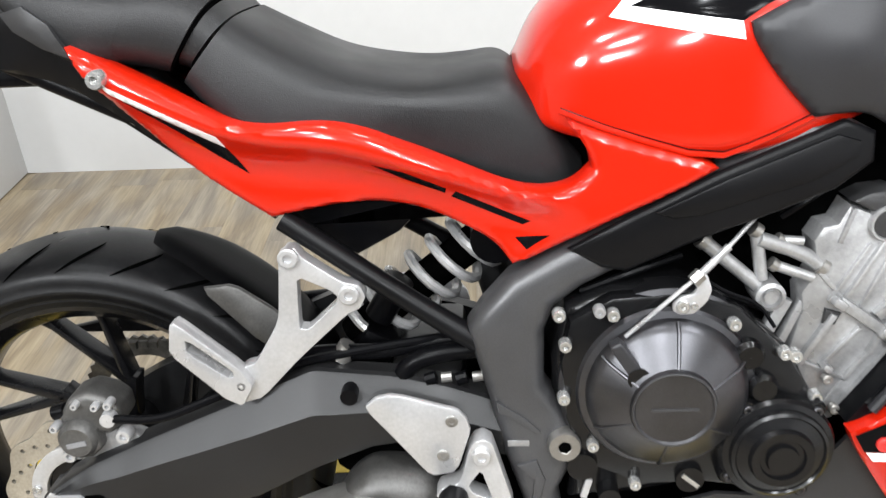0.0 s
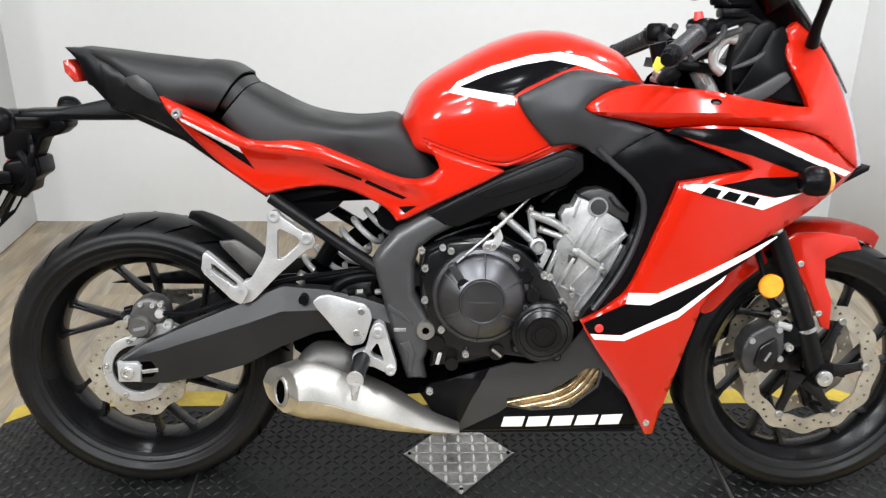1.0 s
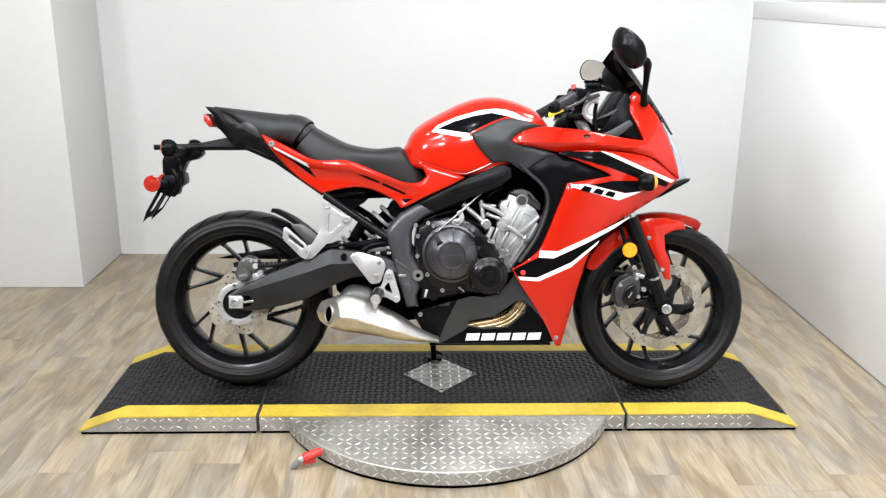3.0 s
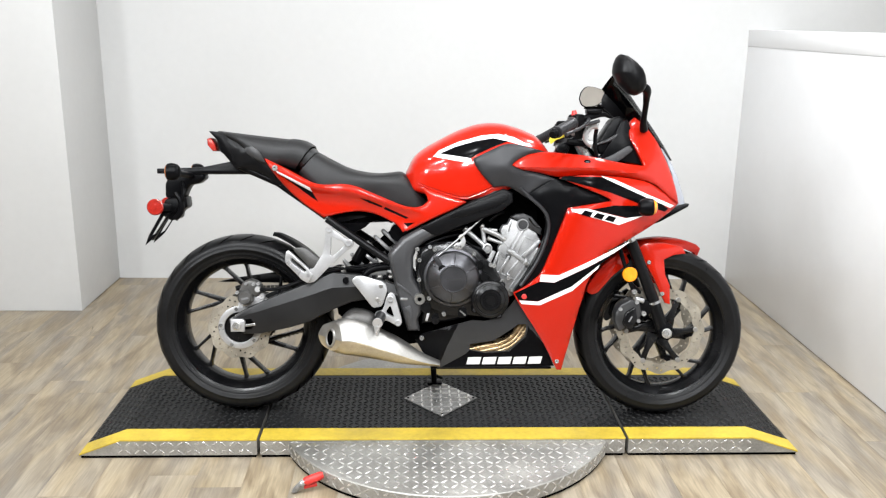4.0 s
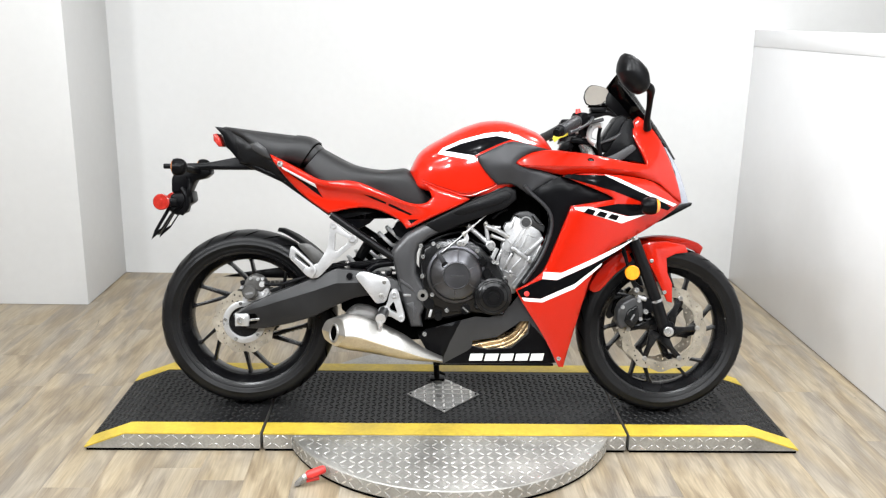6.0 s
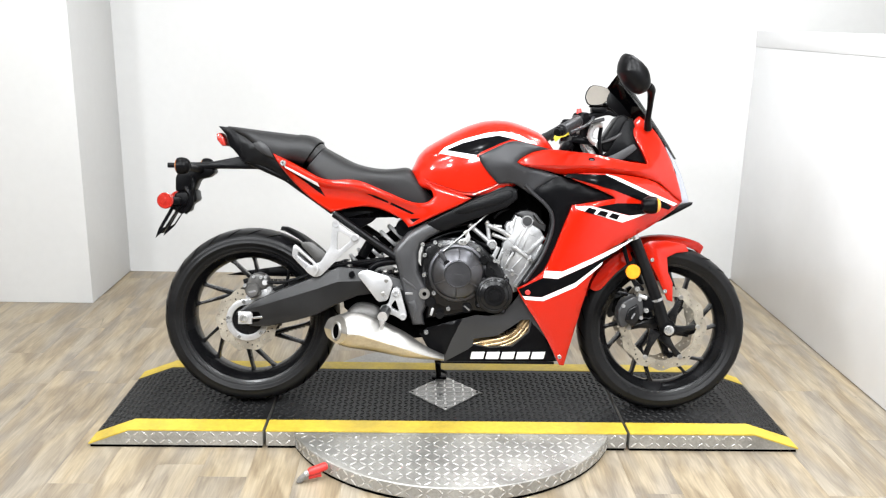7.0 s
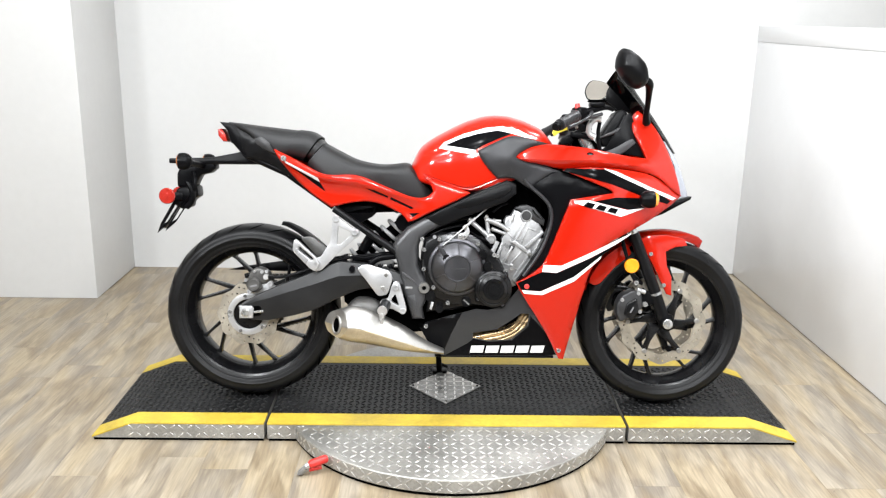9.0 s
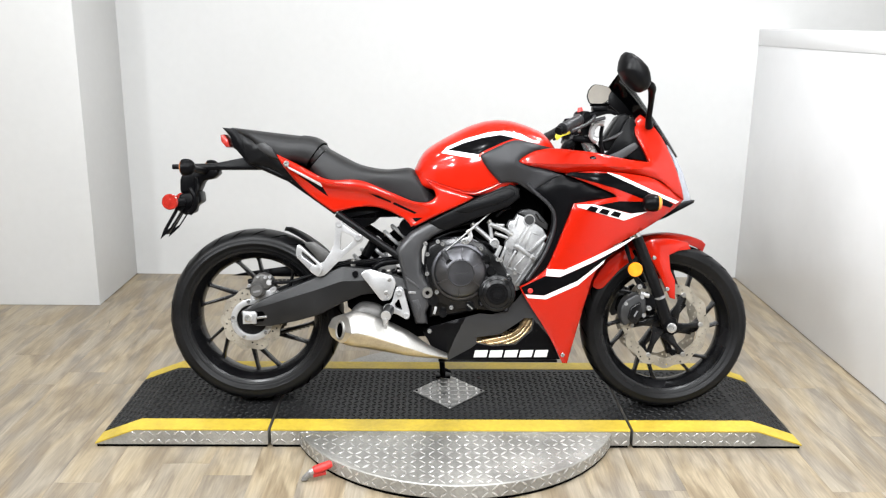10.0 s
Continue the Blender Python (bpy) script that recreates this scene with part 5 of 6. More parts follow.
head = part("cylinder_head", slab([(0.172, 0.694), (0.190, 0.703), (0.216, 0.706), (0.240, 0.697), (0.276, 0.656), (0.273, 0.635), (0.258, 0.643), (0.235, 0.657), (0.205, 0.677)], -0.131, 0.126, 0.005), CALIPER_BLACK, engine, "charcoal cylinder head cover")
part("head_rib", tube([(0.232, -0.131, 0.690), (0.248, -0.131, 0.668), (0.268, -0.131, 0.660)], 0.003, 8, True, 1), ENGINE, head)
cover([(0.0200, 0.01), (0.0200, -0.004), (0.0185, -0.0065), (0.0165, -0.0065), (0.0155, -0.003), (0.0004, -0.003)], 0.212, -0.129, 0.669, CAST_ALU, head, "cam_plug", n=32)
cover([(0.0152, 0.0), (0.0152, -0.005), (0.0004, -0.005)], 0.212, -0.1285, 0.669, CALIPER_BLACK, head, "plug_face", n=32)
# clutch cable, lever and bracket
part("clutch_lever", slab(rounded([(-0.088, 0.566), (-0.076, 0.573), (-0.056, 0.545), (-0.050, 0.530), (-0.058, 0.522), (-0.070, 0.538)]), -0.204, -0.186, 0.004, 3), GREY_PLASTIC, engine)
part("lever_pivot", tube([(-0.056, -0.206, 0.530), (-0.054, -0.170, 0.530)], 0.0125, 16), ENGINE, engine)
part("clutch_cable", tube([(-0.069, -0.185, 0.570), (-0.006, -0.176, 0.623), (0.020, -0.170, 0.643), (0.060, -0.150, 0.678), (0.105, -0.118, 0.712), (0.14, -0.10, 0.735)], 0.0024, 8, True, 1), CAST_ALU, engine)
part("cable_sleeve", tube([(0.006, -0.174, 0.632), (0.038, -0.163, 0.660)], 0.0042, 10), CAST_ALU, engine)
part("cable_nut", tube([(0.000, -0.175, 0.627), (0.009, -0.173, 0.635)], 0.0075, 6), STEEL, engine)
part("cable_bracket", slab(rounded([(-0.019, 0.602), (-0.012, 0.610), (0.002, 0.613), (0.005, 0.620), (-0.003, 0.629), (0.004, 0.640), (0.015, 0.634), (0.021, 0.617), (0.017, 0.604), (0.004, 0.590), (-0.011, 0.589), (-0.019, 0.594)]), -0.176, -0.170, 0.002), ALU, engine)
knob(-0.009, -0.175, 0.600, 0.007, 0.006, CHROME, engine)
knob(0.003, -0.175, 0.600, 0.004, 0.004, CHROME, engine)
cover([(0.0165, 0.03), (0.0165, -0.008), (0.012, -0.010), (0.011, -0.004), (0.007, -0.004), (0.007, -0.009), (0.0004, -0.009)], 0.095, -0.13, 0.590, CAST_ALU, engine, "outlet_boss", n=24)
for pipe, r in ((((0.090, 0.594), (0.050, 0.628), (0.022, 0.652)), 0.0080), (((0.087, 0.607), (0.078, 0.662)), 0.0070), (((0.080, 0.654), (0.128, 0.636), (0.152, 0.619)), 0.0085), (((0.142, 0.607), (0.100, 0.622)), 0.006), (((0.128, 0.650), (0.104, 0.651)), 0.005)):
    part("water_pipe", tube([(x, -0.122 - 0.004 * (k == 0), z) for k, (x, z) in enumerate(pipe)], r, 12, True, 1), CAST_ALU, engine)
    x, z = pipe[-1]
    part("pipe_collar", tube([(x - 0.004, -0.1225, z + 0.003), (x + 0.003, -0.1225, z - 0.002)], r * 1.25, 12), STEEL, engine)
part("wiring", tube([(0.024, -0.150, 0.615), (0.045, -0.146, 0.600), (0.080, -0.146, 0.588), (0.098, -0.150, 0.560)], 0.0022, 8, True, 2), BLACK_PLASTIC, engine)
for k, (x0, z0, x1, z1) in enumerate(((-0.11, 0.60, 0.0, 0.635), (-0.09, 0.625, 0.03, 0.66), (0.02, 0.60, 0.09, 0.57), (-0.125, 0.56, -0.09, 0.60), (0.10, 0.68, 0.15, 0.71))):
    part("cable", tube([(x0, -0.13, z0), ((x0 + x1) / 2, -0.14, (z0 + z1) / 2 + 0.008), (x1, -0.12, z1)], 0.004 + 0.001 * (k % 2), 8, True, 2), BLACK_PLASTIC, engine)
# added slab; its near-black gives the shade between engine and belly pan
part("oil_pan", slab([(-0.10, 0.37), (0.06, 0.375), (0.17, 0.395), (0.215, 0.42), (0.235, 0.36), (0.20, 0.30), (0.10, 0.262), (-0.09, 0.258)], -0.088, 0.088, 0.01), DARK, engine, "near-black filler for the shaded gap below the engine")
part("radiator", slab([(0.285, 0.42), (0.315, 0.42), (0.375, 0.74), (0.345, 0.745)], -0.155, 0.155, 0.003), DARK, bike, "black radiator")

# ----- exhaust -----
def shell(stations, section, y0, rows=5):
    """A body through (x, z_low, z_high, half_width) with an angular section of (across, up) pairs, -1 to 1."""
    pts = [np.array(p, float) for p in stations]
    bm = bmesh.new()
    rings = []
    for i in range(len(pts) - 1):
        a, b, c, d = pts[max(i - 1, 0)], pts[i], pts[i + 1], pts[min(i + 2, len(pts) - 1)]
        for k in range(rows + (i == len(pts) - 2)):
            t = k / rows
            x, zl, zh, w = 0.5 * (2 * b + (c - a) * t + (2 * a - 5 * b + 4 * c - d) * t * t + (3 * b - a - 3 * c + d) * t ** 3)
            rings.append([bm.verts.new((x, y0 + w * u, (zl + zh) / 2 + (zh - zl) / 2 * v)) for u, v in section])
    n = len(section)
    for a, b in zip(rings, rings[1:]):
        for k in range(n):
            bm.faces.new((a[k], a[(k + 1) % n], b[(k + 1) % n], b[k]))
    bm.faces.new(rings[0][::-1])
    bm.faces.new(rings[-1])
    return bm


def mirrored(half):
    """A closed section from its right half, listed from the top down."""
    return half + [(-u, v) for u, v in half[::-1] if abs(u) > 1e-6]


# rounded upper flanks down to a crease, and a tan keel below it, cut off slantwise behind
CAN = [(-0.500, 0.284, 0.318, 0.030), (-0.457, 0.268, 0.332, 0.042), (-0.427, 0.256, 0.343, 0.051), (-0.400, 0.247, 0.352, 0.057), (-0.375, 0.240, 0.361, 0.061), (-0.350, 0.237, 0.363, 0.062), (-0.315, 0.232, 0.353, 0.062), (-0.255, 0.222, 0.322, 0.060), (-0.19, 0.210, 0.289, 0.054), (-0.12, 0.203, 0.242, 0.042), (-0.06, 0.198, 0.215, 0.025)]
upper_half = [(0.0, 1.0), (0.20, 0.99), (0.40, 0.95), (0.56, 0.86), (0.68, 0.72), (0.79, 0.50), (0.88, 0.25), (0.95, 0.02), (0.985, -0.10), (0.97, -0.13)]
lower_half = [(0.965, -0.13), (0.975, -0.16), (0.90, -0.36), (0.76, -0.62), (0.60, -0.84), (0.42, -0.97), (0.0, -1.0)]
cut_at, cut_no = Vector((-0.419, -0.165, 0.296)), Vector((-0.74, -0.66, 0.10)).normalized()


def cut_shell(half):
    bm = shell(CAN, mirrored(half), -0.150)
    bmesh.ops.bisect_plane(bm, geom=bm.verts[:] + bm.edges[:] + bm.faces[:], plane_co=cut_at, plane_no=cut_no, clear_outer=True)
    bmesh.ops.contextual_create(bm, geom=[e for e in bm.edges if len(e.link_faces) == 1])
    return bm


muffler = part("muffler", cut_shell(upper_half), STEEL, bike, "short brushed stainless steel muffler", 40)
part("muffler_keel", cut_shell(lower_half), STEEL_TAN, muffler, "tan lower half of the muffler", 40)
across = cut_no.cross(Vector((0, 0, 1))).normalized()
rise = across.cross(cut_no)
# the outlet's dark inside, painted as a near-black disc on the end face
hole_bm = bmesh.new()
hole_bm.faces.new([hole_bm.verts.new(cut_at + cut_no * 0.003 + across * 0.018 * math.cos(2 * math.pi * k / 32) + rise * 0.026 * math.sin(2 * math.pi * k / 32)) for k in range(32)])
got = bmesh.ops.extrude_face_region(hole_bm, geom=hole_bm.faces[:])
for g in got["geom"]:
    if isinstance(g, bmesh.types.BMVert):
        g.co -= cut_no * 0.006
part("outlet", hole_bm, DARK, muffler, "near-black oval disc for the shaded outlet hole")
part("outlet_ring", tube([cut_at + cut_no * 0.002 + across * 0.0205 * math.cos(2 * math.pi * k / 32) + rise * 0.0285 * math.sin(2 * math.pi * k / 32) for k in range(33)], 0.0045, 8, False), STEEL, muffler)
part("keel_bolt", tube([(-0.30, -0.178, 0.246), (-0.30, -0.183, 0.238)], 0.007, 12), STEEL_TAN, muffler)
part("muffler_hump", loft([(-0.400, -0.395, 0.325, 0.345, 0.020), (-0.385, -0.375, 0.315, 0.372, 0.038), (-0.35, -0.345, 0.305, 0.388, 0.044), (-0.30, -0.295, 0.300, 0.380, 0.044), (-0.265, -0.262, 0.295, 0.352, 0.036)], 28, 2.5, -0.128, 4), CALIPER, muffler, "dull grey upper muffler chamber", 60)
for k in range(3):
    y = -0.080 + 0.038 * k
    part("header_pipe", tube([(0.262, y * 1.1, 0.45), (0.232, y, 0.345), (0.205, y, 0.296), (0.160, y * 0.95, 0.268), (0.08, y * 0.85, 0.258), (-0.02, -0.05, 0.245)], 0.0178, 14, True, 2), BRONZE, bike, "heat-tinted steel exhaust header")
HEADER = [Vector(p) for p in ((0.035, 0.232), (0.067, 0.239), (0.111, 0.248), (0.145, 0.255), (0.184, 0.273), (0.207, 0.300), (0.226, 0.332), (0.245, 0.372))]
for side, out, r in ((-1, 0.004, 0.0100), (0, 0.008, 0.0085), (1, 0.0, 0.0095)):
    line = []
    for i, p in enumerate(HEADER):
        d = (HEADER[min(i + 1, len(HEADER) - 1)] - HEADER[max(i - 1, 0)]).normalized()
        q = p + Vector((-d.y, d.x)) * side * 0.0125
        line.append((q.x, -0.112 - out, q.y))
    part("header_pipe", tube(line, r, 14, True, 2), BRONZE, bike, "heat-tinted steel exhaust header")


def belly_half(x, z):
    return 0.123 + 0.36 * (z - 0.205) - 0.05 * max(0.0, x - 0.10) if z < 0.32 else 0.164 - 0.05 * max(0.0, x - 0.10)


bp = slab(BELLY_PAN, 0.0, 0.006, 0.0, hole=[BELLY_GAP])
for _ in range(2):
    bmesh.ops.subdivide_edges(bp, edges=[e for e in bp.edges if e.calc_length() > 0.03], cuts=1, use_grid_fill=True)
bmesh.ops.triangulate(bp, faces=bp.faces)
for v in bp.verts:
    v.co.y = -belly_half(v.co.x, v.co.z) + v.co.y
belly, _ = pair("belly_pan", bp, BELLY, bike, "black plastic belly pan", 25)
# black lower strip; ahead of the pipes its black also paints the pan's shade
lower = [(0.022, 0.232), (0.040, 0.249), (0.092, 0.238), (0.172, 0.243), (0.226, 0.296), (0.231, 0.335), (0.290, 0.268), (0.328, 0.1885), (0.162, 0.1880), (-0.055, 0.1855)]
pair("belly_lower", panel(lower, lambda x, z: belly_half(x, z), 0.003, 0.003, 0.02, 0.003), BLACK_DECAL, bike, "black lower belly panel that takes in the shaded front")
part("belly_floor", box_bm(-0.09, 0.32, -0.113, 0.113, 0.178, 0.186, 0.003), BLACK_PLASTIC, bike)
pair("pan_end", panel([(-0.142, 0.289), (-0.119, 0.309), (-0.045, 0.331), (0.000, 0.343), (-0.036, 0.265), (-0.064, 0.186), (-0.110, 0.228)], lambda x, z: belly_half(x, z), 0.004, 0.006, 0.02, 0.004), BLACK_PLASTIC, bike)
knob(-0.121, -0.163, 0.295, 0.0075, 0.008, CHROME, belly)
part("pan_grommet", tube([(-0.138, -0.165, 0.298), (-0.138, -0.155, 0.298)], 0.007, 12), DARK, belly)
for k in range(5):
    x0 = 0.030 + 0.0518 * k
    letter = panel([(x0, 0.1975), (x0 + 0.044, 0.1978), (x0 + 0.049, 0.2245), (x0 + 0.005, 0.2235)], lambda x, z: belly_half(x, z), 0.001, 0.001, 0.02, 0.0055)
    part("logo_block", letter, WHITE_DECAL, belly)

# ----- body panels -----
SHOULDER_X = np.linspace(-0.66, 0.02, 200)
SHOULDER_Z = np.interp(SHOULDER_X, (-0.66, -0.48, -0.42, -0.36, -0.30, -0.12, 0.02), (0.885, 0.802, 0.795, 0.795, 0.775, 0.722, 0.70))
for _ in range(160):
    SHOULDER_Z[1:-1] = (SHOULDER_Z[:-2] + 2 * SHOULDER_Z[1:-1] + SHOULDER_Z[2:]) / 4


def cover_relief(x, z):
    # a raised shoulder under the seat, a hollow below it, and a flank that tucks in towards the tail
    fade = min(1.0, max(0.0, (-0.09 - x) / 0.09))
    line = float(np.interp(x, SHOULDER_X, SHOULDER_Z))
    bulge = 0.010 * math.exp(-((z - line + 0.012) / 0.015) ** 2) - 0.012 * math.exp(-((z - line + 0.058) / 0.032) ** 2)
    return fade * fade * (3 - 2 * fade) * bulge - 0.18 * max(0.0, line - 0.02 - z) * min(1.0, max(0.0, (-0.18 - x) / 0.10))


side_r, side_l = pair("side_cover", panel(SIDE_COVER, COWLING, 0.006, 0.03, 0.006, 0.011, cover_relief), RED, bike, "glossy red side cover under the seat", 50)
# slots and notch are not cut: flat black decals paint the shade inside them
for outline, mat, name in ((SLOT_UPPER, BLACK_DECAL, "slot"), (SLOT_LOWER, BLACK_DECAL, "slot"), (COVER_NOTCH, BLACK_DECAL, "notch"), (TAIL_STRIPE, WHITE_DECAL, "white_stripe"), (TAIL_SHADOW, BLACK_DECAL, "black_stripe")):
    bm = panel(outline, COWLING, 0.001, 0.001, 0.007, 0.0126, cover_relief)
    part(name, bm.copy(), mat, side_r)
    for v in bm.verts:
        v.co.y = -v.co.y
    part(name, bm, mat, side_l)
knob(-0.600, -0.132, 0.850, 0.010, 0.018, CHROME, side_r)
pair("tail_cowl", panel(TAIL_COWL, COWLING, 0.006, 0.03, 0.02, -0.020), COWL_BLACK, bike, "satin black tail cowl")
pair("grab_cover", panel(GRAB_COVER, COWLING, 0.004, 0.01, 0.02, 0.004), BELLY, bike)
part("tail_core", slab(TAIL_COWL, -0.066, 0.066, 0.002), COWL_BLACK, bike)
part("tail_core", slab([(-0.765, 0.945), (-0.70, 0.918), (-0.64, 0.885), (-0.62, 0.845), (-0.70, 0.845), (-0.75, 0.872)], -0.070, 0.070, 0.004), COWL_BLACK, bike)
part("tail_deck", slab([(-0.829, 0.971), (-0.783, 0.965), (-0.70, 0.92), (-0.64, 0.875), (-0.66, 0.845), (-0.75, 0.858), (-0.79, 0.905), (-0.803, 0.942)], -0.068, 0.068, 0.006), BLACK_PLASTIC, bike)
part("tail_lamp", slab(TAIL_LAMP, -0.070, 0.070, 0.006, 3), RED_LENS, bike, "red tail lamp lens")

# ----- seats -----
seat = part("rider_seat", loft([(-0.533, -0.47, 0.830, 0.902, 0.108), (-0.497, -0.425, 0.792, 0.878, 0.12), (-0.45, -0.372, 0.762, 0.853, 0.13), (-0.39, -0.32, 0.762, 0.84, 0.134), (-0.33, -0.27, 0.754, 0.835, 0.134), (-0.27, -0.23, 0.728, 0.838, 0.13), (-0.21, -0.192, 0.701, 0.841, 0.124), (-0.158, -0.166, 0.687, 0.822, 0.118), (-0.122, -0.135, 0.692, 0.781, 0.11), (-0.103, -0.106, 0.705, 0.748, 0.09)], 48, 4.0, 0, 6), VINYL, bike, "black textured vinyl rider seat", 60)
# shadow along the strap's front edge, as a thin near-black band
part("seat_seam", loft([(-0.547, -0.488, 0.838, 0.9220, 0.1150), (-0.544, -0.485, 0.838, 0.9190, 0.1140)], 40, 3.0, 0, 1), DARK, seat)
part("pillion_seat", loft([(-0.8, -0.802, 0.958, 0.973, 0.052), (-0.73, -0.74, 0.926, 0.966, 0.09), (-0.675, -0.68, 0.867, 0.959, 0.104), (-0.635, -0.605, 0.842, 0.951, 0.11), (-0.585, -0.535, 0.848, 0.943, 0.113), (-0.553, -0.5, 0.850, 0.93, 0.112), (-0.525, -0.473, 0.845, 0.903, 0.109)], 40, 3.0, 0, 6), VINYL, bike, "black textured vinyl pillion seat", 60)

part("seat_strap", loft([(-0.606, -0.556, 0.850, 0.9490, 0.1155), (-0.590, -0.542, 0.848, 0.9475, 0.1170), (-0.574, -0.522, 0.846, 0.9445, 0.1175), (-0.560, -0.504, 0.843, 0.9375, 0.1175), (-0.545, -0.486, 0.840, 0.9255, 0.1170)], 40, 3.0, 0, 4), VINYL, bike, "black strap across the pillion seat", 24)

# ----- tank -----
TANK = [(-0.176, 0.8, 0.837, 0.072), (-0.165, 0.785, 0.871, 0.1), (-0.148, 0.775, 0.897, 0.118), (-0.11, 0.765, 0.925, 0.138), (-0.042, 0.752, 0.963, 0.155), (0.003, 0.745, 0.985, 0.16), (0.059, 0.748, 1.004, 0.161), (0.104, 0.758, 1.01, 0.158), (0.15, 0.775, 1.008, 0.152), (0.207, 0.8, 0.992, 0.14), (0.265, 0.84, 0.967, 0.12), (0.292, 0.862, 0.938, 0.1), (0.315, 0.88, 0.901, 0.07)]
tx = np.array([s[0] for s in TANK])
tank_x = np.linspace(tx[0], tx[-1], 240)
tank_rows = []
for k in (1, 2, 3):
    line = np.interp(tank_x, tx, [s[k] for s in TANK])
    for _ in range(60):
        line[1:-1] = (line[:-2] + 2 * line[1:-1] + line[2:]) / 4
    tank_rows.append(line)


def tank_at(x):
    return [float(np.interp(x, tank_x, row)) for row in tank_rows]


def tank_half(x, z):
    lo, hi, w = tank_at(x)
    mid = lo + 0.36 * (hi - lo)
    v = (z - mid) / (hi - mid) if z > mid else (mid - z) / (mid - lo)
    p = 2.3 if z > mid else 9.0
    return w * max(1e-4, 1 - min(0.9999, abs(v)) ** p) ** (1 / p)


def tank_body():
    """Sections along x, with flat flanks that turn under sharply and a rounded top."""
    bm = bmesh.new()
    rings = []
    xs = np.linspace(TANK[0][0], TANK[-1][0], 96)
    for x in xs:
        lo, hi, _ = tank_at(x)
        ring = []
        for k in range(64):
            a = 2 * math.pi * k / 64
            z = (lo + hi) / 2 + (hi - lo) / 2 * math.sin(a)
            ring.append(bm.verts.new((x, math.copysign(tank_half(x, z), math.cos(a)), z)))
        rings.append(ring)
    for a, b in zip(rings, rings[1:]):
        for k in range(64):
            bm.faces.new((a[k], a[(k + 1) % 64], b[(k + 1) % 64], b[k]))
    bm.faces.new(rings[0][::-1])
    bm.faces.new(rings[-1])
    bmesh.ops.remove_doubles(bm, verts=bm.verts, dist=2e-4)
    for _ in range(3):
        bmesh.ops.smooth_vert(bm, verts=bm.verts, factor=0.3, use_axis_x=False, use_axis_y=True, use_axis_z=True)
    return bm


tank = part("fuel_tank", tank_body(), RED, bike, "glossy red fuel tank with black flash and white stripe", 60)
for outline, mat, name in ((TANK_STRIPE, WHITE_DECAL, "white_stripe"), (TANK_FLASH, BLACK_DECAL, "black_flash")):
    bm = panel(outline, tank_half, 0.0008, 0.001, 0.008, 0.0022)
    part(name, bm.copy(), mat, tank)
    for v in bm.verts:
        v.co.y = -v.co.y
    part(name, bm, mat, tank)


def shroud_half(x, z):
    return 0.168 + 0.02 * math.exp(-((x - 0.14) / 0.06) ** 2 - ((z - 0.86) / 0.05) ** 2)


pair("tank_shroud", panel(SHROUD, shroud_half, 0.006, 0.03, 0.010), SATIN_GREY, bike, "dark grey plastic tank shroud", 50)
pair("air_cowl", panel(AIR_COWL, lambda x, z: 0.176, 0.006, 0.03, 0.025), BLACK_PLASTIC, bike, "matt black inner air cowl")
for side in (-1, 1):
    part("cowl_edge", tube([(x, side * 0.176, z) for x, z in COWL_EDGE], 0.006, 10, True, 2), SATIN_GREY, bike)


def upper_relief(x, z):
    # a crease along the flank: above it the side leans in towards the top, below it a facet tucks under
    crease = 0.857 - 0.10 * max(0.0, x - 0.42)
    fade = min(1.0, max(0.0, (0.66 - x) / 0.12))
    return 0.006 * fade - fade * (1.25 * max(0.0, crease - z) + 0.22 * max(0.0, z - crease))


upper_r, upper_l = pair("upper_fairing", panel(UPPER_FAIRING, FAIRING, 0.004, 0.02, 0.008, 0.004, upper_relief), RED, bike, "glossy red upper fairing", 30)
low_r, low_l = pair("lower_fairing", panel(LOWER_FAIRING, FAIRING, 0.006, 0.02, 0.02), RED, bike, "glossy red lower fairing with black and white flashes", 50)
for outline, mat, name in ((FLASH_TOP, BLACK_DECAL, "black_flash"), (STRIPE_TOP, WHITE_DECAL, "white_stripe"), (FLASH_MID, BLACK_DECAL, "black_flash"), (BADGE, WHITE_DECAL, "badge"), (STRIPE_LOW, WHITE_DECAL, "white_stripe"), (FLASH_LOW, BLACK_DECAL, "black_flash"), (STRIPE_BASE, WHITE_DECAL, "white_stripe")):
    bm = panel(outline, FAIRING, 0.0008, 0.001, 0.012, 0.0018 + (0.0006 if mat is WHITE_DECAL else 0))
    part(name, bm.copy(), mat, low_r)
    for v in bm.verts:
        v.co.y = -v.co.y
    part(name, bm, mat, low_l)
for k in range(3):
    x0, z0 = 0.392 + 0.040 * k, 0.716 - 0.0085 * k
    mark = [(x0 - 0.002, z0 - 0.008), (x0 + 0.028, z0 - 0.0165), (x0 + 0.038, z0 - 0.001), (x0 + 0.012, z0 + 0.006)]
    part("badge_mark", panel(mark, FAIRING, 0.0006, 0.001, 0.01, 0.0036), BLACK_DECAL, low_r)
knob(0.212, -0.193, 0.438, 0.0085, 0.004, RED_RUBBER, low_r)
knob(0.333, -0.136, 0.210, 0.007, 0.003, CHROME, low_r)
clip_y = -(FAIRING(0.411, 0.876) + upper_relief(0.411, 0.876))
clip = part("fairing_clip", moved(revolve([(0.0004, -0.0045), (0.008, -0.0045), (0.012, -0.003), (0.0125, 0.004), (0.0004, 0.004)], 28), pose(0.411, clip_y, 0.876, -12, 3, 0) @ Matrix.Diagonal((1.0, 1.0, 0.66, 1.0))), DARK, upper_r, "black oval fairing clip")
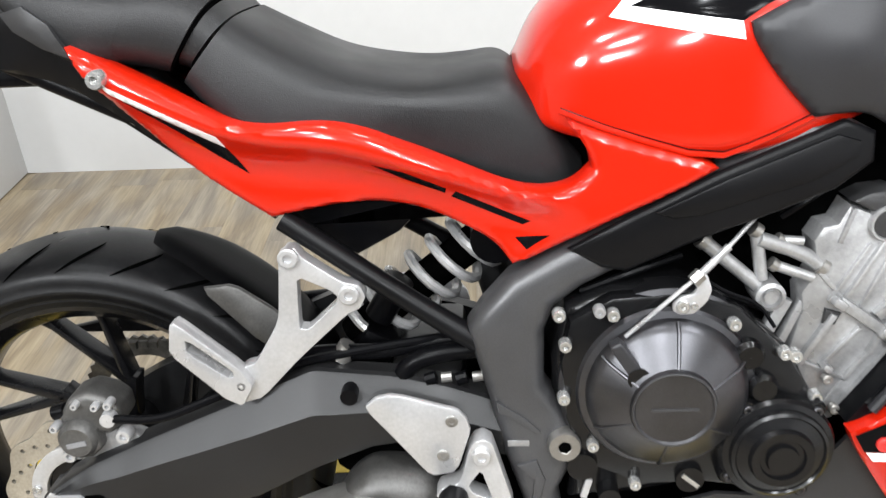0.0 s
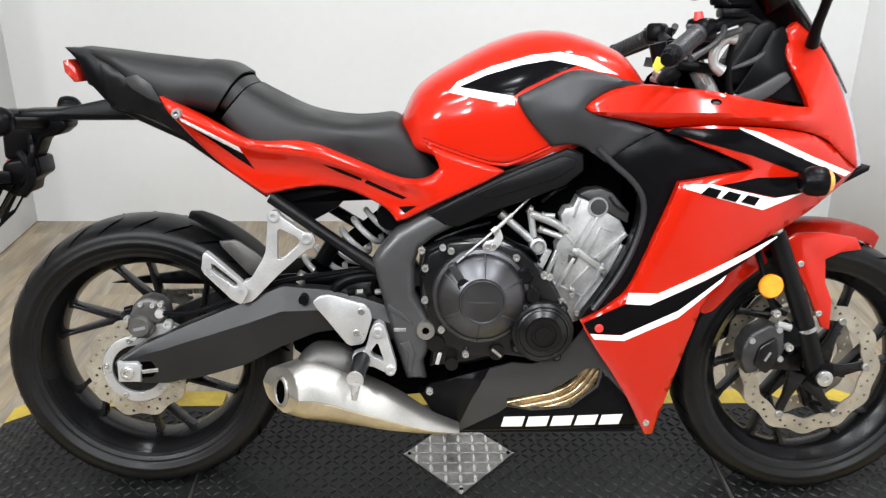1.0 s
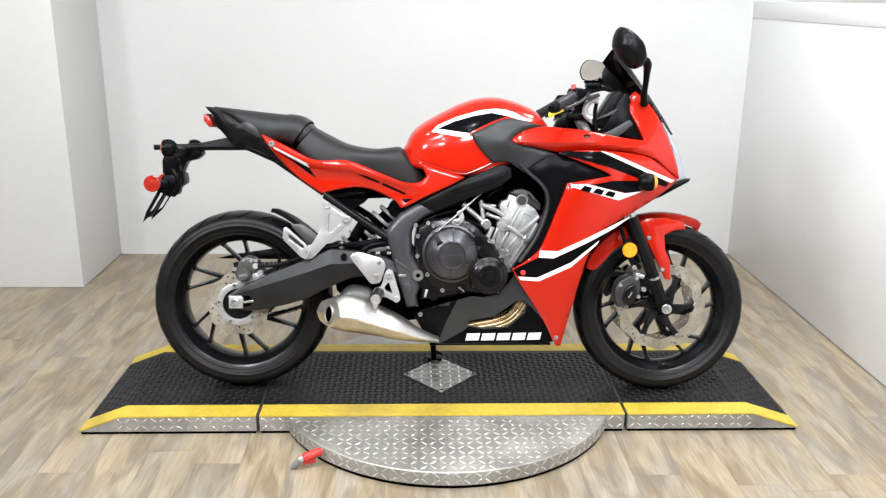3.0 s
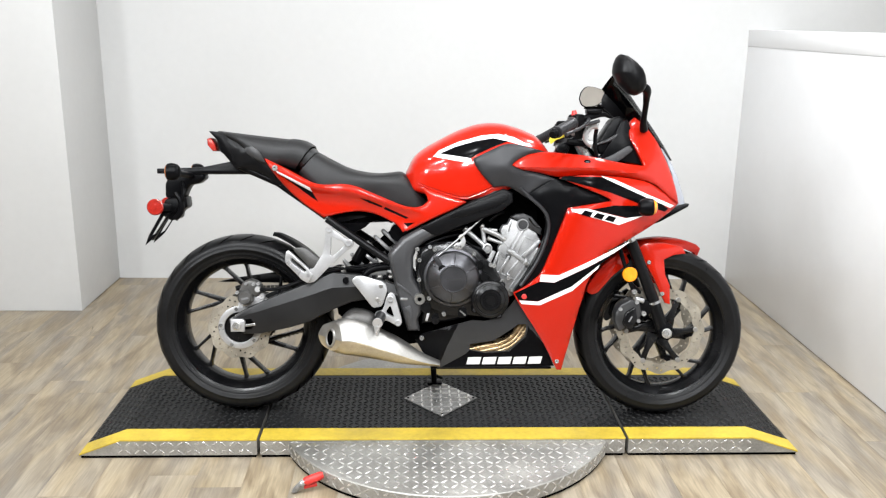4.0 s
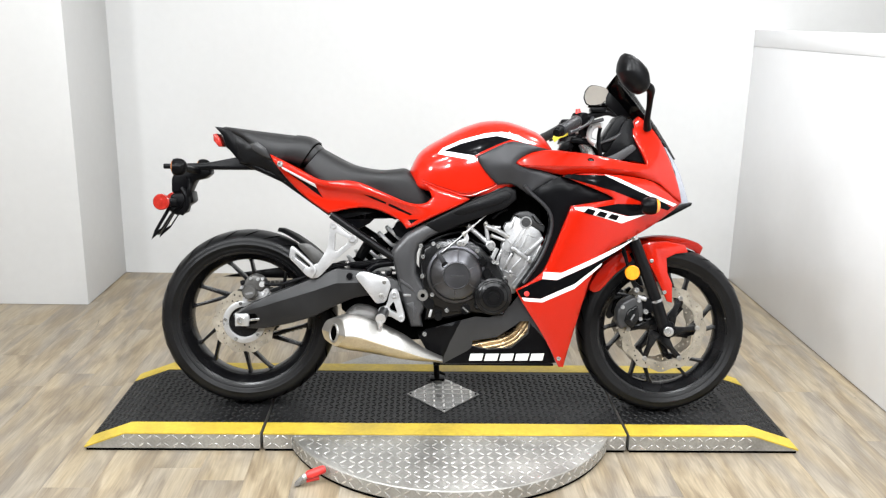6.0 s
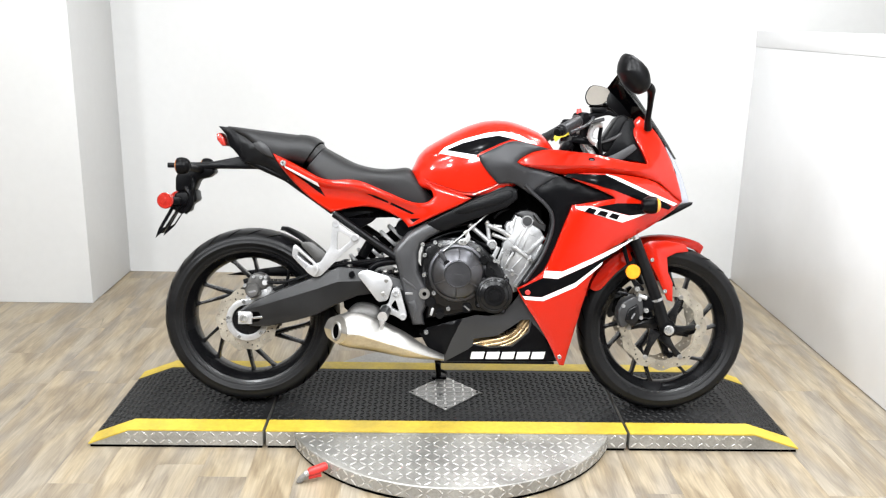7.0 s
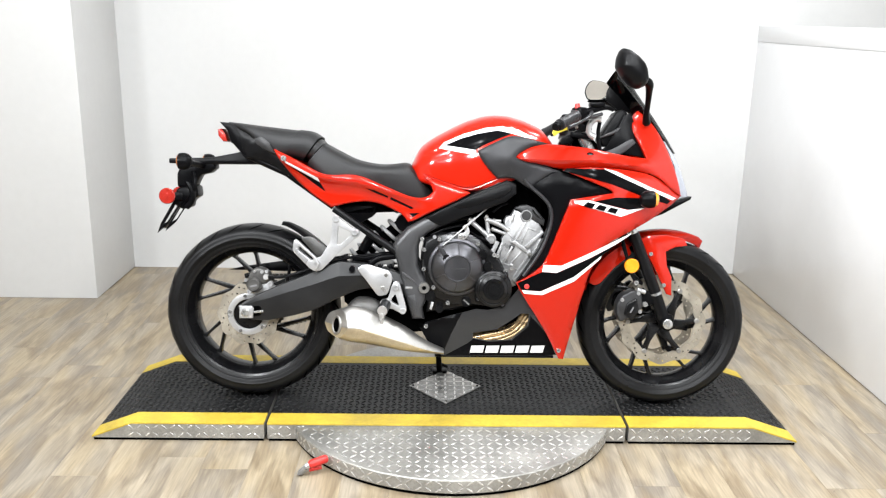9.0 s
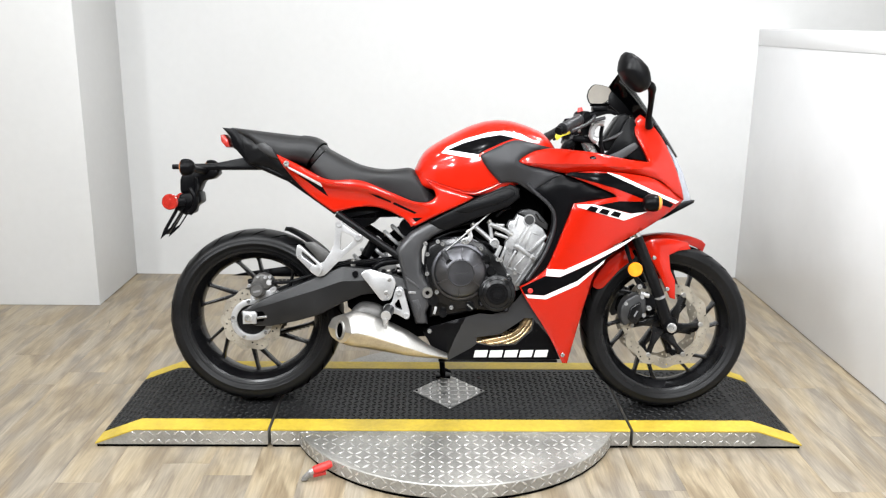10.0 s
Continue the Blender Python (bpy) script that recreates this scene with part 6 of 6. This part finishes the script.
part("clip_slot", moved(box_bm(-0.006, 0.006, -0.0056, -0.0040, -0.0022, 0.0022, 0.0005), pose(0.411, clip_y, 0.876, -12, 3, 0)), TRIM_GREY, clip)

for side in (-1, 1):
    part("tank_flange", tube([(-0.135, side * 0.140, 0.802), (-0.079, side * 0.152, 0.780), (0.014, side * 0.160, 0.752), (0.060, side * 0.160, 0.768), (0.111, side * 0.158, 0.792)], 0.003, 10, True, 1), RED, tank)
    # black line that paints the shade of the groove above the flange
    part("tank_seam", tube([(-0.135, side * 0.144, 0.806), (-0.079, side * 0.1565, 0.785), (0.014, side * 0.1635, 0.757), (0.060, side * 0.1635, 0.773), (0.111, side * 0.1615, 0.797)], 0.0006, 8, True, 1), BLACK_DECAL, tank)
    # added dark backing: shade seen between the fairing panels
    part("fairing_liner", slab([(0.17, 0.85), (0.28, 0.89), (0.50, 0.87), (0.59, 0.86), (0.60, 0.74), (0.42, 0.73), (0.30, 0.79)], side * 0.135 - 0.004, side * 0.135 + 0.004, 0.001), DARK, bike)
# inner faces of the fairing and the nose
part("inner_cowl", slab([(0.470, 0.892), (0.507, 0.953), (0.534, 1.010), (0.556, 1.018), (0.570, 0.985), (0.600, 0.900), (0.617, 0.868)], -0.118, -0.108, 0.003), BLACK_PLASTIC, bike, "black inner fairing panel")
part("inner_cowl", slab([(0.490, 0.885), (0.530, 0.915), (0.570, 0.935), (0.600, 0.900), (0.617, 0.868)], 0.108, 0.118, 0.003), BLACK_PLASTIC, bike, "black inner fairing panel")
part("screen_inner", slab(rounded([(0.516, 1.105), (0.551, 1.172), (0.582, 1.146), (0.646, 1.056), (0.606, 1.035), (0.565, 1.033), (0.540, 1.057), (0.515, 1.075)]), 0.098, 0.104, 0.002), COWL_BLACK, bike, "black inner panel under the windscreen")
part("inner_trim", slab(rounded([(0.444, 0.876), (0.503, 0.899), (0.562, 0.934), (0.576, 0.918), (0.541, 0.889), (0.504, 0.866)]), -0.128, -0.112, 0.004), TRIM_GREY, bike, "grey inner trim strip")
part("trim_arm", tube([(0.454, -0.112, 0.934), (0.500, -0.116, 0.951), (0.522, -0.114, 0.966), (0.536, -0.110, 0.992)], 0.005, 10, True, 2, (0.003, 0.006, 0.005, 0.003)), TRIM_GREY, bike, "grey edge of the inner fairing")
cluster = part("instrument_panel", slab(rounded([(0.456, 0.930), (0.484, 0.978), (0.512, 1.022), (0.534, 1.031), (0.552, 1.022), (0.552, 0.990), (0.530, 0.950), (0.500, 0.905), (0.470, 0.905)]), -0.095, -0.010, 0.008, 3), COWL_BLACK, bike, "black digital instrument cluster")
part("cluster_screen", slab([(0.4690, 0.955), (0.5010, 1.006), (0.5050, 1.004), (0.4730, 0.953)], -0.085, -0.020, 0.001), BLACK_DECAL, cluster)
def arched(rows_in, n=16):
    """A sheet bowed across y: rows of centre x, z, half-width, how far its sides run back and drop."""
    bm = bmesh.new()
    rows_out = [[bm.verts.new((cx - back * (2 * j / n - 1) ** 2, w * (2 * j / n - 1), cz - drop * (2 * j / n - 1) ** 2)) for j in range(n + 1)] for cx, cz, w, back, drop in rows_in]
    for p, q in zip(rows_out, rows_out[1:]):
        for j in range(n):
            bm.faces.new((p[j], p[j + 1], q[j + 1], q[j]))
    bmesh.ops.solidify(bm, geom=bm.faces[:], thickness=0.003)
    return bm


lamp = part("headlight", arched([(0.712, 0.915, 0.094, 0.036, -0.012), (0.738, 0.875, 0.088, 0.036, -0.008), (0.760, 0.835, 0.075, 0.036, -0.004), (0.778, 0.790, 0.056, 0.040, 0.0), (0.790, 0.755, 0.043, 0.040, 0.004), (0.794, 0.737, 0.036, 0.040, 0.004)]), GLASSY, bike, "clear headlight lens in the nose", 60)
for side in (-1, 1):
    part("reflector", tube([(0.70, side * 0.03, 0.83), (0.735, side * 0.03, 0.825)], 0.028, 20, True, 0, (0.012, 0.03)), CHROME, lamp)
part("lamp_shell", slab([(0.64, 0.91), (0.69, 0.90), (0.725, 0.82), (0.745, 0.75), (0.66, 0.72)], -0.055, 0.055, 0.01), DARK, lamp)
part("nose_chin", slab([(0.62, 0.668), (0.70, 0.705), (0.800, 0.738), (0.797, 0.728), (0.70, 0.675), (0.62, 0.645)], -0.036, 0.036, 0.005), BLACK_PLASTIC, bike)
# near-black filler that keeps the hollow of the nose in shade
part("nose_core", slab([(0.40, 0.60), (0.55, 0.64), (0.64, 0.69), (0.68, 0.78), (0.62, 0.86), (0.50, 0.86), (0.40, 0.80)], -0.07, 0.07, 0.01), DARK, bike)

# windscreen: a curved smoked sheet
part("windscreen", arched([(0.741, 0.885, 0.070, 0.036, -0.017), (0.709, 0.935, 0.090, 0.034, -0.003), (0.669, 0.993, 0.105, 0.029, 0.012), (0.627, 1.050, 0.115, 0.022, 0.026), (0.584, 1.112, 0.110, 0.022, 0.035), (0.553, 1.156, 0.100, 0.023, 0.039), (0.536, 1.180, 0.085, 0.024, 0.045)]), SMOKE, bike, "dark smoked windscreen", 60)


MIRROR_NEAR = [(0.466, 1.150), (0.469, 1.180), (0.477, 1.200), (0.487, 1.209), (0.503, 1.206), (0.528, 1.189), (0.553, 1.163), (0.563, 1.140), (0.568, 1.109), (0.558, 1.092), (0.537, 1.082), (0.513, 1.090), (0.485, 1.118)]
MIRROR_FAR = [(0.474, 1.118), (0.479, 1.142), (0.490, 1.158), (0.502, 1.164), (0.526, 1.160), (0.556, 1.147), (0.560, 1.125), (0.554, 1.105), (0.533, 1.089), (0.501, 1.082), (0.482, 1.094)]


def pillow(outline, steps, skew=0.0):
    """A rounded body: the outline in x and z, drawn in towards its middle by (share, y, ahead) steps."""
    pts = rounded(outline, 2)
    cx, cz = sum(p[0] for p in pts) / len(pts), sum(p[1] for p in pts) / len(pts)
    bm = bmesh.new()
    rings = [[bm.verts.new((cx + (x - cx) * f + ahead, y - skew * (x - cx) * f, cz + (z - cz) * f)) for x, z in pts] for f, y, ahead in steps]
    for p, q in zip(rings, rings[1:]):
        for k in range(len(pts)):
            bm.faces.new((p[k], p[(k + 1) % len(pts)], q[(k + 1) % len(pts)], q[k]))
    bm.faces.new(rings[0][::-1])
    bm.faces.new(rings[-1])
    return bm


def mirror(side):
    if side < 0:
        # its back is turned to the side: a peaked shell with a rim round the glass
        ob = part("mirror", pillow(MIRROR_NEAR, [(0.30, -0.330, 0.010), (0.58, -0.326, 0.008), (0.80, -0.316, 0.005), (0.93, -0.302, 0.002), (1.0, -0.284, 0.0), (1.0, -0.272, -0.002), (0.97, -0.266, -0.003)]), COWL_BLACK, bike, "black rear-view mirror on a curved stem", 60)
        part("mirror_glass", pillow(MIRROR_NEAR, [(0.94, -0.2665, -0.003), (0.93, -0.2635, -0.003)]), MIRROR, ob, "silvered mirror glass")
        stem = [(0.555, -0.280, 1.112), (0.580, -0.262, 1.104), (0.588, -0.225, 1.081), (0.594, -0.195, 1.050), (0.597, -0.160, 1.012), (0.608, -0.128, 0.985)]
    else:
        ob = part("mirror", pillow(MIRROR_FAR, [(0.96, 0.272, 0.0), (1.0, 0.278, 0.0), (1.0, 0.288, 0.002), (0.90, 0.306, 0.006), (0.60, 0.326, 0.010)], 0.7), BLACK_PLASTIC, bike, "black rear-view mirror on a curved stem", 60)
        part("mirror_glass", pillow(MIRROR_FAR, [(0.93, 0.2695, 0.0), (0.94, 0.2725, 0.0)], 0.7), MIRROR, ob, "silvered mirror glass")
        stem = [(0.545, 0.285, 1.085), (0.570, 0.262, 1.080), (0.588, 0.232, 1.050), (0.594, 0.200, 1.020), (0.602, 0.160, 1.003), (0.614, 0.128, 0.990)]
    part("mirror_stem", tube(stem, 0.010, 12, True, 2, (0.013, 0.015, 0.011, 0.009, 0.010, 0.014)), BLACK_PLASTIC, ob)
    return ob


for side in (-1, 1):
    mirror(side)

# ----- handlebars -----
for side in (-1, 1):
    stanchion = part("fork_top", tube([(0.390, side * 0.104, 0.951), (0.436, side * 0.104, 0.872)], 0.0175, 24), CHROME, bike, "polished steel fork tube end below the handlebar")
    part("fork_cap", tube([(0.380, side * 0.104, 0.960), (0.387, side * 0.104, 0.948)], 0.021, 20), BLACK_PLASTIC, stanchion)
part("stem_nut", moved(revolve([(0.0004, -0.016), (0.016, -0.016), (0.021, -0.010), (0.021, 0.0), (0.025, 0.002), (0.025, 0.008), (0.0004, 0.008)], 24), pose(0.352, -0.03, 0.918, -80, 0, 0)), STEEL, bike, "bright steering stem nut")
def bar(side):
    # the bars are turned a little, so the far grip stands further ahead
    ahead = 0.045 if side > 0 else 0.0
    tip = Vector((0.272 + ahead, side * 0.335, 0.957))
    bend = Vector((0.37 + ahead * 0.6, side * 0.20, 1.008))
    bar_ob = part("handlebar", tube([(0.405, side * 0.115, 0.985), bend, tip], 0.0115, 12), BLACK_PLASTIC, bike, "black clip-on handlebar with rubber grip")
    d = (tip - bend).normalized()
    g0 = bend + d * 0.026
    steps = [(0.0, 0.019), (0.008, 0.019), (0.010, 0.0165)]
    for k in range(9):
        steps += [(0.014 + 0.0105 * k, 0.0158), (0.016 + 0.0105 * k, 0.0172), (0.021 + 0.0105 * k, 0.0172), (0.023 + 0.0105 * k, 0.0158)]
    steps += [(0.112, 0.0185), (0.118, 0.0185)]
    part("grip", tube([g0 + d * s for s, _ in steps], 0.017, 18, True, 0, [r for _, r in steps]), GREY_PLASTIC, bar_ob, "ribbed black rubber grip")
    part("bar_end", tube([g0 + d * 0.119, g0 + d * 0.123, g0 + d * 0.136, g0 + d * 0.140], 0.0155, 16, True, 0, (0.012, 0.0155, 0.0155, 0.012)), BLACK_PLASTIC, bar_ob)
    pod = box_bm(-0.020, 0.020, -0.024, 0.024, -0.021, 0.021, 0.010, 3)
    part("switch_box", moved(pod, Matrix.Translation(g0 - d * 0.026) @ pose(0, 0, 0, 0, 0, -35 * side)), BLACK_PLASTIC, bar_ob)
    part("switch", moved(box_bm(-0.008, 0.008, -0.006, 0.006, -0.004, 0.004, 0.002), Matrix.Translation(g0 - d * 0.022 + Vector((-0.019, 0, 0.008)))), TRIM_GREY, bar_ob)
    part("lever", tube([g0 - d * 0.040 + Vector((0.030, 0, 0.010)), g0 + Vector((0.052, 0, 0.004)), g0 + d * 0.07 + Vector((0.052, 0, 0.0)), g0 + d * 0.135 + Vector((0.036, 0, -0.002))], 0.0055, 10, True, 2, (0.008, 0.006, 0.0045, 0.006)), GREY_PLASTIC, bar_ob)
    if side < 0:
        part("kill_switch", tube([g0 - d * 0.02 + Vector((-0.004, 0, 0.018)), g0 - d * 0.02 + Vector((-0.006, 0, 0.034))], 0.009, 12, True, 0, (0.010, 0.007)), RED_RUBBER, bar_ob, "red engine stop switch")
        part("master_cylinder", tube([(0.382, -0.205, 1.009), (0.417, -0.195, 1.023), (0.462, -0.180, 1.032), (0.486, -0.170, 1.022)], 0.010, 12, True, 1, (0.011, 0.012, 0.008, 0.005)), BLACK_PLASTIC, bar_ob)
        part("lever_blade", tube([(0.390, -0.205, 0.993), (0.446, -0.190, 1.009)], 0.006, 10), TRIM_GREY, bar_ob)
        part("fluid_reservoir", box_bm(0.402, 0.452, -0.212, -0.170, 1.030, 1.048, 0.006), BLACK_PLASTIC, bar_ob)
        part("reservoir_cap", box_bm(0.399, 0.455, -0.215, -0.167, 1.047, 1.053, 0.003), DARK, bar_ob)
        part("banjo_pipe", tube([(0.448, -0.160, 0.992), (0.428, -0.162, 0.997), (0.409, -0.162, 0.974), (0.408, -0.160, 0.946), (0.428, -0.158, 0.934)], 0.0085, 12, True, 2, (0.010, 0.012, 0.009, 0.009, 0.012)), ALU, bar_ob, "bright alloy hose union")
        part("brake_hose", tube([(0.446, -0.155, 0.985), (0.441, -0.152, 0.955), (0.443, -0.150, 0.922), (0.456, -0.140, 0.880)], 0.0065, 8, True, 2), BLACK_PLASTIC, bar_ob)
    else:
        part("clutch_perch", box_bm(0.395, 0.430, 0.185, 0.225, 0.985, 1.02, 0.006), BLACK_PLASTIC, bar_ob)
    part("clamp", tube([(0.405, side * 0.104, 0.955), (0.398, side * 0.104, 0.990)], 0.026, 16), BLACK_PLASTIC, bar_ob)
    part("clamp_bolt", tube([(0.372, side * 0.118, 0.968), (0.380, side * 0.118, 0.968)], 0.006, 10), STEEL, bar_ob)


for side in (-1, 1):
    bar(side)
part("top_yoke", slab([(0.35, 0.935), (0.43, 0.925), (0.435, 0.945), (0.355, 0.955)], -0.13, 0.13, 0.006), BLACK_PLASTIC, bike)
# added slab, near-black for the shade round the steering parts
part("steering_head", slab([(0.335, 0.880), (0.350, 0.915), (0.385, 0.945), (0.430, 0.940), (0.462, 0.905), (0.468, 0.870), (0.40, 0.860)], -0.085, 0.095, 0.008), DARK, bike, "near-black filler for the shaded space behind the tank")
part("wiring", tube([(0.37, -0.09, 0.935), (0.352, -0.10, 0.905), (0.365, -0.09, 0.875)], 0.007, 8, True, 2), BLACK_PLASTIC, bike)
part("ignition_lock", tube([(0.355, 0.0, 0.945), (0.345, 0.0, 0.985)], 0.018, 14), BLACK_PLASTIC, bike)
tag = part("paper_tag", slab([(0.279, 0.944), (0.286, 0.961), (0.305, 0.957), (0.327, 0.966), (0.329, 0.955), (0.303, 0.946), (0.286, 0.932)], -0.222, -0.2195, 0.0005), YELLOW_TAG, bike, "yellow tag tied to the handlebar")
part("tag_string", tube([(0.322, -0.221, 0.960), (0.338, -0.222, 0.975), (0.350, -0.222, 0.990)], 0.001, 6), YELLOW_TAG, tag)
part("switch_cable_block", slab(rounded([(0.316, 0.914), (0.328, 0.934), (0.352, 0.944), (0.364, 0.926), (0.352, 0.912), (0.330, 0.902)]), -0.126, -0.100, 0.006, 2), BLACK_PLASTIC, bike, "black cable block under the handlebar")

# ----- signals and number plate carrier -----
for side in (-1, 1):
    sig = part("turn_signal", loft([(0.578, 0.578, 0.715, 0.751, 0.018), (0.590, 0.590, 0.707, 0.759, 0.026), (0.608, 0.608, 0.704, 0.762, 0.029), (0.622, 0.622, 0.706, 0.760, 0.028)], 24, 2.0, side * 0.208, 4), BLACK_PLASTIC, bike, "black front turn signal with amber lens", 60)
    part("lens", loft([(0.621, 0.621, 0.706, 0.760, 0.028), (0.632, 0.632, 0.712, 0.754, 0.022), (0.637, 0.637, 0.722, 0.744, 0.010)], 24, 2.0, side * 0.208, 4), AMBER, sig, "amber lens", 60)
    part("stalk", tube([(0.602, side * 0.19, 0.733), (0.602, side * 0.155, 0.733)], 0.012, 12), BLACK_PLASTIC, sig)
    rs = part("turn_signal", loft([(-0.898, -0.898, 0.822, 0.850, 0.014), (-0.908, -0.908, 0.812, 0.860, 0.024), (-0.924, -0.924, 0.808, 0.864, 0.028), (-0.938, -0.938, 0.809, 0.862, 0.027)], 24, 2.0, side * 0.165, 4), BLACK_PLASTIC, bike, "black rear turn signal with amber lens", 60)
    part("lens", loft([(-0.937, -0.937, 0.809, 0.862, 0.027), (-0.943, -0.943, 0.816, 0.856, 0.020), (-0.946, -0.946, 0.828, 0.844, 0.009)], 24, 2.0, side * 0.165, 4), AMBER_DIM, rs, "amber lens", 60)
    part("stalk", tube([(-0.915, side * 0.15, 0.832), (-0.895, side * 0.03, 0.822)], 0.011, 12), BLACK_PLASTIC, rs)
    rr = part("reflector", moved(revolve([(0.0004, -0.007), (0.024, -0.007), (0.0275, -0.003), (0.0275, 0.004), (0.0004, 0.004)], 32), pose(-1.006, -0.075, 0.718) if side < 0 else pose(-1.006, 0.075, 0.718)), RED_LENS, bike, "round red rear side reflector")
    part("reflector_stay", box_bm(-0.995, -0.955, side * 0.072 - 0.004, side * 0.072 + 0.004, 0.705, 0.73, 0.003), BLACK_PLASTIC, rr)
carrier = part("plate_carrier", slab([(-0.757, 0.872), (-0.66, 0.835), (-0.70, 0.828), (-0.845, 0.827), (-0.945, 0.82), (-0.940, 0.848), (-0.866, 0.850)], -0.040, 0.040, 0.008), BLACK_PLASTIC, bike, "black plastic number plate carrier")
part("carrier_knuckle", slab(rounded([(-0.945, 0.845), (-0.862, 0.850), (-0.850, 0.815), (-0.872, 0.797), (-0.905, 0.79), (-0.925, 0.745), (-0.985, 0.745), (-0.985, 0.800)], 2), -0.034, 0.034, 0.010, 3), BLACK_PLASTIC, carrier)
part("carrier_box", slab(rounded([(-0.985, 0.745), (-0.915, 0.755), (-0.910, 0.718), (-0.935, 0.702), (-0.940, 0.680), (-0.965, 0.670), (-0.998, 0.690)], 2), -0.040, 0.040, 0.010, 3), BLACK_PLASTIC, carrier)
for side in (-1, 1):
    part("carrier_fin", slab([(-0.992, 0.702), (-0.962, 0.698), (-1.012, 0.622), (-1.050, 0.588), (-1.038, 0.622)], side * 0.046 - 0.004, side * 0.046 + 0.004, 0.002, 2, hole=[[(-0.987, 0.688), (-0.975, 0.686), (-1.010, 0.632), (-1.026, 0.622)]]), BLACK_PLASTIC, carrier)
part("plate_back", slab([(-0.985, 0.690), (-0.979, 0.690), (-1.036, 0.602), (-1.042, 0.602)], -0.012, 0.012, 0.001), BLACK_PLASTIC, carrier)
part("wire_loom", tube([(-0.945, -0.046, 0.765), (-0.925, -0.050, 0.735), (-0.928, -0.048, 0.700), (-0.950, -0.044, 0.678)], 0.010, 10, True, 2), BLACK_PLASTIC, carrier)
part("plate_lamp", box_bm(-1.012, -0.945, -0.03, 0.03, 0.828, 0.846, 0.004), BLACK_PLASTIC, carrier)
part("cable", tube([(-0.93, -0.03, 0.80), (-0.915, -0.055, 0.77), (-0.93, -0.05, 0.72), (-0.96, -0.03, 0.69)], 0.007, 8, True, 2), BLACK_PLASTIC, carrier)

# ----- side stand -----
stand = part("side_stand", tube([(-0.085, 0.11, 0.270), (-0.075, 0.17, 0.155), (-0.068, 0.232, 0.052)], 0.011, 12), BLACK_PLASTIC, bike, "black steel side stand resting on the mat")
part("stand_foot", moved(box_bm(-0.028, 0.028, -0.020, 0.020, -0.004, 0.004, 0.003), Matrix.Translation((-0.066, 0.238, 0.046)) @ pose(0, 0, 0, 9.5, 0, 0)), BLACK_PLASTIC, stand)
part("stand_tab", tube([(-0.070, 0.215, 0.080), (-0.040, 0.235, 0.062)], 0.006, 8), BLACK_PLASTIC, stand)

# ---------- red-handled spring clamp at the turntable's edge ----------
clamp = tagged(new("spring_clamp"), "grey metal clamp with red rubber grips by the turntable", "clamp")
clamp.matrix_basis = pose(-0.478, -0.465, 0.0)
part("grip", tube([(-0.002, -0.001, 0.038), (0.004, 0.001, 0.040), (0.048, 0.017, 0.050), (0.054, 0.019, 0.051)], 0.013, 14, True, 0, (0.010, 0.0135, 0.0130, 0.009)), RED_RUBBER, clamp, "red rubber grip")
part("grip", tube([(-0.004, 0.006, 0.020), (0.034, 0.018, 0.022)], 0.009, 12, True, 0, (0.009, 0.008)), RED_RUBBER, clamp, "red rubber grip")
part("collar", tube([(-0.012, -0.004, 0.034), (0.000, 0.0, 0.039)], 0.0095, 12), ALU, clamp, "bright metal collar")
part("jaw", slab([(-0.040, 0.008), (-0.036, 0.020), (-0.016, 0.040), (-0.004, 0.044), (-0.002, 0.030), (-0.016, 0.022), (-0.028, 0.006)], -0.010, 0.0, 0.002), CAST_ALU, clamp)
part("jaw", slab([(-0.038, 0.000), (-0.040, 0.007), (-0.020, 0.018), (-0.004, 0.028), (0.0, 0.016), (-0.014, 0.010), (-0.026, 0.0)], 0.001, 0.012, 0.002), CAST_ALU, clamp)
part("pivot_pin", tube([(-0.012, -0.013, 0.026), (-0.012, 0.014, 0.026)], 0.004, 10), STEEL, clamp)

# ---------- floor planks ----------
shapes = []
for length in (0.62, 0.78, 0.92):
    bm = box_bm(-0.0751, 0.0751, -length / 2, length / 2, -0.0038, 0.0, 0.0003, 1)
    shapes.append((length, mesh_from("plank", bm, PLANK, 30)))
rng = random.Random(5)
for i in range(28):
    x = -2.56 + 0.1505 * i
    if x > SIDE - 0.02:
        break
    y = -1.25 - rng.random() * 0.7
    end = (BACK if x > PIER_X else PIER_Y) + 0.05
    while y < end - 0.05:
        length, mesh = shapes[rng.randrange(3)]
        if y + length > end:
            # the last board of a row is cut to fit under the wall
            length = end - y
            mesh = mesh_from("plank", box_bm(-0.0751, 0.0751, -length / 2, length / 2, -0.0038, 0.0, 0.0003, 1), PLANK, 30)
        ob = new("plank", mesh)
        ob.parent = floor
        ob.matrix_basis = pose(x, y + length / 2, 0.0, 0, 0, 180 * rng.randrange(2))
        y += length + 0.0004
